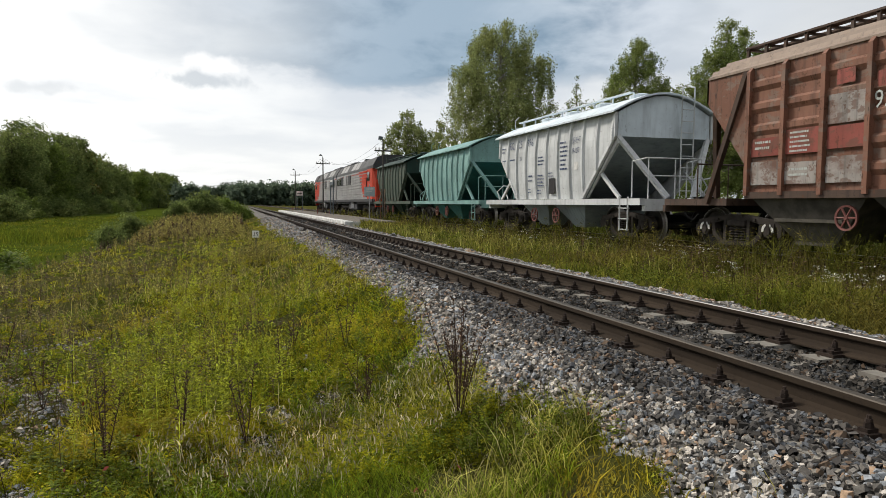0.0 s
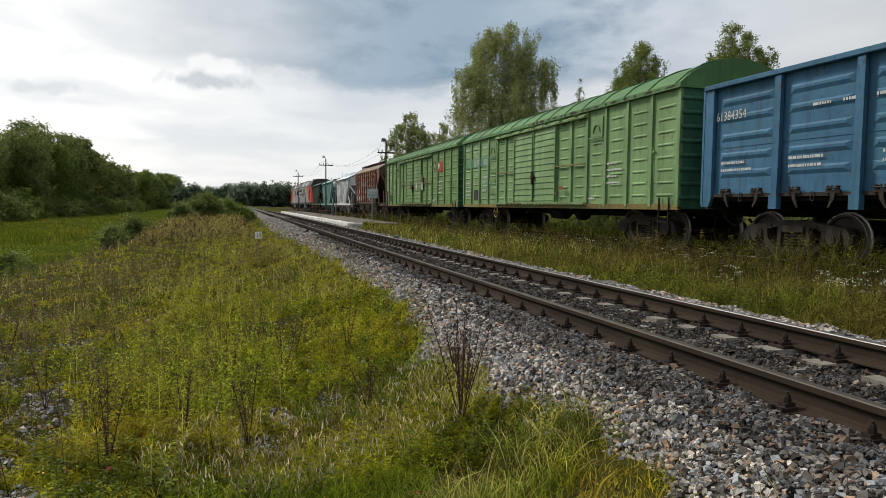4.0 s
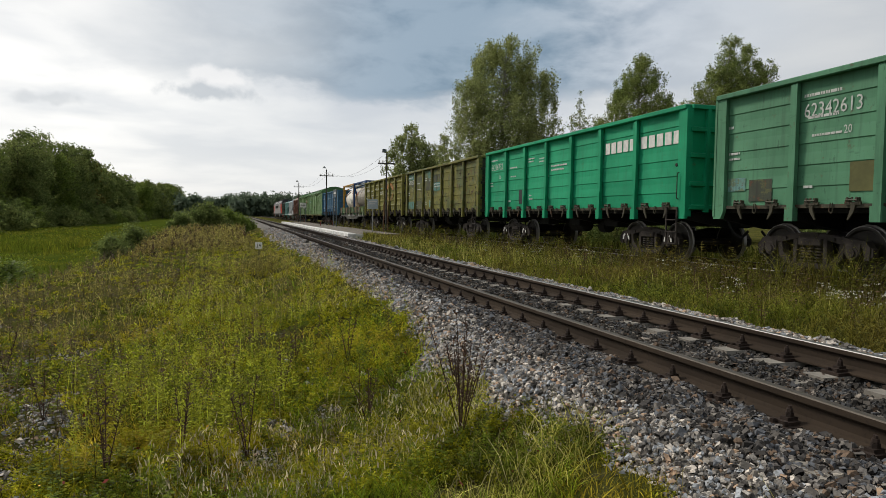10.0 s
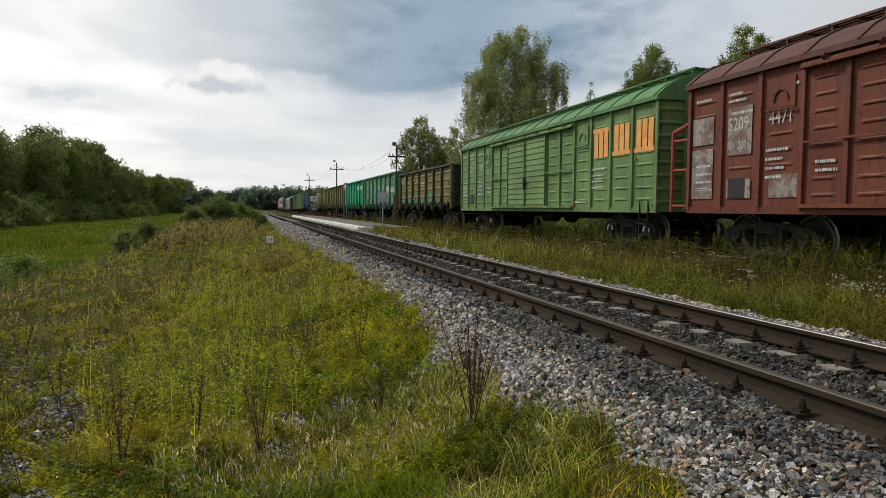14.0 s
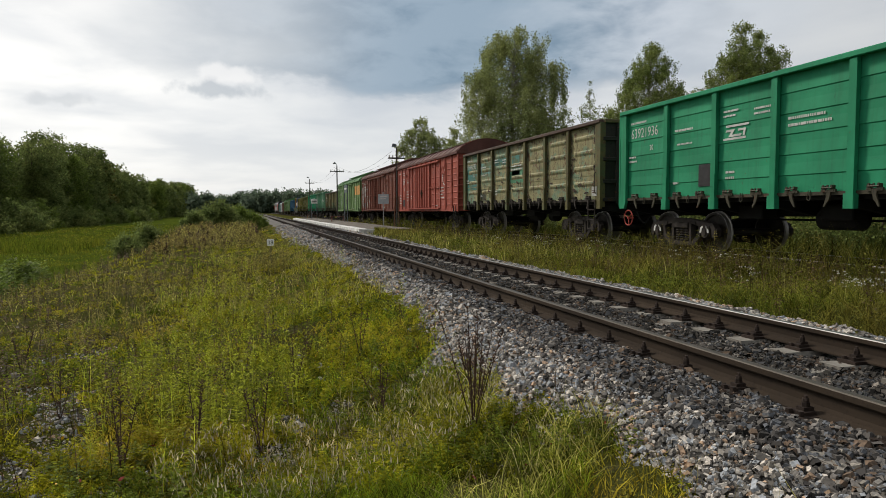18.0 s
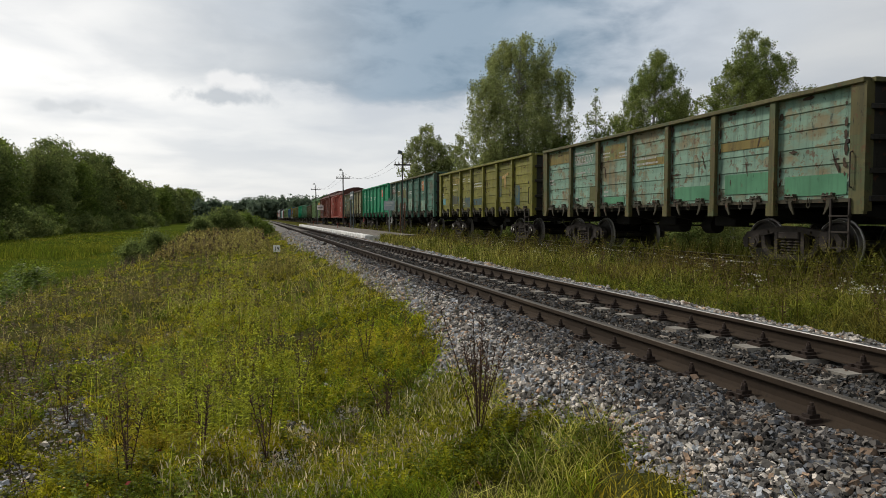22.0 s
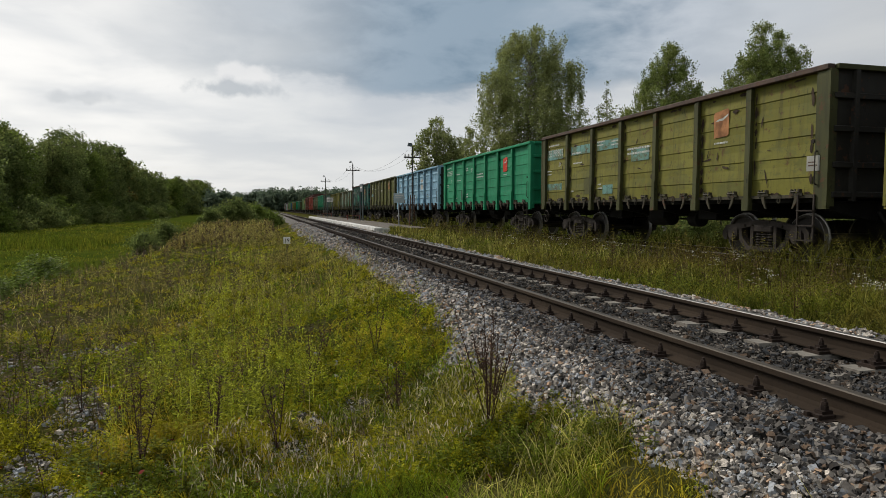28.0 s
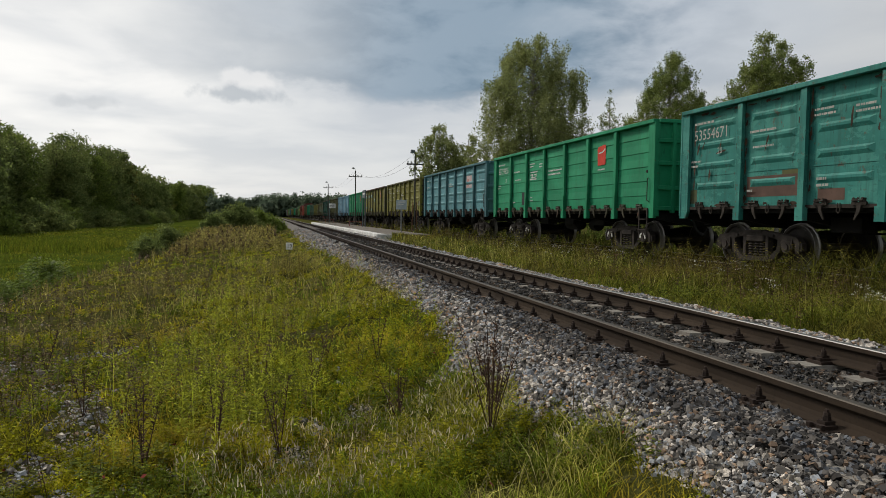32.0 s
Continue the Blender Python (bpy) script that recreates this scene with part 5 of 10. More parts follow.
# ---- flat wagon with two tank containers ----
def tank_container(q_c, frame_mat, tank_mat, label, clad, y0):
    """A cylindrical tank in an open 20-foot frame."""
    c = thing("tank_container", label, "tank container", "tank containers on the flat wagon")
    CARS.append((c, q_c + y0))
    L, zb, zt, w = 6.06, 1.36, 3.98, 1.22
    h = L / 2
    for x in (-w, w):
        for y in (-h + 0.08, h - 0.08):
            part("corner_post", Geo().box(x - 0.075, x + 0.075, y - 0.08, y + 0.08, zb, zt, 0.01), frame_mat, c)
        part("top_beam", Geo().box(x - 0.05, x + 0.05, -h + 0.15, h - 0.15, zt - 0.13, zt - 0.01, 0.008), frame_mat, c)
        part("bottom_beam", Geo().box(x - 0.06, x + 0.06, -h + 0.15, h - 0.15, zb, zb + 0.12), frame_mat, c)
    for y in (-h + 0.08, h - 0.08):
        part("end_beam", Geo().box(-w, w, y - 0.06, y + 0.06, zt - 0.14, zt - 0.01), frame_mat, c)
        part("end_beam", Geo().box(-w, w, y - 0.06, y + 0.06, zb, zb + 0.14), frame_mat, c)
        g = Geo()
        for s in (-1, 1):
            g.rod((s * w, y, zt - 0.2), (s * 0.55, y, zb + 0.1), 0.06, 4)
            g.rod((s * w, y, zt - 0.5), (s * 0.2, y, zt - 0.1), 0.05, 4)
        part("end_brace", g, frame_mat, c)
    zc, r = 2.60, 1.09
    prof = [(-h + 0.22, 0.25), (-h + 0.24, 0.6), (-h + 0.34, 0.9), (-h + 0.52, 1.04), (-h + 0.75, r), (h - 0.75, r), (h - 0.52, 1.04), (h - 0.34, 0.9), (h - 0.24, 0.6), (h - 0.22, 0.25)]
    part("tank", Geo().lathe(prof, "y", 48, (0, 0, zc)), tank_mat, c, "", None, True)
    for y in (-2.2, -0.75, 0.75, 2.2):
        part("band", Geo().lathe([(y - 0.03, r + 0.001), (y - 0.02, r + 0.012), (y + 0.02, r + 0.012), (y + 0.03, r + 0.001)], "y", 48, (0, 0, zc)), tank_mat, c, "", None, True)
    part("saddle", Geo().box(-0.9, 0.9, -h + 0.4, -h + 0.8, zb, zb + 0.42).box(-0.9, 0.9, h - 0.8, h - 0.4, zb, zb + 0.42), frame_mat, c)
    g = Geo().box(-0.62, -0.12, -h + 0.3, h - 0.3, zt - 0.16, zt - 0.10).box(0.12, 0.62, -h + 0.3, h - 0.3, zt - 0.16, zt - 0.10)
    for y in (-1.8, 0, 1.8):
        g.box(-w, w, y - 0.05, y + 0.05, zt - 0.16, zt - 0.12)
    part("top_walkway", g, clad, c)
    part("manhole_box", Geo().box(-0.42, 0.42, -0.5, 1.1, zc + 0.98, zt - 0.18, 0.02), clad, c)
    part("manhole_box", Geo().box(-0.32, 0.32, 1.5, 2.2, zc + 0.98, zt - 0.2, 0.02), clad, c)
    return c


def on_tank(c, y, a0, w, ha, mat, name="sticker"):
    """A plate or label laid on the near side of the tank: y its front edge, a0 its lower angle over the horizon, in degrees."""
    g, r = Geo(), 1.094
    for k in range(4):
        a, b = radians(a0 + ha * k / 4), radians(a0 + ha * (k + 1) / 4)
        g.quad((-r * math.cos(a), y, 2.6 + r * math.sin(a)), (-r * math.cos(a), y - w, 2.6 + r * math.sin(a)), (-r * math.cos(b), y - w, 2.6 + r * math.sin(b)), (-r * math.cos(b), y, 2.6 + r * math.sin(b)))
    return part(name, g, mat, c)


def tank_text(c, s, y, a, h, mat):
    r = 1.10
    ob = part("lettering", text_mesh(s), mat, c, "", (-r * math.cos(radians(a)), y, 2.6 + r * math.sin(radians(a))))
    up = Vector((math.sin(radians(a)), 0, math.cos(radians(a))))
    out = Vector((-math.cos(radians(a)), 0, math.sin(radians(a))))
    ob.rotation_euler = Matrix((Vector((0, -1, 0)), up, out)).transposed().to_euler()
    ob.scale = (h / 0.73 * 0.8, h / 0.73, h / 0.73)
    return ob


def flat_wagon(q, L, frame_mat, boards, label):
    car = thing("flat_wagon", label, "freight wagon", "wagons of the train")
    CARS.append((car, q - L / 2))
    h = L / 2
    for s in (0, math.pi):
        turn, e = (0, 0, s), (1 if s == 0 else -1)
        part("side_beam", Geo().prism([(-h, 0.98), (-h, 1.24), (h, 1.24), (h, 0.98), (h - 3.0, 0.94), (h - 4.2, 0.72), (-h + 4.2, 0.72), (-h + 3.0, 0.94)], "x", -1.44, -1.34), frame_mat, car, "", None, False, turn)
        n = 8
        for i in range(n):
            a, b = h - L * i / n - 0.04, h - L * (i + 1) / n + 0.04
            mat = boards[(i * 5 + (0 if s == 0 else 2)) % len(boards)]
            g = Geo().box(-1.50, -1.455, b, a, 1.30, 1.78)
            g.box(-1.52, -1.50, b, a, 1.70, 1.78)
            g.box(-1.52, -1.50, b, a, 1.30, 1.36)
            for y in (a - 0.03, b + 0.03):
                g.box(-1.515, -1.50, y - 0.03, y + 0.03, 1.36, 1.70)
            part("side_board", g, mat, car, "", None, False, turn)
            for y in (a - 0.12, b + 0.12):
                part("stake", shared("flat_stake", lambda g: g.box(-1.555, -1.52, -0.04, 0.04, 1.22, 1.84).box(-1.60, -1.44, -0.06, 0.06, 1.10, 1.27).box(-1.57, -1.52, -0.055, 0.055, 1.40, 1.50)), boards[2] if i % 2 else frame_mat, car, "", (0, y * e, 0), False, turn)
        part("end_board", Geo().box(-1.45, 1.45, h - 0.04, h, 1.28, 1.72), boards[1], car, "", None, False, turn)
        part("step", shared("gondola_step", g_step), frame_mat, car, "", (0.1 * e, (-h + 0.5) * e, 0), False, turn)
    g = Geo().box(-0.3, 0.3, -h, h, 0.8, 1.2)
    for i in range(9):
        y = -h + 0.2 + (L - 0.4) * i / 8
        g.box(-1.4, 1.4, y - 0.06, y + 0.06, 1.0, 1.2)
    part("underframe", g, IRON, car)
    part("deck", Geo().box(-1.45, 1.45, -h, h, 1.24, 1.36), boards[0], car)
    bogie(car, h - 2.1)
    bogie(car, -h + 2.1)
    couplers(car, h + 0.12)
    brake_gear(car)
    return car


# ---- locomotive ----
def locomotive_section(q, rear, red, grey, dark, label):
    """One half of a twin diesel locomotive. rear: 1 where its cab looks back along the train, else -1."""
    L = 18.8
    car = thing("diesel_locomotive", label, "locomotive", "locomotive sections")
    CARS.append((car, q - L / 2))
    h = L / 2
    d = -rear                          # the way the cab faces, along y
    sec = [(-1.5, 1.35), (1.5, 1.35), (1.5, 3.75), (1.25, 4.25), (0.8, 4.5), (-0.8, 4.5), (-1.25, 4.25), (-1.5, 3.75)]
    cab0 = d * (h - 2.6)

    def block(name, pts, a, b, mat, lab=""):
        return part(name, Geo().prism(pts, "y", min(a, b), max(a, b)), mat, car, lab)
    block("body", [(-1.5, 1.35), (1.5, 1.35), (1.5, 3.62), (-1.5, 3.62)], -d * h, cab0, grey)
    block("roof", [(-1.5, 3.62), (1.5, 3.62), (1.46, 3.85), (1.05, 4.52), (0.6, 4.62), (-0.6, 4.62), (-1.05, 4.52), (-1.46, 3.85)], -d * h, cab0 - d * 0.02, dark)
    for x in (-1, 1):
        for k in range(7):
            y = -d * (h - 1.3) + d * 2.0 * k
            part("roof_panel", Geo().add([(x * (1.475 - 0.03), y - 0.85, 3.88), (x * (1.475 - 0.03), y + 0.85, 3.88), (x * 1.09, y + 0.85, 4.50), (x * 1.09, y - 0.85, 4.50), (x * 1.40, y - 0.85, 3.86), (x * 1.40, y + 0.85, 3.86), (x * 1.04, y + 0.85, 4.46), (x * 1.04, y - 0.85, 4.46)],
                 [(0, 1, 2, 3), (7, 6, 5, 4), (0, 3, 7, 4), (1, 5, 6, 2), (3, 2, 6, 7), (0, 4, 5, 1)]), grey if k % 3 else dark, car)
        part("stripe", Geo().box(x * 1.513 - 0.006, x * 1.513 + 0.006, min(-d * (h - 0.1), cab0), max(-d * (h - 0.1), cab0), 3.42, 3.56), red, car, "red line below the roof")
    block("cab", [(x * 1.005, z) for x, z in sec[:3]] + [(1.28, 4.2), (0.8, 4.42), (-0.8, 4.42), (-1.28, 4.2), (-1.507, 3.75)], cab0, d * (h - 0.5), red, "red cab with dark upper part")
    g = Geo().add([(-1.5, d * (h - 0.5), 1.35), (1.5, d * (h - 0.5), 1.35), (1.5, d * (h - 0.5), 3.7), (0.8, d * (h - 0.5), 4.4), (-0.8, d * (h - 0.5), 4.4), (-1.5, d * (h - 0.5), 3.7),
                   (-1.3, d * h, 1.35), (1.3, d * h, 1.35), (1.3, d * h, 2.75), (-1.3, d * h, 2.75)],
                  [(6, 7, 8, 9), (9, 8, 3, 4), (0, 6, 9, 5), (5, 9, 4), (1, 2, 8, 7), (2, 3, 8), (0, 1, 7, 6)])
    part("cab_front", g, red, car)
    part("windscreen", Geo().add([(-1.2, d * (h - 0.05) + d * 0.01, 2.95), (1.2, d * (h - 0.05) + d * 0.01, 2.95), (0.95, d * (h - 0.36), 3.85), (-0.95, d * (h - 0.36), 3.85)], [(0, 1, 2, 3)]), GLASS_DARK, car)
    block("cab_roof", [(-1.515, 3.66), (1.515, 3.66), (1.5, 3.9), (1.2, 4.45), (0.7, 4.68), (-0.7, 4.68), (-1.2, 4.45), (-1.5, 3.9)], cab0 - d * 0.01, d * (h - 0.12), dark)
    for x in (-1, 1):
        part("stripe", Geo().box(x * 1.513 - 0.004, x * 1.513 + 0.004, min(cab0 - d * 2.0, cab0), max(cab0 - d * 2.0, cab0), 1.95, 3.3), red, car, "red field beside the cab")
        for i in range(9):
            z = 1.55 + 0.24 * i
            y1 = cab0 - d * (1.5 + 0.24 * i)      # the red field ends in a slanting row of teeth
            part("corrugation", Geo().box(x * 1.52 - 0.02, x * 1.52 + 0.02, min(-d * (h - 0.2), y1), max(-d * (h - 0.2), y1), z, z + 0.09), grey, car)
            part("stripe", Geo().box(x * 1.523 - 0.02, x * 1.523 + 0.02, min(y1, cab0), max(y1, cab0), z, z + 0.11), red, car)
        for k in range(4):
            y = -d * (h - 1.4 - k * 2.2)
            part("louvre", Geo().box(x * 1.53 - 0.03, x * 1.53 + 0.03, y - 0.7, y + 0.7, 2.7, 3.5), dark if k % 2 else grey, car)
        part("side_window", Geo().box(x * 1.53 - 0.01, x * 1.53 + 0.01, cab0 + d * 0.7 - 0.4, cab0 + d * 0.7 + 0.4, 2.75, 3.45), GLASS_DARK, car)
        part("fuel_tank", Geo().box(x * 0.9 - 0.55, x * 0.9 + 0.55, -2.0, 2.0, 0.45, 1.25, 0.06), dark, car)
        for y in (-0.75, 0.05):
            part("battery_box", Geo().box(x * 1.49 - 0.03, x * 1.49 + 0.03, y, y + 0.74, 0.62, 1.16, 0.01), grey, car)
        for k in range(4):
            part("side_window", Geo().box(x * 1.575 - 0.01, x * 1.575 + 0.01, -d * (h - 1.0 - k * 0.75) - 0.22, -d * (h - 1.0 - k * 0.75) + 0.22, 2.75, 3.4), GLASS_DARK, car)
        part("handrail", Geo().rod((x * 1.56, cab0, 1.5), (x * 1.56, cab0, 3.0), 0.025), dark, car)
        part("walkway_edge", Geo().box(x * 1.58 - 0.05, x * 1.58 + 0.05, -h, h, 1.16, 1.36), dark, car)
    part("roof_equipment", Geo().box(-0.9, 0.9, -d * (h - 1.0) if d < 0 else -(h - 1.0), (h - 5.5) if d < 0 else (h - 5.5), 4.5, 4.68, 0.04), dark, car)
    for k in range(3):
        part("roof_fan", Geo().lathe([(4.66, 0.75), (4.8, 0.75), (4.82, 0.6)], "z", 18, (0, -d * (h - 2.2 - k * 1.9), 0)), dark, car)
    part("exhaust", Geo().box(-0.25, 0.25, -d * 0.6 - 0.35, -d * 0.6 + 0.35, 4.6, 4.95, 0.03), dark, car)
    part("buffer_beam", Geo().box(-1.4, 1.4, d * (h + 0.05) - 0.15, d * (h + 0.05) + 0.15, 0.75, 1.35), red, car, "red buffer beam")
    part("plough", Geo().prism([(-1.3, 0.2), (1.3, 0.2), (1.2, 0.75), (-1.2, 0.75)], "y", d * h - 0.1, d * h + 0.1), dark, car)
    part("frame", Geo().box(-1.45, 1.45, -h, h, 1.0, 1.36), dark, car)
    for y in (-h + 3.6, h - 3.6):
        b = part("bogie", Geo().box(-1.0, 1.0, y - 2.4, y + 2.4, 0.62, 0.92), IRON, car, "three-axle locomotive bogie")
        for x in (-1.1, 1.1):
            part("side_frame", Geo().box(x - 0.07, x + 0.07, y - 2.5, y + 2.5, 0.55, 0.85, 0.03), FRAME_IRON, b)
            for k in (-1.85, 0, 1.85):
                part("axle_box", Geo().box(x - 0.12, x + 0.12, y + k - 0.22, y + k + 0.22, 0.36, 0.66, 0.03), FRAME_IRON, b)
        for k in (-1.85, 0, 1.85):
            w = part("wheelset", shared("wheelset", g_wheelset, True), TREAD, b, "", (0, y + k, WHEEL_R))
            LOCO_WHEELS.append((w, y + k))
    couplers(car, h + 0.2)
    return car


LOCO_WHEELS = []
GLASS_DARK = plain("dark_window_glass", (0.015, 0.018, 0.022), 0.08, 0, 0.1)

# ---- the train, from the locomotive back ----
TEAL = paint("teal_repaint", (0.10, 0.31, 0.27), 0.7, (0.16, 0.17, 0.06), 0.35, seed=51)
TEAL_PALE = paint("pale_teal_repaint", (0.24, 0.50, 0.45), 0.7, (0.16, 0.17, 0.06), 0.35, seed=52)
GREY_COAT = paint("dark_grey_repaint", (0.085, 0.10, 0.068), 0.7, (0.15, 0.16, 0.06), 0.35, seed=53)
BLUE_COAT = plain("pale_blue_repaint", (0.10, 0.25, 0.28), 0.6, 0, 0.2, 3.0, 0.02)
MINT_COAT = paint("blue_green_repaint", (0.17, 0.42, 0.24), 0.5, seed=66)
RUST_BRIGHT = plain("fresh_rust", (0.17, 0.075, 0.032), 0.85, 0, 0.5, 8.0, 0.3)
OCHRE_WHEEL = plain("yellowed_wheel_paint", (0.30, 0.22, 0.06), 0.7, 0, 0.4, 8.0, 0.2)
PINK_COAT = plain("pale_pink_field", (0.46, 0.36, 0.35), 0.7, 0, 0.2, 3.0, 0.02)
PINK_FADED = plain("faded_pink_emblem", (0.44, 0.22, 0.20), 0.7, 0, 0.3, 4.0, 0.02)
BROWN_COAT = plain("brown_primer", (0.10, 0.06, 0.045), 0.75, 0, 0.25, 3.0, 0.02)
PALE_COAT = plain("pale_filler", (0.34, 0.34, 0.31), 0.7, 0, 0.2, 3.0, 0.02)
RED_FADED = plain("faded_red_field", (0.30, 0.05, 0.035), 0.65, 0, 0.25, 3.0, 0.02)
ORANGE_FADED = plain("faded_orange_paint", (0.34, 0.155, 0.065), 0.75, 0, 0.5, 4.0, 0.02)
OLIVE_DARK = plain("olive_shadow_coat", (0.10, 0.10, 0.035), 0.7, 0, 0.25, 3.0, 0.02)

P_GREEN = paint("bright_green_wagon_paint", (0.004, 0.46, 0.21), 0.08, seed=1)
P_GREEN2 = paint("green_wagon_paint", (0.02, 0.38, 0.175), 0.15, seed=56)
P_PTX = paint("grey_green_wagon_paint", (0.12, 0.35, 0.19), 0.3, seed=2)
P_OLIVE = paint("olive_wagon_paint", (0.278, 0.262, 0.040), 0.6, (0.17, 0.175, 0.045), 0.2, seed=3)
P_OLIVE3 = paint("dark_olive_wagon_paint", (0.185, 0.20, 0.030), 0.7, (0.11, 0.125, 0.035), 0.3, seed=63)
P_POSTD = paint("dull_brown_post_paint", (0.165, 0.145, 0.052), 0.7, (0.10, 0.13, 0.06), 0.25, seed=44)
P_POSTG = paint("dark_olive_post_paint", (0.10, 0.105, 0.035), 0.6, seed=45)
P_OLIVE2 = paint("dull_olive_wagon_paint", (0.25, 0.24, 0.044), 0.75, (0.10, 0.13, 0.05), 0.3, seed=4)
P_OCHRE = paint("ochre_and_green_wagon_paint", (0.31, 0.24, 0.065), 0.7, (0.16, 0.23, 0.10), 0.2, seed=5)
P_PATCHY = paint("patchy_khaki_wagon_paint", (0.44, 0.40, 0.20), 0.9, (0.15, 0.29, 0.20), 0.3, seed=6)
P_GREYGREEN = paint("weathered_grey_green_wagon_paint", (0.092, 0.235, 0.165), 0.6, (0.13, 0.12, 0.075), 0.3, rust=(0.07, 0.045, 0.03), seed=7)
P_PATCHY2 = paint("scabby_pale_green_wagon_paint", (0.275, 0.45, 0.335), 0.75, (0.235, 0.175, 0.085), 0.25, seed=8)
P_TEAL = paint("dark_teal_wagon_paint", (0.014, 0.085, 0.062), 0.7, (0.04, 0.25, 0.20), 0.3, seed=9)
P_LBLUE = paint("light_blue_wagon_paint", (0.36, 0.66, 0.86), 0.35, (0.24, 0.40, 0.50), 0.3, seed=10)
P_BLUE = paint("blue_wagon_paint", (0.07, 0.22, 0.39), 0.5, (0.06, 0.19, 0.29), 0.35, seed=11)
P_BLUE2 = paint("slate_blue_wagon_paint", (0.155, 0.42, 0.465), 0.4, (0.14, 0.31, 0.34), 0.3, seed=12)
# P_BLUE2 darkened for the posts: their shaded side put into the colour
P_BLUE2_SHADE = paint("shaded_slate_blue_post_paint", (0.09, 0.25, 0.28), 0.5, seed=67)
P_TEAL2 = paint("sea_green_wagon_paint", (0.040, 0.30, 0.25), 0.5, (0.08, 0.34, 0.28), 0.3, seed=13)
P_BOX = paint("green_boxcar_paint", (0.225, 0.385, 0.135), 0.45, seed=14)
P_BOXMINT = paint("pale_green_boxcar_paint", (0.29, 0.475, 0.205), 0.4, seed=64)
P_BOXEND = paint("blue_green_boxcar_end", (0.06, 0.22, 0.13), 0.5, seed=65)
P_BOXROOF = paint("green_boxcar_roof", (0.15, 0.33, 0.12), 0.3, seed=15)
P_BOXR = paint("brown_boxcar_paint", (0.25, 0.064, 0.034), 0.8, seed=16)
P_BOXRED = paint("red_boxcar_paint", (0.52, 0.115, 0.075), 0.4, seed=17)
P_REDROOF = paint("red_boxcar_roof", (0.17, 0.065, 0.048), 0.5, seed=18)
P_SEA = paint("faded_green_repaint", (0.07, 0.33, 0.20), 0.7, (0.17, 0.18, 0.06), 0.3, seed=40)
P_WHITE = paint("white_hopper_paint", (0.98, 1.0, 1.0), 0.22, seed=19)
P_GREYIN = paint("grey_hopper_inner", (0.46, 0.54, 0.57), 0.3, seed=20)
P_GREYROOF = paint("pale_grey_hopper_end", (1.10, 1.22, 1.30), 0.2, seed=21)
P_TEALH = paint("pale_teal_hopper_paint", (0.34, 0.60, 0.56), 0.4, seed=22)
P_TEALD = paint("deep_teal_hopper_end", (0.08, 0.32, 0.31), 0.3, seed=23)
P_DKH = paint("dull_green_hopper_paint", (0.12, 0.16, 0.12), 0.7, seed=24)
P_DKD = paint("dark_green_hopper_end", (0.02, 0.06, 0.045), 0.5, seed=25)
P_BROWN = paint("brown_hopper_paint", (0.36, 0.165, 0.105), 0.7, (0.27, 0.20, 0.16), 0.22, seed=26)
P_REDPATCH = paint("faded_red_field_paint", (0.46, 0.12, 0.09), 0.6, (0.20, 0.10, 0.07), 0.3, seed=41)
P_GREYPATCH = paint("smeared_grey_filler", (0.52, 0.47, 0.43), 0.7, (0.20, 0.10, 0.07), 0.45, seed=42)
P_BROWNROOF = paint("dusty_brown_hopper_roof", (0.50, 0.38, 0.30), 0.3, seed=27)
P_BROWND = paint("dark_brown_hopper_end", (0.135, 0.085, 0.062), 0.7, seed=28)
P_LOCORED = paint("locomotive_red", (0.85, 0.085, 0.035), 0.15, seed=29)
P_LOCOGREY = paint("locomotive_grey", (0.58, 0.57, 0.56), 0.3, seed=30)
P_LOCODARK = paint("locomotive_dark_grey", (0.10, 0.10, 0.105), 0.3, seed=31)
P_FLAT = paint("grey_flat_wagon_paint", (0.17, 0.17, 0.145), 0.8, (0.06, 0.07, 0.045), 0.4, seed=32)
P_BOARD1 = paint("rusty_green_board", (0.10, 0.23, 0.12), 0.9, (0.16, 0.055, 0.03), 0.6, seed=33)
P_BOARD2 = paint("olive_green_board", (0.30, 0.33, 0.12), 0.8, (0.10, 0.24, 0.12), 0.5, seed=34)
P_BOARD3 = paint("rust_red_board", (0.30, 0.15, 0.08), 0.8, (0.12, 0.24, 0.13), 0.5, seed=35)
P_FYEL = paint("yellow_container_frame", (0.60, 0.33, 0.02), 0.35, seed=36)
P_FBLUE = paint("blue_container_frame", (0.03, 0.11, 0.30), 0.3, seed=37)
P_TANKW = paint("dirty_white_tank", (1.32, 1.26, 1.12), 0.3, (0.98, 0.93, 0.80), 0.25, rust=(0.3, 0.22, 0.15), seed=38)


def steel_tank(nt, b):
    n1, n2, n3 = noise_of(nt, 0.8, 5), noise_of(nt, 7, 4, stretch=(1, 1, 0.15)), noise_of(nt, 3.0, 6, 0.7)
    x = mixc(nt, step(nt, n1, 0.35, 0.65), (0.24, 0.21, 0.165), (0.38, 0.35, 0.30))
    x = mixc(nt, step(nt, n2, 0.5, 0.75), x, (0.20, 0.15, 0.10))
    x = mixc(nt, step(nt, n3, 0.6, 0.72), x, (0.13, 0.095, 0.07))
    col(nt, b, x)
    r = nt.nodes.new("ShaderNodeMapRange")
    nt.links.new(n3, r.inputs[0])
    r.inputs[3].default_value, r.inputs[4].default_value = 0.36, 0.7
    nt.links.new(r.outputs[0], b.inputs["Roughness"])
    bump(nt, b, n1, 0.15, 0.03)


P_TANKS = material("stained_steel_tank", steel_tank, 0.35, 0.75)

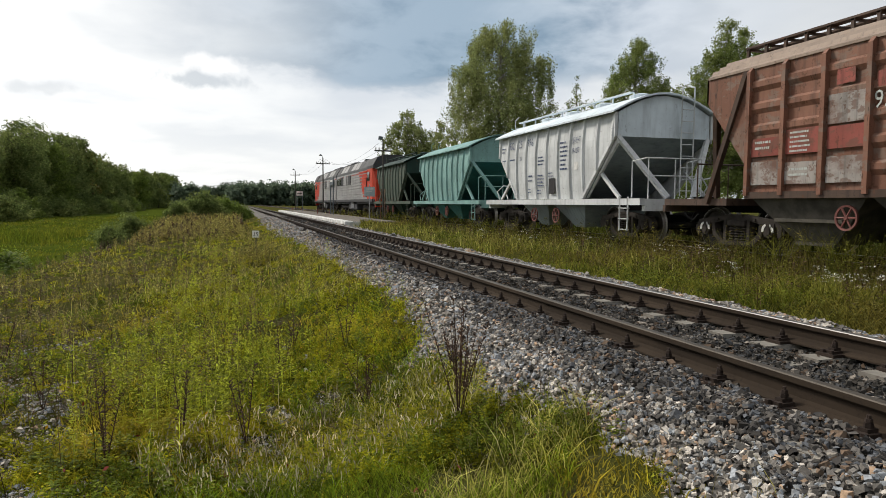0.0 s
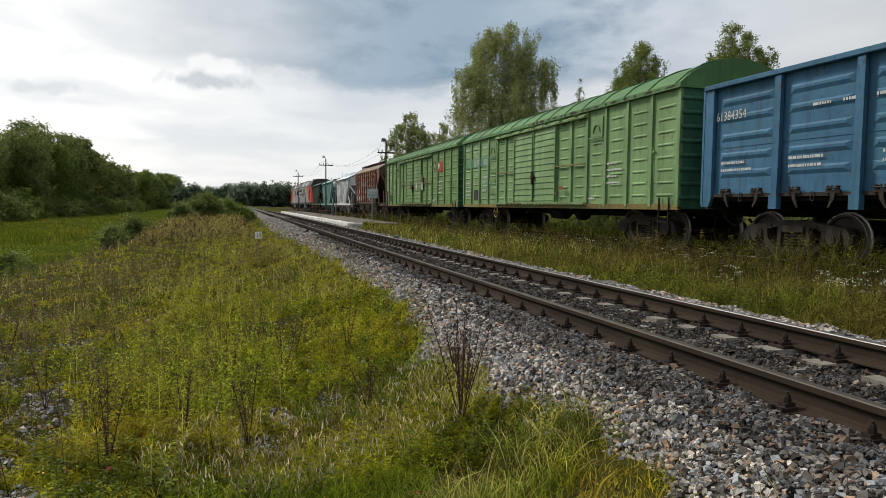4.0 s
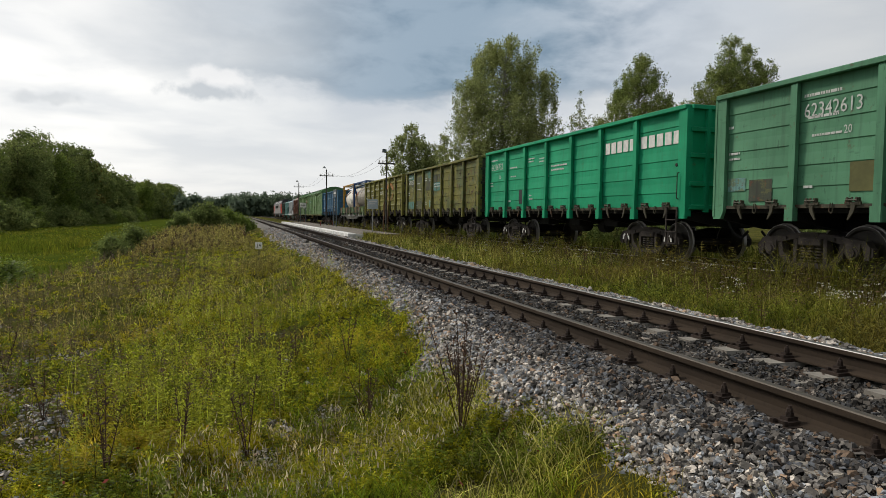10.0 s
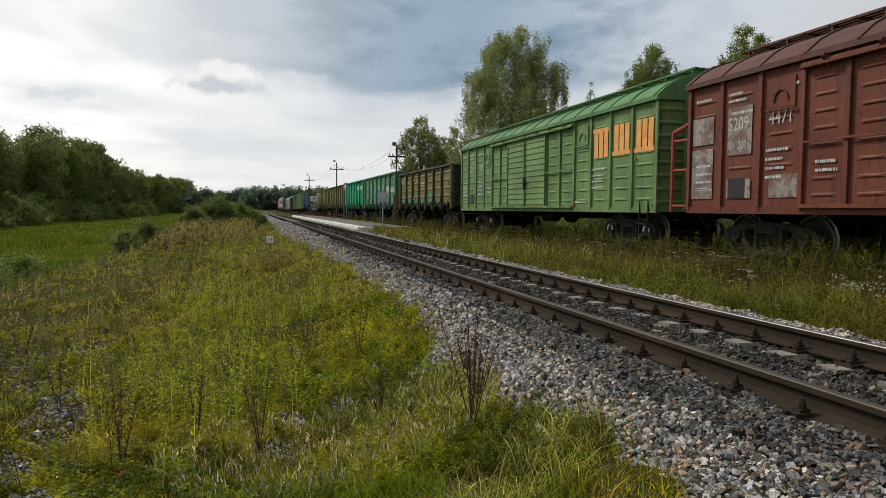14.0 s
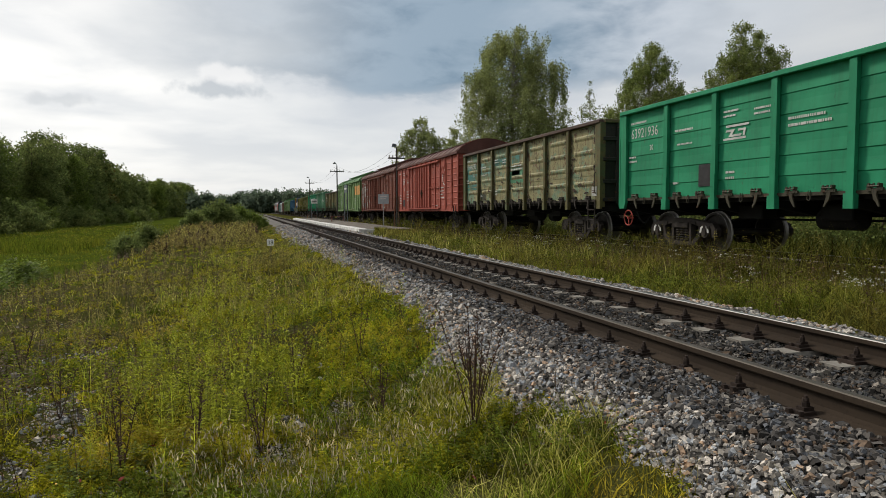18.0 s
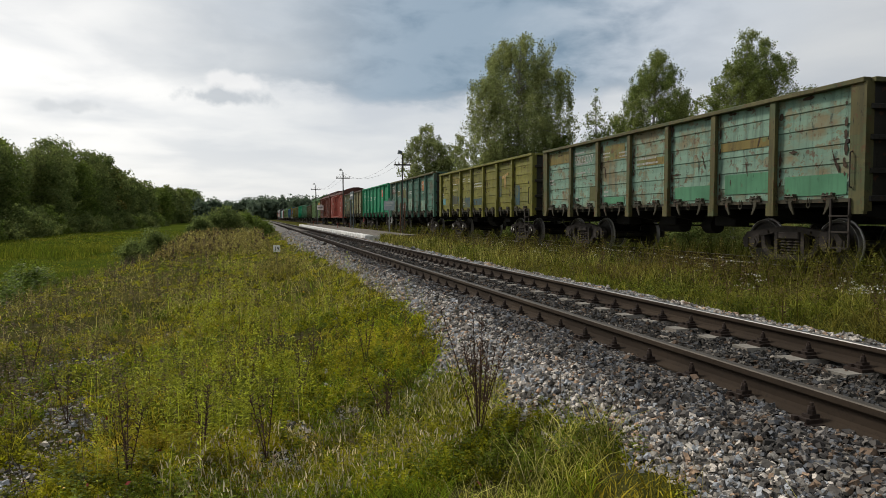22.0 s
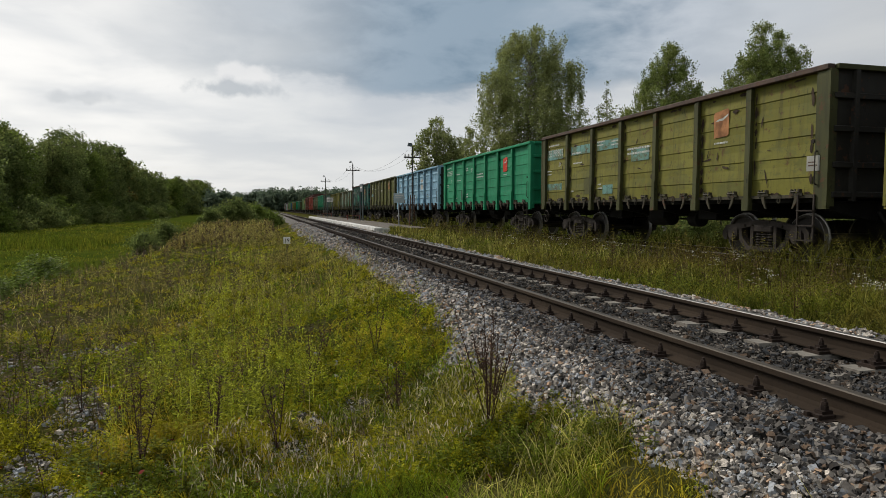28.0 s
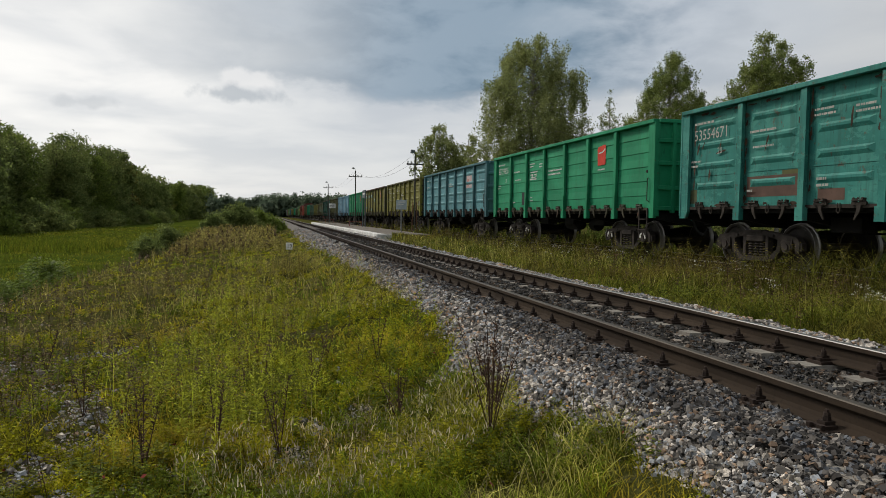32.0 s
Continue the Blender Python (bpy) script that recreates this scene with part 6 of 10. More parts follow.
locomotive_section(48.6 + 18.8 + 0.5 + 18.8, -1, P_LOCORED, P_LOCOGREY, P_LOCODARK, "grey and red diesel locomotive heading the train")
locomotive_section(48.6 + 18.8, 1, P_LOCORED, P_LOCOGREY, P_LOCODARK, "grey diesel locomotive section with red cab")

HX = -1.577
cement_hopper(42.8, P_DKH, P_DKD, "dull green ribbed cement hopper wagon", P_DKD)
c = cement_hopper(31.29, P_TEALH, P_TEALD, "pale teal ribbed cement hopper wagon", P_TEALH, False)
c = cement_hopper(19.77, P_WHITE, P_GREYIN, "clean white cement hopper wagon with grey ends", P_GREYROOF)
for w_, y in (("932", 3.08), ("25", 2.22), ("996", 1.50)):
    lettering(c, w_, y, 3.0, 0.27, HX, LETTER_DARK, 0.85)
lettering(c, "20", 2.15, 2.55, 0.16, HX, LETTER_DARK)
lettering(c, "ЦЕМЕНТ", -1.70, 2.85, 0.17, HX, LETTER_DARK, 0.55)
lettering(c, "19-1217", -1.70, 2.55, 0.17, HX, LETTER_DARK, 0.6)
for i, (y, z, w, h, r) in enumerate(((3.78, 3.05, 0.4, 0.25, 2), (3.78, 2.6, 0.5, 0.12, 1), (3.0, 2.6, 0.5, 0.12, 1), (0.65, 2.55, 0.5, 0.35, 3), (-0.95, 2.9, 0.5, 0.95, 7), (0.65, 1.95, 0.5, 0.45, 4), (1.4, 1.95, 0.4, 0.3, 2), (-0.15, 2.0, 0.4, 0.2, 2), (1.4, 1.5, 0.3, 0.2, 2), (0.65, 1.45, 0.3, 0.2, 2))):
    bars(c, y, z, w, h, HX, r, LETTER_DARK, i + 3)
field(c, -0.2, -0.62, 1.35, 1.85, HX + 0.002, BLACK_PLATE, "stencil_plate")
field(c, -1.85, -2.08, 2.05, 2.28, HX + 0.002, WHITE_MARK, "plate")

c = grain_hopper(6.87, P_BROWN, P_BROWNROOF, P_BROWND, "rusty brown grain hopper wagon with repainted patches")
lettering(c, "95214375", 1.25, 2.56, 0.30, -1.585, LETTER, 0.86)
lettering(c, "ЗЕРНО", -2.35, 3.0, 0.16, -1.585, ORANGE)
lettering(c, "95214375", -2.2, 1.30, 0.15, -1.585)
lettering(c, "20", 0.75, 2.15, 0.15, -1.585)
for y0, y1, z0, z1, m_ in ((3.85, 3.1, 1.95, 2.3, P_REDPATCH), (3.0, 2.25, 1.95, 2.4, P_REDPATCH), (2.1, 1.4, 1.98, 2.36, P_REDPATCH), (2.1, 1.4, 2.4, 2.9, P_GREYPATCH), (1.95, 1.6, 3.05, 3.3, P_REDPATCH), (1.2, 0.5, 2.9, 3.15, P_REDPATCH), (0.3, -0.3, 2.9, 3.15, P_REDPATCH), (3.85, 3.1, 1.4, 1.85, P_GREYPATCH), (3.0, 2.3, 1.4, 1.8, P_GREYPATCH), (2.1, 1.4, 1.4, 1.85, P_GREYPATCH), (-1.3, -1.95, 1.4, 1.75, P_GREYPATCH)):
    field(c, y0, y1, z0, z1, -1.5815, m_)
for i, (y, z, w, h, r) in enumerate(((3.75, 2.2, 0.5, 0.22, 2), (2.9, 2.32, 0.5, 0.42, 5), (0.2, 2.2, 0.5, 0.3, 3), (2.9, 1.65, 0.5, 0.2, 2), (-1.35, 1.55, 0.55, 0.2, 2), (0.9, 1.6, 0.5, 0.2, 2), (-1.35, 2.25, 0.5, 0.3, 3))):
    bars(c, y, z, w, h, -1.5855, r, LETTER, i + 20)

BT = -1.5715


def boxcar_letters(c, L, top, seed):
    bars(c, L / 2 - 0.25, 3.45, 0.5, 0.16, BT, 1, LETTER, seed)
    lettering(c, top[0], L / 2 - 1.3, 2.72, 0.28, BT)
    lettering(c, top[1], L / 2 - 2.45, 2.72, 0.28, BT)
    lettering(c, top[2], L / 2 - 1.6, 2.33, 0.17, BT)
    field(c, L / 2 - 1.35, L / 2 - 1.85, 1.3, 1.72, BT + 0.001, BLACK_PLATE, "stencil_plate")
    for i, (y, z, w, h, r) in enumerate(((1.3, 3.45, 0.6, 0.28, 2), (2.5, 3.4, 0.7, 0.2, 1), (0.3, 2.0, 0.6, 0.7, 4), (2.4, 2.2, 0.6, 0.7, 4), (3.6, 1.9, 0.5, 0.3, 2), (1.4, 3.05, 0.8, 0.14, 1), (0.3, 1.5, 0.5, 0.14, 1))):
        bars(c, L / 2 - y, z, w, h, BT, r, LETTER, seed * 9 + i)
    bars(c, -L / 2 + 3.3, 2.2, 0.9, 0.7, BT, 4, LETTER, seed * 5)
    bars(c, -L / 2 + 4.4, 1.25, 0.8, 0.13, BT, 1, LETTER, seed * 5 + 1)


def ragged_patch(g, r, x, cy, cz, w, h, n=13):
    g.add([(x, cy + w / 2 * math.cos(6.283 * i / n) * r.uniform(0.55, 1), cz + h / 2 * math.sin(6.283 * i / n) * r.uniform(0.5, 1)) for i in range(n)], [tuple(range(n))])


def flaked_eave(c, seed):
    """Flaked paint along the eave over the doors."""
    r, g, y = random.Random(seed), Geo(), 0.6
    while y > -7.2:
        w = r.uniform(0.12, 0.5)
        ragged_patch(g, r, -1.6625, y - w / 2, 3.845, w, r.uniform(0.05, 0.15), 9)
        y -= w + r.uniform(0.02, 0.3)
    tagged(part("flaked_paint", g, SCRAPED, c), "dark mossy patches of flaked paint on the eave", kind="stuff")


def door_rust(c, seed, patches):
    """Rusty bolts and clips along the door rails, a rusty lock, and rust on the doors."""
    r, g = random.Random(seed), Geo()
    for i in range(80):
        y, low = r.uniform(-3.9, 2.6), i % 3
        x, z = (-1.68, 1.135) if low else (-1.70, 3.66)
        g.box(x - 0.006, x + 0.01, y - r.uniform(0.012, 0.04), y + 0.02, z - 0.022, z + 0.022)
    tagged(part("fixings", g, RUST_BRIGHT, c), "rusty bolts and clips along the doors", kind="stuff")
    for p in patches:
        g = Geo()
        ragged_patch(g, r, -1.676, *p)
        part("rust_patch", g, RUST_BRIGHT, c, "rust spreading on the door")


c = covered_wagon(-0.8, 15.8, P_BOX, P_BOXROOF, "light green covered wagon with double sliding doors", base=P_OCHRE, end=P_BOXEND)
boxcar_letters(c, 15.8, ("2882", "572", "20"), 31)
field(c, -4.4, -5.4, 2.75, 3.25, BT, RED_FADED, "emblem_field")
symbol(c, [(0, 0.5), (0.2, 0.9), (0.55, 1.0), (0.8, 0.75), (1.0, 0.9), (0.95, 0.55), (0.6, 0.3), (0.2, 0.2)], -4.5, 2.8, 0.4, BT - 0.003, LETTER)
for y, z in ((1.0, 2.0), (-1.5, 2.3), (-1.55, 1.9), (-0.4, 1.9)):
    field(c, y, y - 0.35, z, z + 0.4, -1.632, BROWN_COAT if z > 1.95 else PALE_COAT)
door_rust(c, 93, ())
c = covered_wagon(-17.4, 15.3, P_BOXMINT, P_BOXROOF, "light green covered wagon with rusty door edges", base=P_OCHRE, end=P_BOXEND)
boxcar_letters(c, 15.3, ("5247", "0101", "27"), 32)
field(c, 7.4, 4.5, 2.66, 3.04, BT + 0.001, MINT_COAT)
field(c, 5.15, 4.55, 1.75, 2.3, BT + 0.001, MINT_COAT)
for y0, y1, z0, z1 in ((4.6, 3.9, 1.9, 2.1), (4.4, 3.75, 1.5, 1.75), (4.35, 3.8, 2.35, 2.5)):
    field(c, y0, y1, z0, z1, BT + 0.001, P_BOX)
lettering(c, "САС", 5.0, 3.42, 0.17, BT)
flaked_eave(c, 91)
door_rust(c, 92, ((-2.0, 1.62, 0.4, 0.22), (-1.6, 1.45, 0.2, 0.16)))
part("brake_wheel", shared("brake_wheel", g_brake_wheel), OCHRE_WHEEL, c, "yellowed spoked hand wheel of the brake", (-1.56, 3.75, 0.80))

c = open_wagon(-33.5, P_BLUE, "worn blue open wagon with white stencilling", "rib", post=P_BLUE, end=P_BLUE)
for i in range(9):
    bars(c, 3.6 - 0.62 * i, 2.75, 0.42, 0.36, TX, 1, LETTER, 50 + i)
lettering(c, "61384354", 6.1, 2.75, 0.2, TX)
field(c, -2.75, -4.25, 1.4, 3.3, -1.457, PALE_COAT)
for i, y in enumerate((5.9, 4.1, 2.2, 0.6, -1.2)):
    bars(c, y, 1.9, 0.9, 0.3, TX, 2, LETTER, 60 + i)

flat_wagon(-47.7, 13.4, P_FLAT, [P_BOARD1, P_BOARD3, P_BOARD2], "flat wagon with rusty green drop sides")
fw = CARS[-1][0]
for i, (y, w, r) in enumerate(((5.9, 0.5, 1), (4.3, 0.9, 1), (2.2, 0.9, 2), (0.6, 0.5, 1), (-0.6, 1.4, 2), (-2.6, 0.8, 1), (-4.6, 1.2, 1))):
    bars(fw, y, 1.08, w, 0.15, -1.4425, r, LETTER, 140 + i)
lettering(fw, "54419864", 3.3, 1.05, 0.13, -1.4425)
for y, w in ((1.5, 0.5), (-3.4, 0.6), (-5.4, 0.45)):
    field(fw, y, y - w, 1.0, 1.2, -1.4415, PALE_COAT)
t1 = tank_container(-47.7 - 6.7, P_FYEL, P_TANKW, "dirty white tank container in a yellow frame", P_GREYIN, 3.15)
t2 = tank_container(-47.7 - 6.7, P_FBLUE, P_TANKS, "stained steel tank container in a blue frame", P_GREYIN, -3.12)
for c, k in ((t1, 0), (t2, 1)):
    on_tank(c, -0.35 if not k else 2.55, 24 if not k else 12, 0.48, 20, ORANGE)
    tank_text(c, "X886", (-0.38 if not k else 2.50), 36 if not k else 24, 0.13, LETTER_DARK)
    tank_text(c, "1831", (-0.38 if not k else 2.50), 27 if not k else 15, 0.13, LETTER_DARK)
    tank_text(c, "ОЛЕУМ", -0.7 if not k else -0.2, 50, 0.2, BLACK_PLATE)
    for j, (y, a0, w, ha, m_) in enumerate(((-0.9, 30, 0.26, 12, BLACK_PLATE), (-1.35, 28, 0.4, 3, LETTER_DARK), (-1.35, 23, 0.45, 3, LETTER_DARK), (-1.35, 18, 0.3, 3, LETTER_DARK)) if not k else ((1.85, 26, 0.24, 10, BLACK_PLATE), (1.35, 22, 0.42, 16, PALE_COAT), (0.75, 21, 0.40, 18, BROWN_COAT), (0.68, 24, 0.26, 12, PALE_COAT), (0.05, 24, 0.5, 14, PALE_COAT), (-2.0, 24, 0.6, 3, LETTER_DARK), (-2.0, 18, 0.5, 3, LETTER_DARK), (-2.0, 12, 0.7, 3, BROWN_COAT), (-2.0, 6, 0.6, 3, BROWN_COAT))):
        on_tank(c, y, a0, w, ha, m_)
on_tank(t1, -2.0, -4, 0.8, 16, YELLOW)
on_tank(t1, -0.3, -22, 1.2, 20, PALE_COAT, "plate")
on_tank(t2, -1.3, 34, 0.3, 12, YELLOW)
on_tank(t2, -2.3, 20, 0.25, 8, YELLOW)
tank_text(t2, "22T6", -1.9, 30, 0.11, LETTER_DARK)
part("hose", Geo().path([(-0.95, 2.9, 2.9), (-1.08, 2.3, 2.95), (-1.07, 1.6, 3.0), (-1.0, 1.2, 3.12), (-0.9, 0.75, 3.28)], 0.035, 6), BROWN_COAT, t1, "brown hose")


def makers_mark(c, y, z):
    """A slanting frame with a zigzag in it."""
    for o in ([(0.0, 0.0), (0.75, 0.0), (0.76, 0.05), (0.01, 0.05)], [(0.09, 0.3), (0.85, 0.3), (0.86, 0.35), (0.10, 0.35)], [(0.1, 0.24), (0.4, 0.24), (0.3, 0.12), (0.62, 0.12), (0.60, 0.07), (0.17, 0.07), (0.28, 0.19), (0.08, 0.19)], [(0.5, 0.24), (0.76, 0.24), (0.72, 0.07), (0.66, 0.07), (0.68, 0.19), (0.49, 0.19)]):
        symbol(c, o, y, z, 0.9, TX, LETTER)


def gondola_letters(c, number, seed, num_mat=None, tidy=True, y=6.0, plate=OLIVE_DARK):
    lettering(c, number, y, 2.78, 0.26, TX, num_mat or LETTER, 0.85)
    lettering(c, "20", y - 0.85, 2.44, 0.15, TX, num_mat or LETTER)
    bars(c, y, 3.12, 0.9, 0.14, TX, 1, num_mat or LETTER, seed)
    for i, (yy, z, w, h, r) in enumerate(((6.1, 2.3, 0.4, 0.22, 2), (4.1, 2.75, 0.8, 0.12, 1), (4.0, 2.45, 0.7, 0.1, 1), (2.4, 2.95, 0.5, 0.2, 2), (1.5, 2.9, 0.5, 0.2, 2), (2.3, 1.75, 0.3, 0.24, 2), (0.6, 2.6, 1.2, 0.26, 2), (4.15, 1.6, 0.25, 0.12, 1))):
        bars(c, yy, z, w, h, TX, r, LETTER if tidy else num_mat or LETTER, seed * 11 + i)
    field(c, 3.2, 2.72, 1.52, 1.98, -1.4571, plate)


c = open_wagon(-61.7, P_OLIVE, "olive open wagon with two faded orange arrows in a ring", "rib", True, scraped=26)
gondola_letters(c, "57609935", 71)
SLATE_COAT = paint("slate_blue_repaint", (0.06, 0.13, 0.15), 0.7, (0.17, 0.17, 0.05), 0.4, seed=54)
OCHRE_EMBLEM = paint("faded_ochre_emblem_paint", (0.72, 0.46, 0.17), 0.6, (0.20, 0.19, 0.05), 0.3, seed=55)
ARROWS = paint("faded_orange_emblem_paint", (0.62, 0.275, 0.075), 0.75, (0.19, 0.17, 0.045), 0.35, seed=61)
for s in (1, -1):
    # half a ring that ends in an arrow's head
    g, ang = Geo(), [radians(a) for a in range(170, 29, -10)]
    pts = [(TX, -2.52 - s * r_ * math.cos(a), 2.65 + s * q_ * math.sin(a)) for a in ang for r_, q_ in ((1.17, 0.63), (0.83, 0.40))]
    g.add(pts, [(2 * k, 2 * k + 1, 2 * k + 3, 2 * k + 2) for k in range(len(ang) - 1)])
    g.add([(TX, -2.52 - s * a, 2.65 + s * b) for a, b in ((1.17, 0.39), (0.60, 0.12), (1.26, 0.10))], [(0, 1, 2)])
    part("emblem", g, ARROWS, c, "faded orange arrow")
field(c, 0.45, 0.05, 2.70, 2.92, -1.457, BLUE_COAT)
field(c, 1.18, 1.0, 1.55, 1.75, -1.457, BLUE_COAT)
field(c, 3.9, 2.8, 1.45, 1.62, -1.457, OLIVE_DARK)
field(c, -3.0, -4.1, 1.5, 1.72, -1.457, OLIVE_DARK)
c = open_wagon(-75.5, P_OLIVE2, "olive open wagon with teal and grey repaints", "line", scraped=44)
gondola_letters(c, "60910353", 72)
for y0, y1, z0, z1, m_ in ((6.1, 4.5, 3.02, 3.36, TEAL), (6.1, 4.5, 2.66, 2.99, GREY_COAT), (6.1, 4.5, 1.45, 1.85, TEAL), (4.9, 4.5, 2.3, 2.6, GREY_COAT), (4.2, 2.75, 2.74, 3.12, GREY_COAT), (4.2, 2.75, 1.42, 1.86, GREY_COAT), (2.45, 1.0, 2.98, 3.36, TEAL), (2.3, 1.3, 2.36, 2.96, GREY_COAT), (1.5, 1.05, 1.5, 1.85, TEAL_PALE), (0.7, 0.0, 2.72, 3.05, GREY_COAT), (-0.15, -0.6, 2.8, 3.08, GREY_COAT), (0.7, -0.75, 2.30, 2.70, TEAL)):
    field(c, y0, y1, z0, z1, -1.4572, m_)
c = open_wagon(-89.2, P_GREEN, "bright green open wagon with white stencilling", "line", True, end=P_GREEN)
gondola_letters(c, "64216732", 73, plate=BLACK_PLATE)
for i in range(5):
    field(c, -2.78 - 0.30 * i, -3.01 - 0.30 * i, 2.70, 2.98, TX, WHITE_MARK, "lettering")
    field(c, -4.50 - 0.33 * i, -4.75 - 0.33 * i, 2.70, 2.98, TX, WHITE_MARK, "lettering")
c = open_wagon(-103.0, P_PTX, "grey-green open wagon with large white stencilling", "line", end=P_PTX)
gondola_letters(c, "62342613", 74, y=4.2)
bars(c, 6.3, 2.8, 0.35, 0.25, TX, 1, LETTER, 5)
for y0, y1, z0, z1, m_ in ((2.2, 1.5, 2.2, 2.5, BLUE_COAT), (1.9, 1.0, 2.5, 2.8, BLUE_COAT), (6.1, 5.6, 1.6, 1.85, TEAL_PALE), (5.5, 4.9, 1.4, 1.8, GREY_COAT)):
    field(c, y0, y1, z0, z1, -1.4572, m_)
symbol(c, [(0, 0.1), (0.35, 0.0), (0.3, 0.15), (0.7, 0.5), (0.75, 0.35), (1.0, 0.75), (0.6, 0.85), (0.68, 0.7), (0.28, 0.32), (0.2, 0.5)], -1.36, 2.30, 0.62, TX, LETTER)
for i in range(3):
    field(c, -2.95 - 0.36 * i, -3.23 - 0.36 * i, 2.18, 2.62, TX, LETTER, "lettering")
for i in range(8):
    field(c, -4.46 - 0.148 * i, -4.57 - 0.148 * i, 2.18, 2.48, TX, LETTER, "lettering")
c = open_wagon(-117.2, P_OCHRE, "rusty ochre open wagon with green repaints", "slant", rail=P_BROWND, half=6.05, top=3.35, post=P_POSTG, scraped=34)
gondola_letters(c, "52983392", 75)
for y0, y1, z0, z1, m_ in ((6.1, 5.0, 2.2, 2.42, TEAL), (6.1, 4.6, 1.4, 1.62, P_SEA), (4.2, 2.8, 1.4, 1.66, P_SEA), (2.4, 1.1, 1.36, 2.3, P_SEA), (0.7, -0.7, 1.36, 1.7, P_SEA), (-1.1, -2.5, 1.36, 2.1, P_SEA), (-2.9, -4.2, 1.36, 1.62, P_SEA)):
    field(c, y0, y1, z0, z1, -1.4572, m_)

c = covered_wagon(-131.0, 15.9, P_BOX, P_BOXROOF, "green covered wagon with roof walkway and orange lettering", True, True)
boxcar_letters(c, 15.9, ("2809", "1957", "20"), 33)
PALE_ORANGE = plain("pale_orange_lettering", (0.72, 0.34, 0.10), 0.7, 0, 0.15, 4.0, 0.02)
for y, shape in ((-4.68, 0), (-5.78, 1), (-6.88, 2)):
    for k in range(3):
        field(c, y - 0.10 - 0.27 * k, y - 0.32 - 0.27 * k, 2.55, 3.4, BT, PALE_ORANGE, "lettering")
    field(c, y, y - 0.92, 3.28 if shape == 0 else 2.55, 3.4 if shape == 0 else 2.67, BT - 0.002, PALE_ORANGE, "lettering")
field(c, 5.2, 4.75, 1.5, 2.3, BT + 0.001, TEAL)
door_rust(c, 94, ())
c = covered_wagon(-148.1, 14.4, P_BOXR, P_REDROOF, "rusty brown covered wagon with grey patches", False, True, stiff=True)
boxcar_letters(c, 14.4, ("5209", "4471", "20"), 34)
for y0, y1, z0, z1 in ((7.05, 6.35, 2.5, 3.1), (7.05, 6.35, 1.3, 2.4), (5.9, 5.2, 2.2, 3.2), (5.9, 5.2, 1.3, 1.7), (4.7, 4.0, 1.3, 1.75)):
    field(c, y0, y1, z0, z1, -1.5675, P_GREYPATCH)
g = Geo()
for z in (1.15, 2.0, 2.7):
    g.rod((-1.45, 7.2, z), (-1.45, 7.95, z), 0.03, 6)
g.path([(-1.45, 7.95, 1.0), (-1.45, 7.95, 2.9), (-1.45, 7.2, 3.1)], 0.05, 6)
part("brake_platform_rail", g, P_BOXRED, c)
c = covered_wagon(-163.6, 13.5, P_BOXRED, P_REDROOF, "faded red covered wagon with arched roof", False, stiff=True)
boxcar_letters(c, 13.5, ("5209", "5462", "20"), 35)
symbol(c, [(math.cos(radians(a)) * r_, math.sin(radians(a)) * r_) for r_, rng in ((1.0, range(60, 301, 20)), (0.85, range(300, 59, -20))) for a in rng], -4.4, 2.75, 0.42, BT, LETTER)

c = open_wagon(-177.9, P_PATCHY, "scabby khaki and teal open wagon", "slant", top=3.64, rail=P_BROWND, post=P_POSTD, scraped=40)
gondola_letters(c, "55466296", 76)
sign_plate(c, -5.95, 1.42)
for y0, y1, z0, z1, m_ in ((6.1, 4.6, 1.9, 2.95, TEAL), (4.2, 2.8, 2.5, 2.95, TEAL_PALE), (2.4, 1.0, 2.75, 3.0, TEAL), (0.6, -0.2, 2.3, 3.0, TEAL), (0.8, -0.7, 2.0, 2.45, P_PTX), (4.2, 3.5, 1.4, 1.9, GREY_COAT)):
    field(c, y0, y1, z0, z1, -1.4572, m_)
c = open_wagon(-191.8, P_GREEN2, "bright green open wagon with a red emblem", "line", True, end=P_GREEN2, wheel=RED_FADED)
gondola_letters(c, "63921936", 77, plate=BLACK_PLATE)
RZD = [(0.05, 0.0), (0.9, 0.03), (0.98, 0.1), (1.0, 1.12), (0.92, 1.2), (0.1, 1.1), (0.0, 1.0)]
SWOOSH = [(0.1, 0.72), (0.35, 0.80), (0.6, 0.82), (0.95, 0.98), (0.95, 0.90), (0.62, 0.72), (0.35, 0.71)]
symbol(c, RZD, -3.12, 2.55, 0.52, TX, RED_SIGN)
symbol(c, SWOOSH, -3.12, 2.55, 0.52, TX - 0.003, LETTER)
bars(c, -3.15, 2.55 - 0.13, 0.5, 0.1, TX, 1, LETTER, 9)
makers_mark(c, 2.4, 2.4)
c = open_wagon(-205.5, P_GREYGREEN, "weathered grey-green open wagon with rust stains", "line", True, top=3.62, rail=P_POSTD, wheel=WHITE_MARK, scraped=34)
gondola_letters(c, "55922934", 78)
symbol(c, RZD, -3.12, 2.55, 0.52, TX, ORANGE_FADED)
symbol(c, SWOOSH, -3.12, 2.55, 0.52, TX - 0.003, LETTER)
bars(c, -3.15, 2.55 - 0.13, 0.5, 0.1, TX, 1, LETTER, 9)
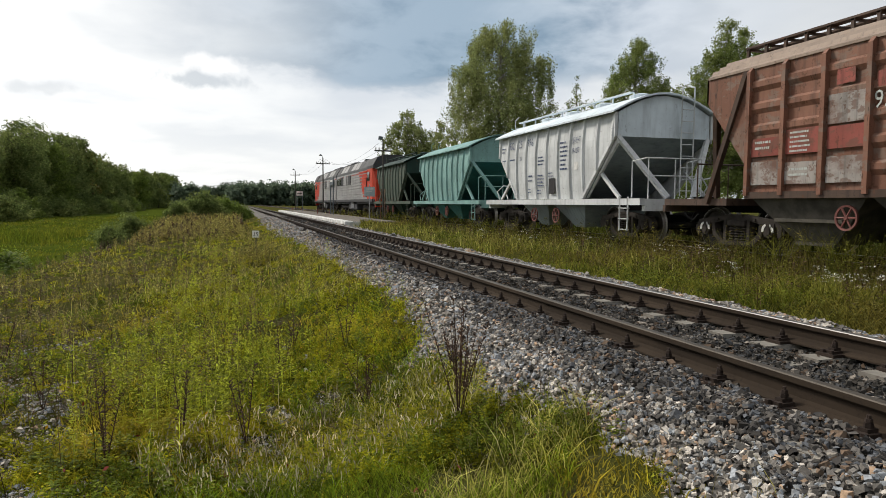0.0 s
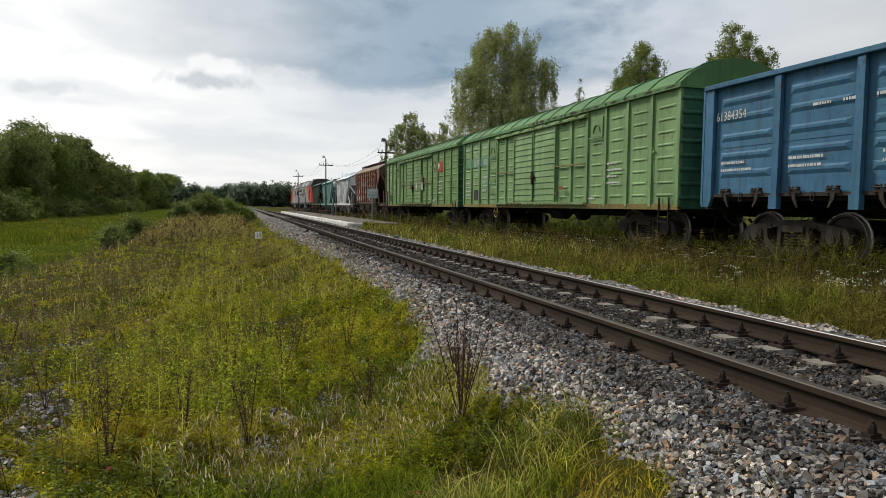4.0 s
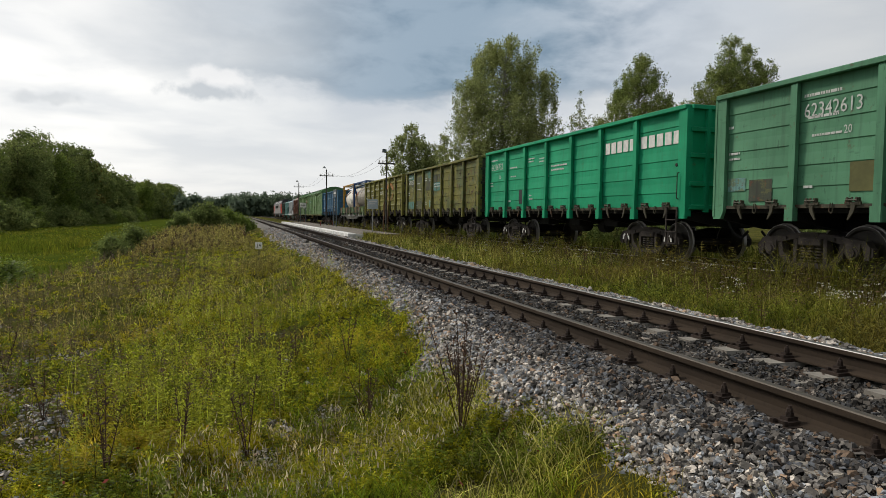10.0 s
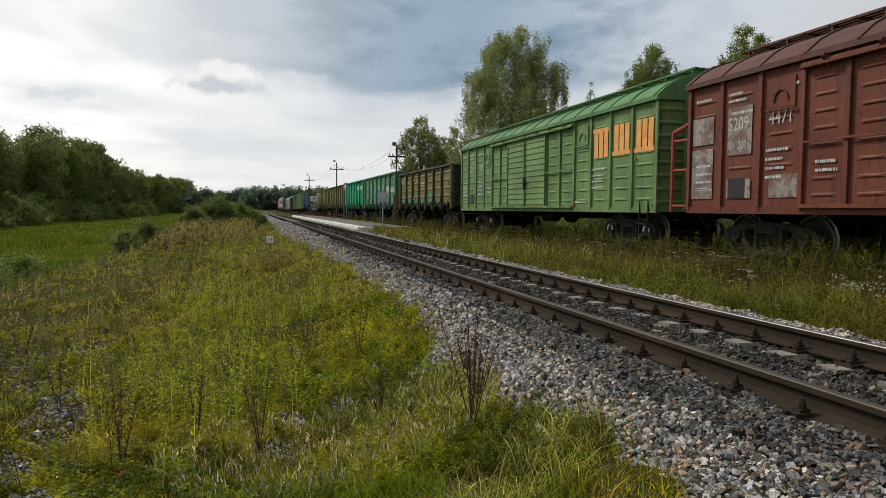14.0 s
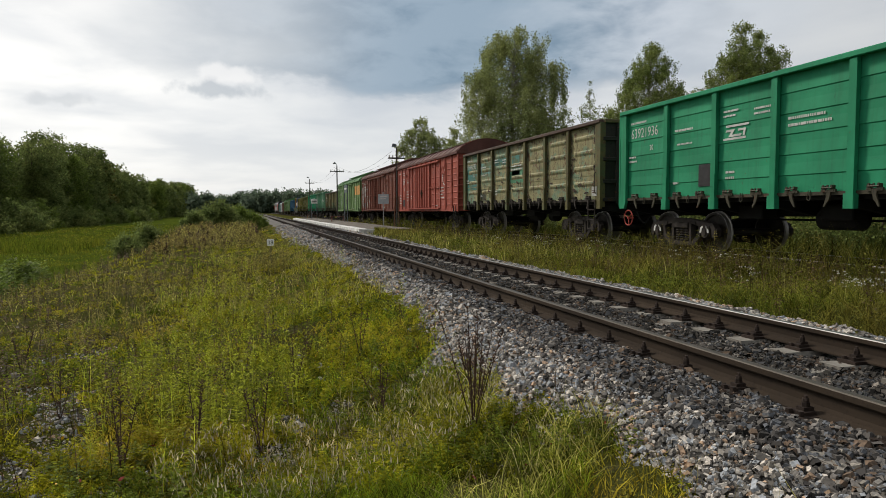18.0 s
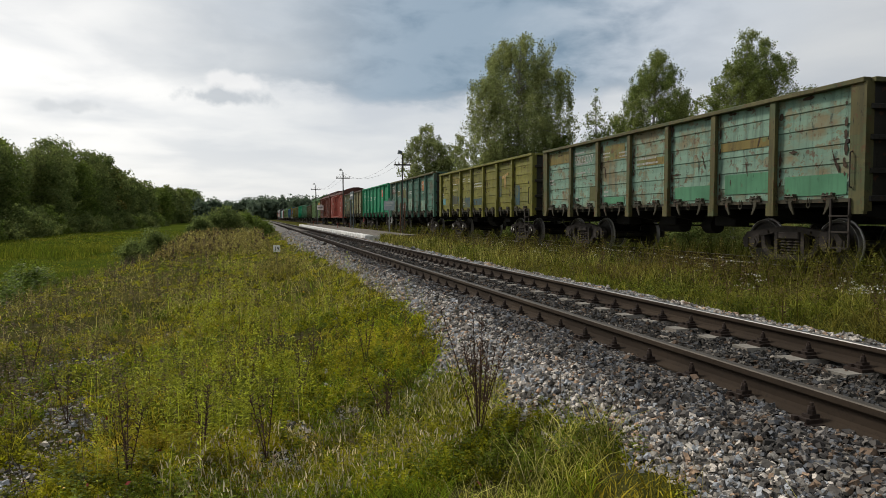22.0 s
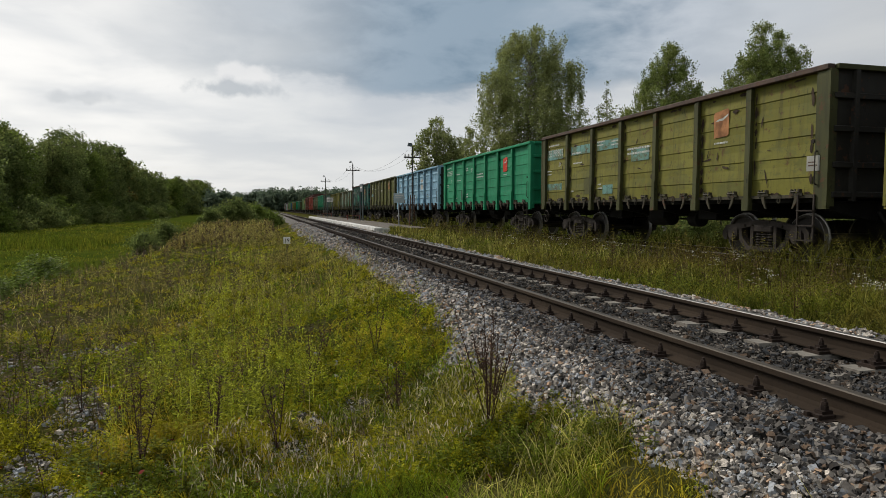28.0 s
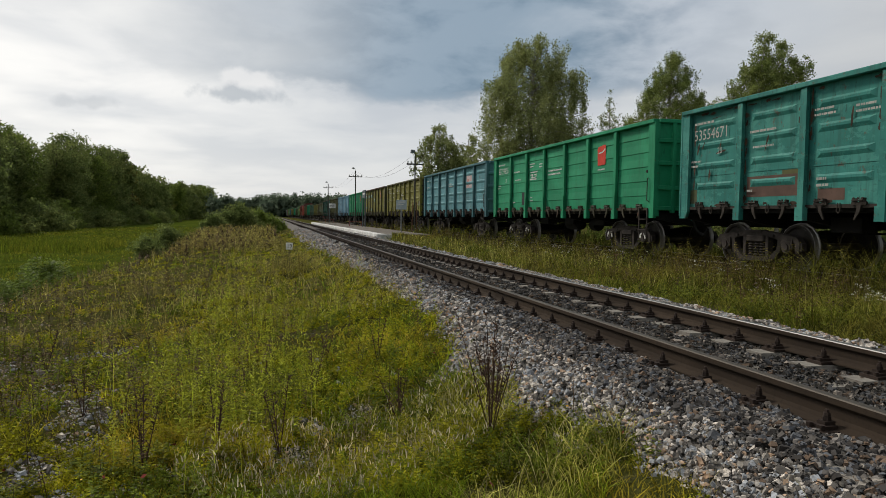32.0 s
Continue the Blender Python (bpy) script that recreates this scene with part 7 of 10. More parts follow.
for y0, y1, z0, z1, m_ in ((6.15, 5.0, 2.68, 3.02, BROWN_COAT), (4.2, 2.8, 2.5, 2.8, OLIVE_DARK), (2.4, 1.0, 2.3, 2.9, OLIVE_DARK), (2.3, 1.3, 1.5, 1.9, BROWN_COAT), (0.7, -0.6, 1.5, 2.2, P_PATCHY2), (-2.9, -4.2, 1.4, 2.0, P_PATCHY2), (6.1, 5.7, 2.0, 2.3, TEAL_PALE)):
    field(c, y0, y1, z0, z1, -1.4572, m_)
c = open_wagon(-219.5, P_OLIVE, "yellow-olive open wagon with blue repaints", "line", True, top=3.37, scraped=44)
gondola_letters(c, "60782638", 79, OCHRE_EMBLEM, y=4.2)
for y0, y1, z0, z1, m_ in ((6.0, 5.5, 1.7, 2.05, BLUE_COAT), (4.2, 3.3, 1.7, 2.15, GREY_COAT), (3.2, 2.7, 1.7, 2.1, SLATE_COAT), (2.4, 1.0, 1.5, 2.0, SLATE_COAT), (0.7, -0.8, 1.6, 1.9, SLATE_COAT), (-4.5, -5.0, 1.5, 2.3, SLATE_COAT), (-2.7, -3.0, 1.9, 2.8, SLATE_COAT)):
    field(c, y0, y1, z0, z1, -1.4572, m_)
symbol(c, [(0, 0.8), (1, 1), (1, 0.85), (0.6, 0.8), (0.55, 0.1), (0.4, 0.1), (0.35, 0.7), (0, 0.65)], -3.07, 2.16, 0.72, TX, OCHRE_EMBLEM)
c = open_wagon(-233.3, P_PATCHY2, "flaking pale green open wagon with brownish posts", "line", post=P_POSTD, top=3.33, scraped=22)
gondola_letters(c, "55074207", 80, PALE_COAT, False, 4.2)
for y0, y1, z0, z1, m_ in ((6.1, 4.6, 2.9, 3.3, P_OCHRE), (2.3, 1.2, 2.75, 3.2, P_OCHRE), (-2.75, -4.2, 2.5, 2.7, P_OCHRE), (0.6, -0.7, 2.42, 2.62, P_OCHRE), (-1.1, -2.4, 1.4, 1.75, P_PTX), (-2.9, -4.2, 1.5, 1.95, P_PTX), (-4.6, -6.0, 1.4, 1.8, P_PTX), (2.3, 1.2, 1.4, 1.6, P_PTX)):
    field(c, y0, y1, z0, z1, -1.4572, m_)
c = open_wagon(-247.3, P_TEAL, "dark teal open wagon with an orange emblem field", "line", rail=P_BROWND, wheel=RED_FADED, scraped=30)
gondola_letters(c, "55297172", 81)
for y0, y1, z0, z1, m_ in ((-3.06, -3.62, 2.42, 3.0, ORANGE_FADED), (-3.66, -4.12, 2.5, 2.95, TEAL), (6.1, 4.7, 1.5, 2.3, TEAL), (4.2, 3.0, 2.5, 3.0, TEAL), (0.7, -0.8, 1.9, 2.4, P_GREEN), (-2.9, -4.3, 1.5, 2.4, TEAL), (2.3, 1.0, 1.9, 2.5, P_GREEN), (3.9, 2.9, 1.5, 1.9, OLIVE_DARK)):
    field(c, y0, y1, z0, z1, -1.4572, m_)
c = open_wagon(-261.3, P_OLIVE3, "dark olive open wagon with rust along its posts", "line", True, rail=P_POSTG, post=P_POSTG, scraped=48)
gondola_letters(c, "58496886", 82)
sign_plate(c, -5.95, 1.5)
symbol(c, RZD, -3.12, 2.6, 0.52, TX, ORANGE_FADED)
symbol(c, SWOOSH, -3.12, 2.6, 0.52, TX - 0.003, LETTER)
bars(c, -3.15, 2.6 - 0.13, 0.5, 0.1, TX, 1, LETTER, 9)
field(c, 5.7, 4.85, 2.18, 2.42, -1.4572, BLUE_COAT)
for y0, y1, z0, z1 in ((3.6, 2.8, 2.6, 2.95), (2.3, 1.1, 2.1, 2.6), (0.6, 0.1, 2.65, 2.95), (0.1, -0.6, 2.05, 2.5), (4.1, 3.1, 1.4, 1.75)):
    field(c, y0, y1, z0, z1, -1.4571, OLIVE_DARK)
field(c, 3.5, 3.0, 1.42, 1.56, -1.458, BLUE_COAT)
field(c, 3.9, 3.2, 2.0, 2.3, -1.4572, OLIVE_DARK)
c = open_wagon(-275.1, P_LBLUE, "faded light blue open wagon with scuffs", "slant", top=3.63, scraped=14)
bars(c, 5.9, 2.72, 1.0, 0.26, TX, 1, PALE_COAT, 83)
for i in range(4):
    bars(c, 5.9 - 3.0 * i, 1.9, 0.9, 0.2, TX, 2, GREY_COAT, 84 + i)
field(c, 4.3, 3.8, 1.5, 1.9, -1.4572, BROWN_COAT)
field(c, -1.3, -2.2, 2.2, 2.9, -1.4572, PALE_COAT)
c = open_wagon(-289.2, P_GREEN2, "bright green open wagon with a red emblem", "line", end=P_GREEN2)
gondola_letters(c, "63729581", 85, plate=BLACK_PLATE)
symbol(c, RZD, -3.12, 2.55, 0.52, TX, RED_SIGN)
symbol(c, SWOOSH, -3.12, 2.55, 0.52, TX - 0.003, LETTER)
bars(c, -3.15, 2.55 - 0.13, 0.5, 0.1, TX, 1, LETTER, 9)
c = open_wagon(-303.1, P_OLIVE, "olive open wagon with teal stencil fields", "line", rail=P_BROWND, wheel=HINGE, post=P_POSTG, scraped=18)
gondola_letters(c, "55199802", 86)
symbol(c, RZD, -3.12, 2.55, 0.52, TX, ORANGE_FADED)
symbol(c, SWOOSH, -3.12, 2.55, 0.52, TX - 0.003, LETTER)
bars(c, -3.15, 2.55 - 0.13, 0.5, 0.1, TX, 1, LETTER, 9)
for y0, y1, z0, z1, m_ in ((6.1, 4.8, 2.68, 3.0, TEAL_PALE), (4.2, 2.8, 2.72, 2.98, TEAL_PALE), (2.4, 1.0, 2.72, 2.98, TEAL_PALE), (0.4, -0.5, 2.3, 2.6, TEAL_PALE), (2.0, 1.4, 1.5, 1.75, TEAL_PALE), (6.1, 4.9, 1.7, 1.9, TEAL_PALE)):
    field(c, y0, y1, z0, z1, -1.4572, m_)
sign_plate(c, -5.95, 1.72)
c = open_wagon(-317.1, P_OLIVE, "dull olive open wagon with dark streaks", "slant", rail=P_POSTD, scraped=18)
gondola_letters(c, "53416218", 87)
sign_plate(c, -5.95, 1.75)
c = open_wagon(-331.1, P_BLUE2, "slate blue open wagon with a pale pink stencil field", "slant", end=P_BLUE2, post=P_BLUE2_SHADE)
bars(c, 5.9, 2.72, 1.0, 0.26, TX, 1, PALE_COAT, 88)
bars(c, 5.9, 3.1, 0.7, 0.14, TX, 1, PALE_COAT, 89)
bars(c, 0.5, 2.72, 0.9, 0.26, TX, 2, PALE_COAT, 90)
field(c, -2.85, -3.75, 2.42, 3.0, -1.4572, PINK_COAT)
field(c, -2.95, -3.3, 2.5, 2.85, -1.460, PINK_FADED)
c = open_wagon(-345.0, P_GREEN2, "bright green open wagon with white stencilling", "line", True, end=P_GREEN2)
gondola_letters(c, "63729656", 89, plate=BLACK_PLATE)
symbol(c, RZD, -3.12, 2.55, 0.52, TX, RED_SIGN)
symbol(c, SWOOSH, -3.12, 2.55, 0.52, TX - 0.003, LETTER)
bars(c, -3.15, 2.55 - 0.13, 0.5, 0.1, TX, 1, LETTER, 9)
makers_mark(c, 2.4, 2.4)
c = open_wagon(-359.0, P_TEAL2, "sea-green open wagon with brown scrapes", "slant", end=P_TEAL2, top=3.64, scraped=16)
gondola_letters(c, "53554671", 90, PALE_COAT, False)
for y0, y1, z0, z1, m_ in ((4.2, 2.8, 1.5, 1.9, BROWN_COAT), (6.2, 5.9, 1.4, 1.7, GREY_COAT), (2.3, 1.7, 1.4, 1.6, BROWN_COAT)):
    field(c, y0, y1, z0, z1, -1.4572, m_)

# ---- near track ----
def rail_mat(nt, b):
    n1, n2 = noise_of(nt, 3.0, 5, 0.6, stretch=(1, 0.25, 1)), noise_of(nt, 40, 4)
    x = mixc(nt, step(nt, n1, 0.35, 0.7), (0.030, 0.022, 0.016), (0.050, 0.036, 0.025))
    x = mixc(nt, step(nt, n2, 0.5, 0.75), x, (0.025, 0.019, 0.015))
    col(nt, b, x)
    bump(nt, b, n2, 0.25, 0.003)


def concrete_mat(nt, b):
    n1, n2, n3 = noise_of(nt, 2.2, 5), noise_of(nt, 14, 5, 0.65), noise_of(nt, 90, 3)
    x = mixc(nt, step(nt, n1, 0.35, 0.65), (0.14, 0.127, 0.108), (0.25, 0.232, 0.20))
    x = mixc(nt, step(nt, n2, 0.48, 0.72), x, (0.13, 0.11, 0.095))
    col(nt, b, x)
    bump(nt, b, n3, 0.4, 0.004)


RAIL = material("rusty_rail", rail_mat, 0.85, 0.0, 0.1)
RAILTOP = plain("polished_rail_head", (0.16, 0.155, 0.15), 0.5, 0.9, 0.15, 2.0, 0.02)
RAILTOP_DULL = plain("dull_rail_head", (0.068, 0.057, 0.045), 0.58, 0.3, 0.25, 2.0, 0.05)
SLEEPER = material("weathered_concrete", concrete_mat, 0.9)
BOLT = plain("oily_rusty_bolt", (0.040, 0.028, 0.022), 0.65, 0.3, 0.35, 20.0, 0.3)
STONE = stone_mat("crushed_stone", (0.13, 0.12, 0.108), (0.49, 0.445, 0.39), (0.68, 0.61, 0.53))
STONE_MID = stone_mat("dusty_crushed_stone", (0.038, 0.035, 0.033), (0.168, 0.153, 0.139), (0.30, 0.27, 0.23))
STONE_DARK = stone_mat("oily_crushed_stone", (0.025, 0.023, 0.020), (0.090, 0.080, 0.070), (0.26, 0.225, 0.19))
GRAVEL = plain("stone_dust_bed", (0.12, 0.11, 0.097), 0.95, 0, 0.45, 14.0, 1.0)

RAILX = ((3.045, 0.0), (4.64, -0.03))
PITCH = 0.5435


def rail_profile(x, z):
    half = [(0.075, -0.18), (0.075, -0.168), (0.02, -0.145), (0.0095, -0.12), (0.0095, -0.06), (0.03, -0.045), (0.037, -0.036)]
    return [(x + a, z + b) for a, b in half] + [(x + 0.037, z - 0.004), (x - 0.037, z - 0.004)] + [(x - a, z + b) for a, b in reversed(half)]


def g_sleeper(g):
    # concrete sleeper, wider under the rails
    for s in (-1, 1):
        g.prism([(-0.13, -0.16), (0.13, -0.16), (0.10, 0.0), (-0.10, 0.0)], "x", s * 0.45, s * 1.35)
    g.prism([(-0.12, -0.16), (0.12, -0.16), (0.09, -0.035), (-0.09, -0.035)], "x", -0.45, 0.45)


def g_clip(g):
    """A clamp plate and its two bolts beside the rail foot; the rail lies at +x."""
    g.box(-0.19, -0.03, -0.085, 0.085, -0.19, -0.165)
    g.box(-0.15, -0.055, -0.05, 0.05, -0.165, -0.145)
    g.box(-0.125, -0.05, -0.028, 0.028, -0.145, -0.125)
    g.rod((-0.085, 0, -0.14), (-0.085, 0, -0.06), 0.012, 6)
    g.lathe([(-0.125, 0.024), (-0.10, 0.024)], "z", 6, (-0.085, 0, 0))
    g.lathe([(-0.098, 0.021), (-0.078, 0.019)], "z", 6, (-0.085, 0, 0))
    g.rod((-0.16, -0.04, -0.165), (-0.16, -0.04, -0.135), 0.02, 6)
    g.rod((-0.16, 0.045, -0.165), (-0.16, 0.045, -0.14), 0.02, 6)


def build_track(name, label, rails, y0, y1, first, n_parts, head, clips=True):
    tr = thing(name, label, "railway track", kind="structure")
    for x, z in rails:
        part("rail", Geo().prism(rail_profile(x, z), "y", y0, y1), RAIL, tr, "rust-brown steel rail")
        part("rail_head", Geo().prism([(x - 0.034, z - 0.006), (x + 0.034, z - 0.006), (x + 0.027, z + 0.003), (x - 0.027, z + 0.003)], "y", y0, y1), head[rails.index((x, z))], tr)
    xc = (rails[0][0] + rails[1][0]) / 2
    tilt = math.atan2(rails[1][1] - rails[0][1], rails[1][0] - rails[0][0])
    zc = (rails[0][1] + rails[1][1]) / 2 - 0.195
    rnd = random.Random(4)
    far_s, far_c = Geo(), Geo()
    n = int((y1 - first) / PITCH)
    for i in range(-50, n):
        y = first + PITCH * i
        if -8 <= i < n_parts:
            part("sleeper", shared("sleeper", g_sleeper), SLEEPER, tr, "", (xc, y + rnd.uniform(-0.01, 0.01), zc), False, (0, -tilt, rnd.uniform(-0.01, 0.01)))
        elif y < 140:
            far_s.box(xc - 1.35, xc + 1.35, y - 0.1, y + 0.1, zc - 0.15, zc)
        if not clips or y > 120:
            continue
        for x, z in rails:
            for s in (0, math.pi):
                if -6 < i < 34:
                    part("rail_clip", shared("rail_clip", g_clip), BOLT, tr, "", (x, y, z), False, (0, 0, s))
                else:
                    e = -1 if s == 0 else 1
                    far_c.box(x + e * 0.13 - 0.05, x + e * 0.13 + 0.05, y - 0.07, y + 0.07, z - 0.19, z - 0.15)
                    far_c.box(x + e * 0.085 - 0.03, x + e * 0.085 + 0.03, y - 0.03, y + 0.03, z - 0.15, z - 0.075)
    if far_s.v:
        tagged(part("far_sleepers", far_s, SLEEPER, tr), kind="stuff")
    if far_c.v:
        tagged(part("far_rail_clips", far_c, BOLT, tr), kind="stuff")
    return tr


near_track = build_track("near_track", "rusty steel rails on concrete sleepers in grey ballast", RAILX, -30, 420, 2.5, 110, (RAILTOP_DULL, RAILTOP))
far_track = build_track("far_track", "dark rails of the train's track half hidden in grass", ((10.425, 0.0), (12.015, 0.0)), -60, 420, 2.4, 40, (RAILTOP, RAILTOP), False)


# ---- ballast ----
def ballast_z(x, y):
    x, y = np.asarray(x, dtype=float), np.asarray(y, dtype=float)
    z = np.interp(x - 0.6 * (stone_edge(y) - 1.9) * np.clip((2.5 - x) / 0.5, 0, 1), [0.3, 1.0, 1.6, 2.05, 2.45, 2.7, 2.95, 3.1, 4.6, 5.0, 5.55, 6.1], [-1.1, -0.85, -0.62, -0.39, -0.185, -0.152, -0.172, -0.235, -0.25, -0.165, -0.185, -0.55])
    return z + 0.012 * np.sin(x * 7 + y * 5) + 0.01 * np.sin(x * 13 - y * 9)


CUBE = np.array([(x, y, z) for z in (-1, 1) for y in (-1, 1) for x in (-1, 1)], dtype=float)
CUBE_FACES = np.array([(4, 5, 7, 6), (0, 1, 5, 4), (2, 6, 7, 3), (0, 4, 6, 2), (1, 3, 7, 5)])


def rocks(rng, px, py, pz, size):
    n = len(px)
    base = CUBE[None] * rng.uniform(0.42, 1.0, (n, 8, 3))
    base[:, 4:, :2] *= 0.78
    base *= np.stack([rng.uniform(0.7, 1.25, n), rng.uniform(0.6, 1.0, n), rng.uniform(0.4, 0.8, n)], 1)[:, None, :] * size[:, None, None]
    q = rng.normal(size=(n, 4))
    q[:, 1:3] *= 0.3
    q /= np.linalg.norm(q, axis=1)[:, None]
    w, x, y, z = q.T
    R = np.stack([np.stack([1 - 2 * (y * y + z * z), 2 * (x * y - z * w), 2 * (x * z + y * w)], -1),
                  np.stack([2 * (x * y + z * w), 1 - 2 * (x * x + z * z), 2 * (y * z - x * w)], -1),
                  np.stack([2 * (x * z - y * w), 2 * (y * z + x * w), 1 - 2 * (x * x + y * y)], -1)], -2)
    v = np.einsum("nij,nkj->nki", R, base) + np.stack([px, py, pz], 1)[:, None, :]
    f = CUBE_FACES[None] + (np.arange(n) * 8)[:, None, None]
    return v.reshape(-1, 3), f.reshape(-1, 4)


def build_ballast():
    xs = np.concatenate([np.arange(0.3, 6.15, 0.1)])
    ys = np.concatenate([np.arange(-30, 0, 0.5), np.arange(0, 30, 0.2), np.arange(30, 420, 4.0)])
    X, Y = np.meshgrid(xs, ys)
    v = np.stack([X, Y, ballast_z(X, Y) - 0.02], -1).reshape(-1, 3)
    nx, ny = len(xs), len(ys)
    i = (np.arange(ny - 1)[:, None] * nx + np.arange(nx - 1)[None, :]).ravel()
    bed = new("ballast", big_mesh("ballast", v, np.stack([i, i + 1, i + 1 + nx, i + nx], 1), GRAVEL))
    tagged(bed, "grey crushed stone bed with brownish dust", "ballast", kind="structure")
    rng = np.random.default_rng(5)
    def scatter(x0, x1, y0, y1, gap, size):
        n = int((x1 - x0) * (y1 - y0) / gap ** 2)
        px, py = rng.uniform(x0, x1, n), rng.uniform(y0, y1, n)
        keep = px > stone_edge(py) - 0.06 - 0.35 * rng.random(n) ** 2
        for rx, _ in RAILX:
            keep &= np.abs(px - rx) > 0.085
        row = np.abs((py - 2.5 + PITCH / 2) % PITCH - PITCH / 2)
        from_rail = np.minimum(np.abs(px - RAILX[0][0]), np.abs(px - RAILX[1][0]))
        inside = (px > RAILX[0][0]) & (px < RAILX[1][0])
        clear = (row < 0.10) & (from_rail < np.where(inside, 0.36, 0.22))
        keep &= ~clear | (rng.random(n) < 0.12)
        px, py = px[keep], py[keep]
        s = size * rng.lognormal(0, 0.28, len(px))
        return px, py, ballast_z(px, py) + s * 0.15, s
    for name, lab, zones, mat in (("ballast_stones", "angular grey crushed stones", ((1.2, 2.42, 2.2, 7.0, 0.0222, 0.0172), (1.3, 2.6, 7.0, 14, 0.036, 0.025), (1.3, 2.6, 14, 26, 0.046, 0.027), (1.4, 2.9, 26, 60, 0.09, 0.045), (1.2, 2.95, -14, 0.8, 0.085, 0.04), (1.2, 2.95, 0.8, 2.2, 0.034, 0.021)), STONE),
                                  ("railside_stones", "greyer crushed stones beside the rail", ((2.28, 2.95, 2.2, 7.0, 0.0236, 0.0180), (2.45, 2.95, 7.0, 14, 0.037, 0.025), (2.45, 2.95, 14, 26, 0.05, 0.029)), STONE_MID),
                                  ("oily_ballast_stones", "dark oily crushed stones between the rails", ((2.95, 4.75, 2.2, 8.0, 0.033, 0.021), (2.95, 4.75, 8, 15, 0.044, 0.027), (2.95, 4.75, 15, 26, 0.055, 0.03), (2.95, 4.75, 26, 60, 0.14, 0.06), (2.95, 4.75, -14, 1.0, 0.09, 0.04), (2.95, 4.75, 1.0, 2.2, 0.045, 0.024)), STONE_DARK),
                                  ("shoulder_stones", "pale crushed stones along the outer rail", ((4.7, 5.6, 2.0, 14.0, 0.036, 0.023), (4.7, 5.5, 14, 45, 0.09, 0.045), (4.7, 5.5, -14, 2.0, 0.08, 0.035)), STONE)):
        V, F, o = [], [], 0
        for z in zones:
            v, f = rocks(rng, *scatter(*z))
            V.append(v)
            F.append(f + o)
            o += len(v)
        ob = new(name, big_mesh(name, np.concatenate(V), np.concatenate(F), mat))
        ob.parent = bed
        tagged(ob, lab, kind="stuff")
    # single stones lying loose on top, nearest the path
    kinds = []
    for k in range(7):
        v, f = rocks(rng, np.zeros(1), np.zeros(1), np.zeros(1), np.array([0.022]))
        kinds.append(big_mesh("stone", v, f, STONE))
    rnd = random.Random(8)
    for k in range(280):
        y = 1.6 + 5.5 * rnd.random() ** 1.3
        x = rnd.uniform(1.95, 2.85)
        s = part("stone", kinds[k % 7], STONE_MID if x > 2.25 else STONE, bed, "", (x, y, float(ballast_z(x, y)) + 0.012), False, (0, 0, rnd.uniform(0, 6)))
        s.scale = (rnd.uniform(0.8, 1.5),) * 3


build_ballast()

# ---- platform, poles, signs ----
SLAB = plain("grey_platform_slab", (0.14, 0.122, 0.10), 0.9, 0, 0.3, 2.5, 0.4)
WHITEWASH = plain("flaking_whitewash", (0.66, 0.65, 0.62), 0.85, 0, 0.4, 3.0, 0.3)
POLE_GREY = plain("weathered_grey_pole", (0.075, 0.068, 0.060), 0.85, 0, 0.35, 3.0, 0.3)
RUSTY = plain("rusty_steel_leg", (0.16, 0.085, 0.05), 0.8, 0.1, 0.35, 4.0, 0.3)
SIGN_GREY = plain("grey_sign_board", (0.40, 0.46, 0.48), 0.55, 0, 0.15, 4.0)
SIGN_BACK = plain("dark_sign_board", (0.10, 0.12, 0.13), 0.6, 0, 0.2, 4.0)
GALV = plain("galvanised_post", (0.33, 0.34, 0.34), 0.5, 0.5, 0.2, 4.0)
BENCH = plain("faded_red_bench", (0.22, 0.075, 0.06), 0.7, 0, 0.3, 5.0)
WIRE = plain("black_cable", (0.02, 0.02, 0.02), 0.6, 0, 0.1)

platform = thing("platform", "low concrete platform with whitewashed edge", "platform", kind="structure")
PX0, PX1, PY0, PY1 = 5.62, 8.75, 36.3, 96.0
rnd = random.Random(3)
for k in range(20):
    a = PY0 + (PY1 - PY0) * k / 20
    b = PY0 + (PY1 - PY0) * (k + 1) / 20 - 0.03
    part("edge_block", Geo().box(PX0, PX0 + 0.45, a, b, -0.19, 0.03 + rnd.uniform(-0.012, 0.012), 0.015), WHITEWASH, platform, "whitewashed concrete edge block")
    part("footing", Geo().box(PX0 + 0.06, PX0 + 0.44, a, b, -0.5, -0.194), SLAB, platform)
    for j in range(2):
        xa = PX0 + 0.47 + j * 1.34
        part("slab", Geo().box(xa, xa + 1.31, a, b, -0.40, 0.015 + rnd.uniform(-0.015, 0.015), 0.012), SLAB, platform)
part("end_wall", Geo().box(PX0 + 0.1, PX0 + 1.45, PY0 - 0.16, PY0 - 0.02, -0.42, 0.0, 0.015), WHITEWASH, platform, "whitewashed end of the platform")


def bench(x, y):
    b = thing("bench", "faded red wooden platform bench without back", "bench", "benches on the platform", at=(x, y, 0.01))
    for k in (-0.14, 0.0, 0.14):
        part("slat", Geo().box(-0.72, 0.72, k - 0.055, k + 0.055, 0.43, 0.47, 0.008), BENCH, b)
    for e in (-0.7, 0.7):
        for k in (-0.14, 0.14):
            part("leg", Geo().box(e * 0.85 - 0.025, e * 0.85 + 0.025, k - 0.025, k + 0.025, 0.0, 0.43), BENCH, b)
    return b


bench(8.0, 64.4)
bench(8.1, 94.5)


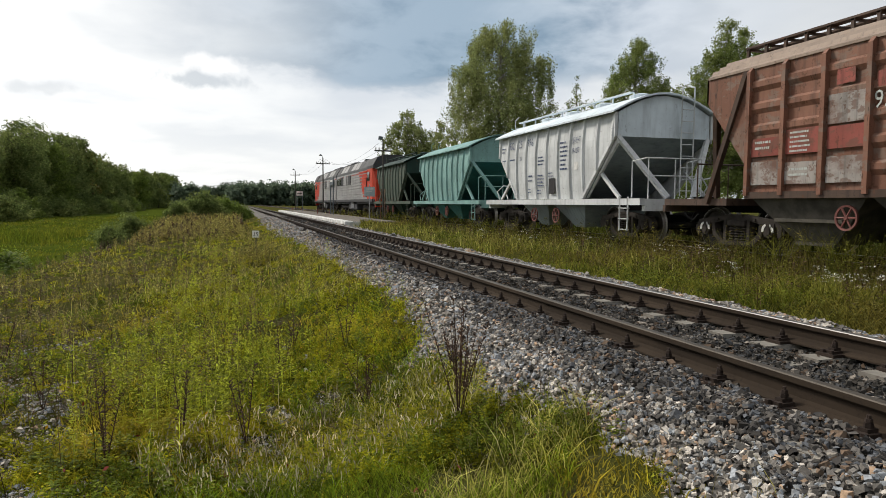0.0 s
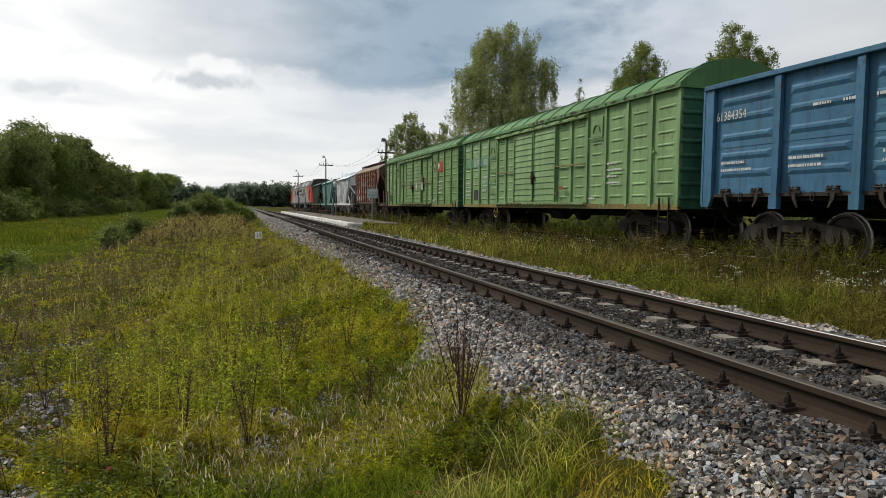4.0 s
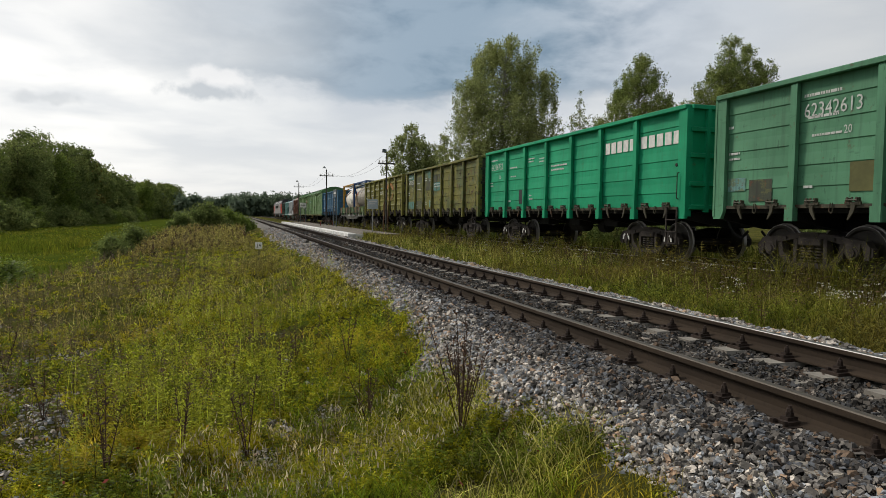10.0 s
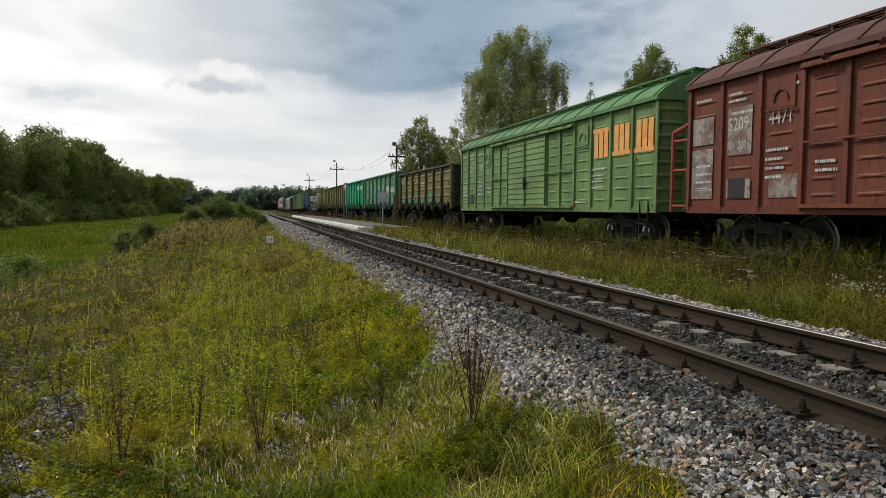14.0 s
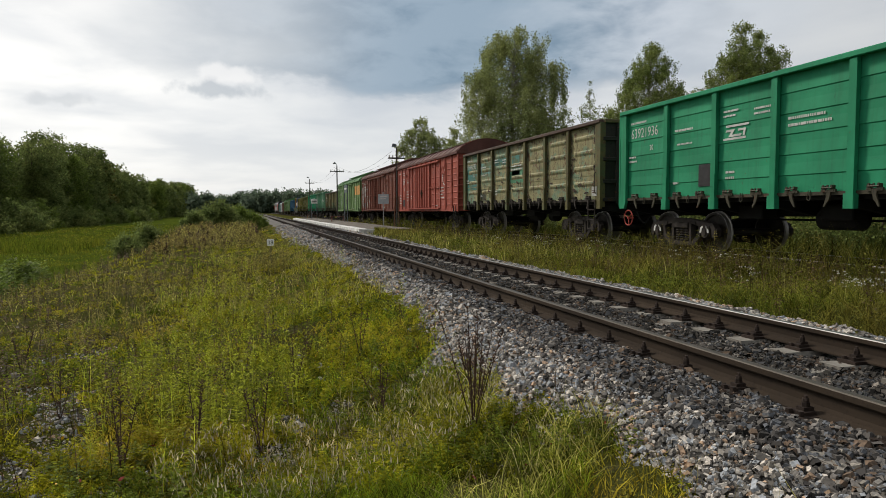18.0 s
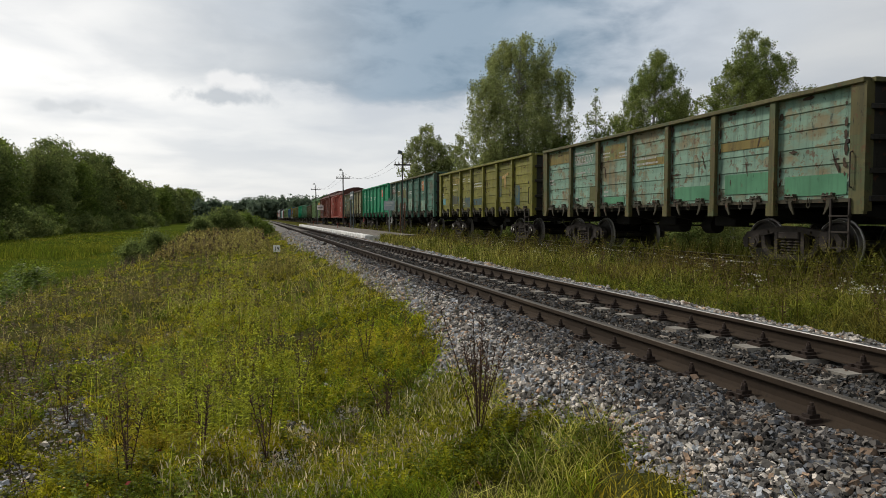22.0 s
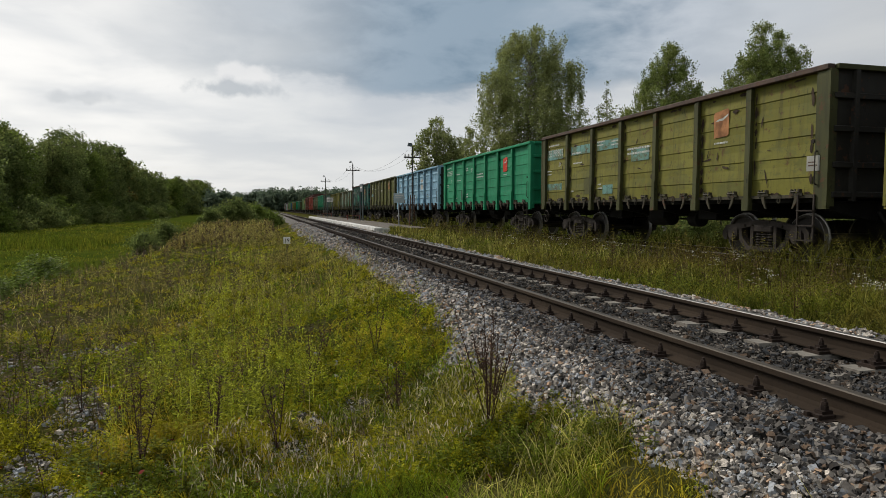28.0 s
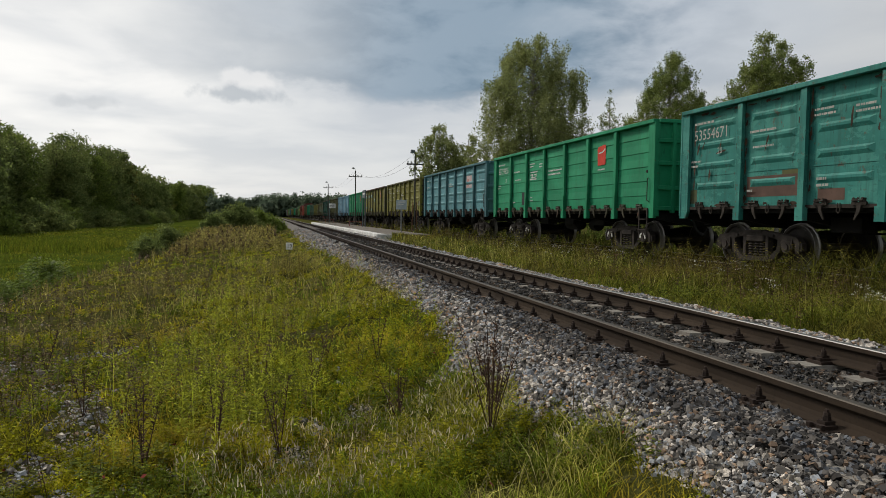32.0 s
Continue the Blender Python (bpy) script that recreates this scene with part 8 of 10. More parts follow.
def utility_pole(x, y, h, label, arm, lamp, r=0.085):
    p = thing("utility_pole", label, "utility pole", "poles along the platform", at=(x, y, -0.35))
    part("shaft", Geo().rod((0, 0, 0), (0, 0, h + 0.35), r, 10, r * 0.72), POLE_GREY, p, "", None, True)
    part("crossarm", Geo().box(-arm, arm, -0.05, 0.05, h - 0.35, h - 0.26), POLE_GREY, p)
    for s in (-arm + 0.08, -0.25, 0.25, arm - 0.08):
        part("insulator", Geo().lathe([(h - 0.26, 0.02), (h - 0.2, 0.045), (h - 0.12, 0.045), (h - 0.09, 0.02)], "z", 8, (s, 0, 0)), WHITEWASH, p)
    if lamp == "flood":
        part("lamp_bracket", Geo().rod((0, 0, h + 0.3), (-0.16, -0.15, h + 0.48), 0.025), POLE_GREY, p)
        part("floodlight", Geo().prism([(-0.34, h + 0.38), (-0.10, h + 0.40), (-0.06, h + 0.56), (-0.30, h + 0.60)], "y", -0.30, -0.06), SIGN_BACK, p, "dark floodlight housing")
        for e in (-0.16, 0.16):
            part("stub_post", Geo().rod((e, 0.1, 0.0), (e * 0.75, 0.0, 2.3), 0.034, 6), RUSTY, p, "rusty steel brace post")
    else:
        part("lamp_arm", Geo().path([(0, 0, h + 0.3), (-0.1, -0.15, h + 0.55), (-0.3, -0.3, h + 0.62)], 0.022), GALV, p)
        part("lamp_head", Geo().lathe([(h + 0.50, 0.14), (h + 0.56, 0.17), (h + 0.70, 0.09)], "z", 12, (-0.3, -0.3, 0)), GALV, p)
    return p


POLES = ((8.98, 41.9, 5.05), (8.98, 72.5, 5.95), (8.95, 107.0, 6.1))
utility_pole(*POLES[0], "dark utility pole with floodlight and rusty braces", 0.55, "flood", 0.055)
utility_pole(*POLES[1], "slim utility pole with crossarm and street lamp", 0.75, "arm")
utility_pole(*POLES[2], "distant utility pole with crossarm and lamp", 0.75, "arm")


def wire(a, b, sag, lab):
    pts = [(a[0] + (b[0] - a[0]) * t, a[1] + (b[1] - a[1]) * t, a[2] + (b[2] - a[2]) * t - sag * 4 * t * (1 - t)) for t in [k / 14 for k in range(15)]]
    single("overhead_wire", Geo().tube(pts, 0.008, 4), WIRE, lab, "wire", "wires between the poles")


for dx in (-0.3, 0.3):
    wire((8.98 + dx, 41.9, 4.85), (8.98 + dx, 72.5, 5.75), 0.9, "thin black overhead wire between two poles")
    wire((8.98 + dx, 72.5, 5.75), (8.95 + dx, 107.0, 5.9), 0.9, "thin black overhead wire between two poles")

s = thing("sign_post", "grey metal post with small pale blue sign", "sign", at=(7.9, 40.9, -0.1))
part("post", Geo().rod((0, 0, 0), (0, 0, 2.3), 0.035, 8), GALV, s)
part("sign_board", Geo().box(-0.34, 0.34, -0.05, -0.03, 1.55, 2.15, 0.006), SIGN_GREY, s, "pale blue-grey square board")
part("lettering", Geo().box(-0.25, 0.25, -0.054, -0.0515, 1.98, 2.05).box(-0.25, 0.15, -0.054, -0.0515, 1.84, 1.90), WHITE_MARK, s)

s = thing("station_sign", "dark station name board on two posts", "sign", at=(8.2, 60.0, 0.0))
for y in (-0.85, 0.85):
    part("post", Geo().rod((0, y, 0), (0, y, 3.3), 0.05, 8), SIGN_BACK, s)
part("name_board", Geo().box(-0.04, 0.04, -0.95, 0.95, 2.65, 3.35, 0.01), SIGN_BACK, s, "dark board seen from its edge")
part("lettering", Geo().box(-0.046, -0.042, -0.7, 0.7, 2.95, 3.1), WHITE_MARK, s)

s = thing("notice_board", "white notice board on a grey post", "sign", at=(7.9, 88.0, 0.0))
for x in (-0.35, 0.35):
    part("post", Geo().rod((x, 0, 0), (x, 0, 2.6), 0.045, 8), SIGN_BACK, s)
part("board", Geo().box(-0.42, 0.42, -0.05, 0.0, 2.0, 2.6, 0.01), WHITEWASH, s, "white board with grey writing")
part("lettering", Geo().box(-0.3, 0.3, -0.056, -0.052, 2.25, 2.33), GREY_COAT, s)

SIGN_WHITE = plain("white_enamel_sign", (0.80, 0.80, 0.78), 0.5, 0, 0.12, 5.0, 0.05)
OLD_WOOD = plain("weathered_olive_wood", (0.12, 0.11, 0.05), 0.9, 0, 0.4, 6.0, 0.3)
s = thing("kilometre_post", "small white kilometre sign on a low stake", "sign", at=(0.45, 20.3, -0.78))
part("stake", Geo().box(-0.03, 0.03, -0.02, 0.02, 0.0, 0.97), OLD_WOOD, s)
part("plate", Geo().box(-0.10, 0.10, -0.035, -0.02, 0.76, 0.965, 0.004), SIGN_WHITE, s, "white plate with black figures")
ob = part("lettering", text_mesh("19"), BLACK_PLATE, s, "", (-0.075, -0.0375, 0.80), False, (math.pi / 2, 0, 0))
ob.scale = (0.155, 0.18, 0.18)

# ---- trees ----
BARK_BIRCH = plain("pale_birch_bark", (0.30, 0.28, 0.25), 0.85, 0, 0.5, 2.0, 0.4)
LEAF_GREEN = foliage("young_birch_leaves", (0.15, 0.195, 0.055), (0.205, 0.25, 0.075), (0.23, 0.265, 0.08), 0.45, vary=(0.84, 1.14))
BARK = plain("dark_bark", (0.07, 0.055, 0.042), 0.9, 0, 0.4, 3.0, 0.6)
LEAF_BIRCH = foliage("birch_leaves", (0.205, 0.245, 0.095), (0.275, 0.305, 0.118), (0.295, 0.32, 0.12), 0.45, vary=(0.84, 1.14))
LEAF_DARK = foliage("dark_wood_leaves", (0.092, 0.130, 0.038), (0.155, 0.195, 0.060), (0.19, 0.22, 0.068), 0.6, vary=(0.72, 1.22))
# bluer than the near leaves: the distance haze is put into the colour
LEAF_HAZE = foliage("hazed_far_wood_leaves", (0.085, 0.125, 0.085), (0.13, 0.17, 0.115), (0.135, 0.175, 0.11), 0.5, vary=(0.72, 1.22))
LEAF_BUSH = foliage("bush_leaves", (0.10, 0.145, 0.030), (0.155, 0.21, 0.042), (0.17, 0.22, 0.045), 0.5, vary=(0.72, 1.22))
LEAF_AUTUMN = foliage("yellowing_leaves", (0.14, 0.12, 0.03), (0.18, 0.15, 0.035), (0.15, 0.14, 0.035), 0.35)
LEAFRNG = np.random.default_rng(21)


def leaf_quads(c, size, rng=LEAFRNG, hang=0.0, wide=0.55):
    """Four-cornered leaves round the points c, each turned at random."""
    n = len(c)
    a = rng.normal(size=(n, 3))
    a[:, 2] -= hang
    a /= np.linalg.norm(a, axis=1)[:, None]
    b = rng.normal(size=(n, 3))
    b -= (b * a).sum(1)[:, None] * a
    b /= np.linalg.norm(b, axis=1)[:, None]
    s = (size * rng.uniform(0.6, 1.3, n))[:, None]
    v = np.stack([c - a * s, c + b * s * wide, c + a * s, c - b * s * wide], 1).reshape(-1, 3)
    return v, np.arange(4 * n).reshape(-1, 4)


def leaf_tris(c, size, rng, hang=0.0):
    """Three-cornered leaves round the points c."""
    n = len(c)
    a = rng.normal(size=(n, 3))
    a[:, 2] -= hang
    a /= np.linalg.norm(a, axis=1)[:, None]
    b = rng.normal(size=(n, 3))
    b -= (b * a).sum(1)[:, None] * a
    b /= np.linalg.norm(b, axis=1)[:, None]
    s = (size * rng.uniform(0.6, 1.35, n))[:, None]
    v = np.stack([c + a * s, c - a * s * 0.7 + b * s * 0.75, c - a * s * 0.7 - b * s * 0.75], 1).reshape(-1, 3)
    return v, np.arange(3 * n).reshape(-1, 3)


def tree(label, x, y, h, prof, leaves, size, mat, bark, seed, group, droop=0.6, limbs=40, trunk=0.16, base=None, first=0.2, category="tree", spread=0.34, ragged=1.0):
    """prof: (height share, crown radius) pairs. Limbs leave the trunk all round; clumps of leaves hang along them."""
    rng = np.random.default_rng(seed)
    z0 = float(ground_z(x, y)) - 0.1 if base is None else base
    H = h - z0
    t = thing("tree" if category == "tree" else "bush", label, category, group, at=(x, y, z0))
    g = Geo()
    lean = rng.normal(size=2) * 0.02 * H

    def axis(u):
        return Vector((lean[0] * u * u + 0.12 * math.sin(u * 7 + seed), lean[1] * u * u + 0.12 * math.cos(u * 6 + seed), u * H))
    us = [0, 0.15, 0.3, 0.45, 0.6, 0.75, 0.9, 0.95]
    for a, b in zip(us, us[1:]):
        g.rod(axis(a), axis(b), trunk * (1 - a) ** 0.8 + 0.02, 7, trunk * (1 - b) ** 0.8 + 0.015)
    hs, rs = [p[0] for p in prof], [p[1] for p in prof]
    C = []
    for i in range(limbs):
        u = first + (0.985 - first) * ((i + rng.random()) / limbs)
        R = float(np.interp(u, hs, rs)) * rng.uniform(0.5, 0.85)
        az = i * 2.39996 + rng.normal() * 0.35
        o = axis(u * 0.9)
        out = Vector((math.cos(az), math.sin(az), 0))
        lift = R * rng.uniform(0.2, 0.6) + (u * 0.06) * H
        pts = []
        for s in (0, 0.35, 0.7, 1.0):
            pts.append(o + out * (R * s) + Vector((0, 0, lift * s - droop * R * s * s * 0.7)))
        if R > 0.5 and limbs > 60:
            for a, b, r in zip(pts, pts[1:], (0.055, 0.035, 0.018)):
                g.rod(a, b, r * trunk / 0.16, 3, r * 0.6 * trunk / 0.16)
    # boughs fill the crown's outline unevenly; each carries a few hanging sprays of leaves
    n_b = limbs * 4
    per = max(8, leaves // n_b)
    grid = np.linspace(first, 0.995, 60)
    wts = (np.interp(grid, hs, rs) + 0.12) ** 1.4
    for u in rng.choice(grid, n_b, p=wts / wts.sum()):
        az = rng.uniform(0, 2 * math.pi)
        R = float(np.interp(u, hs, rs)) * (0.88 + ragged * (0.16 * math.sin(3 * az + seed + 9 * u) + 0.10 * math.sin(7 * az + 23 * u + seed)))
        off = R * math.sqrt(rng.uniform(0.12, 1.0)) * 0.95
        p = np.array(axis(u)) + (math.cos(az) * off, math.sin(az) * off, rng.normal() * 0.15)
        cs = min(spread, 0.28 * R + 0.08)
        n_t = 3 + int(3 * rng.random())
        twig = np.clip(rng.normal(size=(n_t, 3)), -1.4, 1.4) * (cs, cs, cs * 0.7) + p
        long_ = droop * spread * 4.2 * rng.uniform(0.3, 1.2, n_t)
        w, k = rng.random(per), rng.integers(0, n_t, per)
        q = twig[k] + np.clip(rng.normal(size=(per, 3)), -1.5, 1.5) * (min(0.36 * spread, cs) * (1.25 - 0.6 * w * min(1.0, droop * 2)))[:, None]
        q[:, 2] -= long_[k] * w
        C.append(q)
    part("trunk", g, bark, t)
    v, f = leaf_tris(np.concatenate(C), size, rng, 0.8 * droop)
    me = big_mesh("crown", v, f, mat)
    ob = new("crown", me)
    ob.parent = t
    return t


G1 = "birches behind the train"
tree("tall drooping birch with greyish green crown", 24.5, 60, 18.4, [(0.12, 4.8), (0.3, 6.0), (0.5, 6.3), (0.66, 6.1), (0.78, 5.4), (0.86, 4.3), (0.94, 3.4), (0.98, 1.9), (1, 0.8)], 135000, 0.078, LEAF_BIRCH, BARK_BIRCH, 1, G1, 0.8, 130, 0.24, spread=0.5)
tree("slender birch with pointed crown", 29.5, 45, 14.7, [(0.15, 3.8), (0.45, 4.0), (0.62, 3.5), (0.74, 2.6), (0.86, 1.4), (0.94, 0.6), (1, 0.08)], 112000, 0.058, LEAF_GREEN, BARK_BIRCH, 2, G1, 0.5, 130, 0.16, spread=0.36, ragged=0.45)
tree("young birch with pointed top", 31.0, 38, 13.5, [(0.1, 3.8), (0.5, 3.8), (0.67, 3.0), (0.8, 1.8), (0.9, 0.8), (0.96, 0.4), (1, 0.06)], 105000, 0.054, LEAF_GREEN, BARK_BIRCH, 3, G1, 0.2, 150, 0.14, spread=0.33, ragged=0.5)
tree("young birch with open pointed crown", 34.0, 38.4, 13.5, [(0.1, 3.8), (0.5, 3.8), (0.67, 3.1), (0.8, 2.0), (0.9, 1.0), (0.96, 0.5), (1, 0.08)], 105000, 0.054, LEAF_GREEN, BARK_BIRCH, 4, G1, 0.2, 150, 0.14, spread=0.33, ragged=0.5)
tree("thin young birch like a spire", 28.4, 52, 12.0, [(0.2, 2.0), (0.5, 1.7), (0.8, 0.8), (1, 0.1)], 15000, 0.06, LEAF_GREEN, BARK_BIRCH, 5, G1, 0.2, 96, 0.09, spread=0.24)
tree("distant birch with rounded grey-green crown", 22.3, 88, 14.0, [(0.15, 3.8), (0.5, 4.2), (0.8, 3.0), (1, 0.9)], 34000, 0.10, LEAF_BIRCH, BARK_BIRCH, 6, G1, 0.7, 72, 0.18, spread=0.34)
tree("distant birch with loose crown", 25.9, 86, 12.3, [(0.1, 3.4), (0.5, 4.0), (0.8, 3.0), (1, 0.6)], 28000, 0.10, LEAF_BIRCH, BARK_BIRCH, 7, G1, 0.6, 60, 0.15, spread=0.32)
tree("birch with broad low crown", 28.6, 77, 10.6, [(0.1, 3.8), (0.5, 4.4), (0.8, 3.0), (1, 0.5)], 28000, 0.10, LEAF_BIRCH, BARK_BIRCH, 8, G1, 0.5, 56, 0.15, spread=0.32)
tree("dark birch half hidden between others", 35.5, 49, 11.6, [(0.1, 2.9), (0.5, 2.9), (0.8, 1.9), (1, 0.3)], 24000, 0.07, LEAF_DARK, BARK_BIRCH, 9, G1, 0.5, 52, 0.13, spread=0.26)
tree("birch with light green lower branches", 27.6, 57, 9.2, [(0.1, 3.2), (0.5, 3.2), (0.8, 2.0), (1, 0.4)], 24000, 0.08, LEAF_BUSH, BARK_BIRCH, 10, G1, 0.45, 50, 0.12, spread=0.28)
tree("small bushy birch between taller ones", 29.6, 51, 9.6, [(0.1, 2.0), (0.5, 1.9), (0.8, 1.2), (1, 0.3)], 12000, 0.07, LEAF_GREEN, BARK_BIRCH, 11, G1, 0.4, 50, 0.08, spread=0.26)
# mostly the dark leaves: shade behind the train put into the bushes' colour
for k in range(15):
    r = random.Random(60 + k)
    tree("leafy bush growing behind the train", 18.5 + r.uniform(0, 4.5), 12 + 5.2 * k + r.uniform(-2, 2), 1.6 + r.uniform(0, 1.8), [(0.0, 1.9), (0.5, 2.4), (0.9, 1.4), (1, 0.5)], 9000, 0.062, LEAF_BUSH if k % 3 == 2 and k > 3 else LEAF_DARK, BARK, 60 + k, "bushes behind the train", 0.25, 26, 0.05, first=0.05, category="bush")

G2 = "trees of the wood beyond the meadow"
for k in range(66):
    r = random.Random(200 + k)
    y = 84 + 4.4 * k + 0.04 * k * k + r.uniform(-2.5, 2.5)
    x = -39 - r.uniform(0, 8) - (0 if k % 3 else 5)
    top = float(np.interp(y, [84, 137, 154, 176, 205, 238, 262, 283, 350, 460], [14.5, 15.8, 17.4, 18.2, 18.6, 16.6, 15.2, 13.6, 15.6, 19.5])) + r.uniform(-0.8, 0.6) - (1.6 if k % 4 == 1 else 0)
    far, wd = y > 190, r.uniform(0.9, 1.35)
    tree("dark green leafy tree at the wood's edge", x, y, top, [(0.05, 4.2 * wd), (0.3, 4.7 * wd), (0.6, 4.6 * wd), (0.85, 3.5 * wd), (1, 1.7)], 5400 if far else 15000, 0.34 if far else 0.20, LEAF_AUTUMN if k in (23, 37) else LEAF_BUSH if k % 7 == 3 else LEAF_DARK, BARK, 200 + k, G2, 0.12, 40 if far else 64, 0.2, first=0.04, spread=0.95)
for k in range(26):
    r = random.Random(400 + k)
    y = 72 + 7.5 * k
    tree("low willow bush before the wood", -33.5 - r.uniform(0, 3), y + r.uniform(-2, 2), 0.8 + r.uniform(0, 2.6), [(0.0, 4.0), (0.5, 3.6), (0.85, 2.2), (1, 0.8)], 5200, 0.16, LEAF_BUSH if k % 5 == 3 else LEAF_DARK, BARK, 400 + k, "bushes before the wood", 0.2, 24, 0.06, first=0.03, category="bush", spread=0.5)
for k, (x, y, h, s) in enumerate(((-4.6, 58, 0.8, 1.0), (-3.6, 62, 1.5, 1.4), (-2.5, 63, 1.9, 1.5), (-1.3, 66, 1.3, 1.3), (-0.4, 68, 0.8, 1.2), (0.4, 72, 0.3, 0.9))):
    tree("dark leafy bush on the bank" if k < 3 else "bright green bush on the bank", x, y, h, [(0.0, s), (0.5, s * 1.1), (0.85, s * 0.7), (1, 0.3)], 9500, 0.075, LEAF_DARK if k < 3 else LEAF_BUSH, BARK, 500 + k, "bushes on the bank", 0.15, 64, 0.05, first=0.03, category="bush", spread=0.30)
tree("low dark willow bush at the meadow's edge", -5.7, 41, 0.15, [(0.0, 0.9), (0.5, 1.0), (0.85, 0.7), (1, 0.3)], 5000, 0.055, LEAF_DARK, BARK, 520, "bushes on the bank", 0.15, 40, 0.03, first=0.03, category="bush", spread=0.2)
tree("low dark willow bush at the meadow's edge", -6.4, 38.5, -0.35, [(0.0, 0.8), (0.5, 0.9), (0.85, 0.6), (1, 0.3)], 4000, 0.055, LEAF_DARK, BARK, 521, "bushes on the bank", 0.15, 40, 0.03, first=0.03, category="bush", spread=0.2)


def far_wood():
    """The wood that closes the view along the line, too far off to tell its trees apart."""
    rng = np.random.default_rng(77)
    C, B = [], []
    for k in range(280):
        x = -80 + 260 * rng.random()
        y = 400 + rng.uniform(0, 45) + max(0, -x) * 0.2
        h = rng.uniform(11.5, 15.5) + 1.2 * math.sin(x * 0.06)
        n = 110
        a, rr = rng.uniform(0, 2 * math.pi, n), np.sqrt(rng.random(n))
        z = rng.random(n) ** 0.7
        R = 4.6 * np.sin(np.clip(z * 0.85 + 0.15, 0, 1) * math.pi) ** 0.6 + 0.6
        C.append(np.stack([x + np.cos(a) * rr * R, y + np.sin(a) * rr * R, -0.5 + z * h], 1))
        B.append(np.stack([x + np.cos(a[:50]) * rr[:50] * R[:50] * 0.8, y + 2 + np.sin(a[:50]) * rr[:50] * R[:50], -0.5 + z[:50] * h * 0.82], 1))
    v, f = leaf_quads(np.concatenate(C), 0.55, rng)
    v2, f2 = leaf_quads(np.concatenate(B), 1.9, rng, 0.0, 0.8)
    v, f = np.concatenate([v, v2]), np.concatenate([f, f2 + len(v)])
    tagged(new("far_wood", big_mesh("far_wood", v, f, LEAF_HAZE)), "distant mixed wood closing the view", "wood", kind="stuff")


far_wood()


# ---- grass and weeds ----
GRASS = foliage("bank_grass", (0.25, 0.235, 0.016), (0.45, 0.38, 0.030), (0.41, 0.31, 0.038), 0.5)
GRASS_PALE = foliage("pale_coarse_grass", (0.27, 0.285, 0.04), (0.54, 0.50, 0.14), (0.44, 0.40, 0.10), 0.5)
WEED_EDGE = foliage("olive_edge_weed", (0.16, 0.155, 0.022), (0.31, 0.28, 0.045), (0.27, 0.235, 0.04), 0.45)
HERB_EDGE = foliage("green_edge_weed", (0.13, 0.155, 0.018), (0.23, 0.245, 0.026), (0.21, 0.215, 0.024), 0.45)
GRASS_DULL = foliage("dull_dry_grass", (0.30, 0.26, 0.11), (0.50, 0.44, 0.22), (0.42, 0.36, 0.16), 0.35)
GRASS_LUSH = foliage("lush_grass", (0.125, 0.20, 0.014), (0.215, 0.30, 0.022), (0.23, 0.265, 0.020), 0.5)
GRASS_DRY = foliage("dry_grass", (0.42, 0.37, 0.24), (0.62, 0.56, 0.40), (0.52, 0.44, 0.28), 0.3)
GRASS_STRAW = foliage("straw_grass", (0.33, 0.30, 0.085), (0.52, 0.465, 0.16), (0.41, 0.40, 0.10), 0.35)
CLOVER = foliage("low_leafy_weeds", (0.215, 0.22, 0.011), (0.35, 0.34, 0.017), (0.335, 0.31, 0.019), 0.5, vary=(0.6, 1.3))
CLOVER_DEEP = foliage("deep_green_leafy_weeds", (0.095, 0.135, 0.014), (0.165, 0.20, 0.020), (0.15, 0.18, 0.019), 0.45, vary=(0.55, 1.35))
WEED_BROWN = foliage("brown_dry_weed", (0.060, 0.036, 0.020), (0.115, 0.072, 0.040), (0.10, 0.070, 0.038), 0.15)
WEED_OLIVE = foliage("olive_seeding_weed", (0.19, 0.17, 0.040), (0.31, 0.27, 0.072), (0.25, 0.21, 0.055), 0.35)
WEED_CREST = foliage("dry_crest_weed", (0.20, 0.185, 0.045), (0.32, 0.285, 0.080), (0.29, 0.235, 0.072), 0.4)
WEED_GREEN = foliage("yellow_green_weed", (0.23, 0.27, 0.022), (0.38, 0.40, 0.034), (0.33, 0.36, 0.030), 0.5)
MEADOW = foliage("meadow_grass", (0.078, 0.112, 0.011), (0.125, 0.16, 0.016), (0.19, 0.195, 0.022), 0.45, vary=(0.7, 1.25))
STRIP = foliage("strip_grass", (0.115, 0.13, 0.018), (0.235, 0.225, 0.037), (0.20, 0.165, 0.036), 0.45)
# strip grass darkened: the train's shade is put into this colour
SHADY = foliage("grass_with_shade_colour", (0.045, 0.060, 0.010), (0.085, 0.10, 0.017), (0.08, 0.085, 0.016), 0.4)
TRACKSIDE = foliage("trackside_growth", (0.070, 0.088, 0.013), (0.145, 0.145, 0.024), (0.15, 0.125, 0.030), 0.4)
STRIP_WEED = foliage("strip_weeds", (0.09, 0.12, 0.018), (0.19, 0.215, 0.03), (0.15, 0.13, 0.035), 0.4)
PETAL_WHITE = plain("white_petals", (0.72, 0.72, 0.66), 0.7, 0, 0.1)
PETAL_YELLOW = plain("yellow_petals", (0.75, 0.42, 0.02), 0.6, 0, 0.1)
LEAF_RED = plain("reddened_leaves", (0.22, 0.035, 0.02), 0.6, 0, 0.3)
VRNG = np.random.default_rng(99)


def patch_noise(x, y, s, o=0.0):
    return np.sin(x * s + 1.3 * np.sin(y * s * 0.7 + o) + o) * np.sin(y * s * 0.9 + 1.7 * np.sin(x * s * 0.6 - o) + 2 * o)


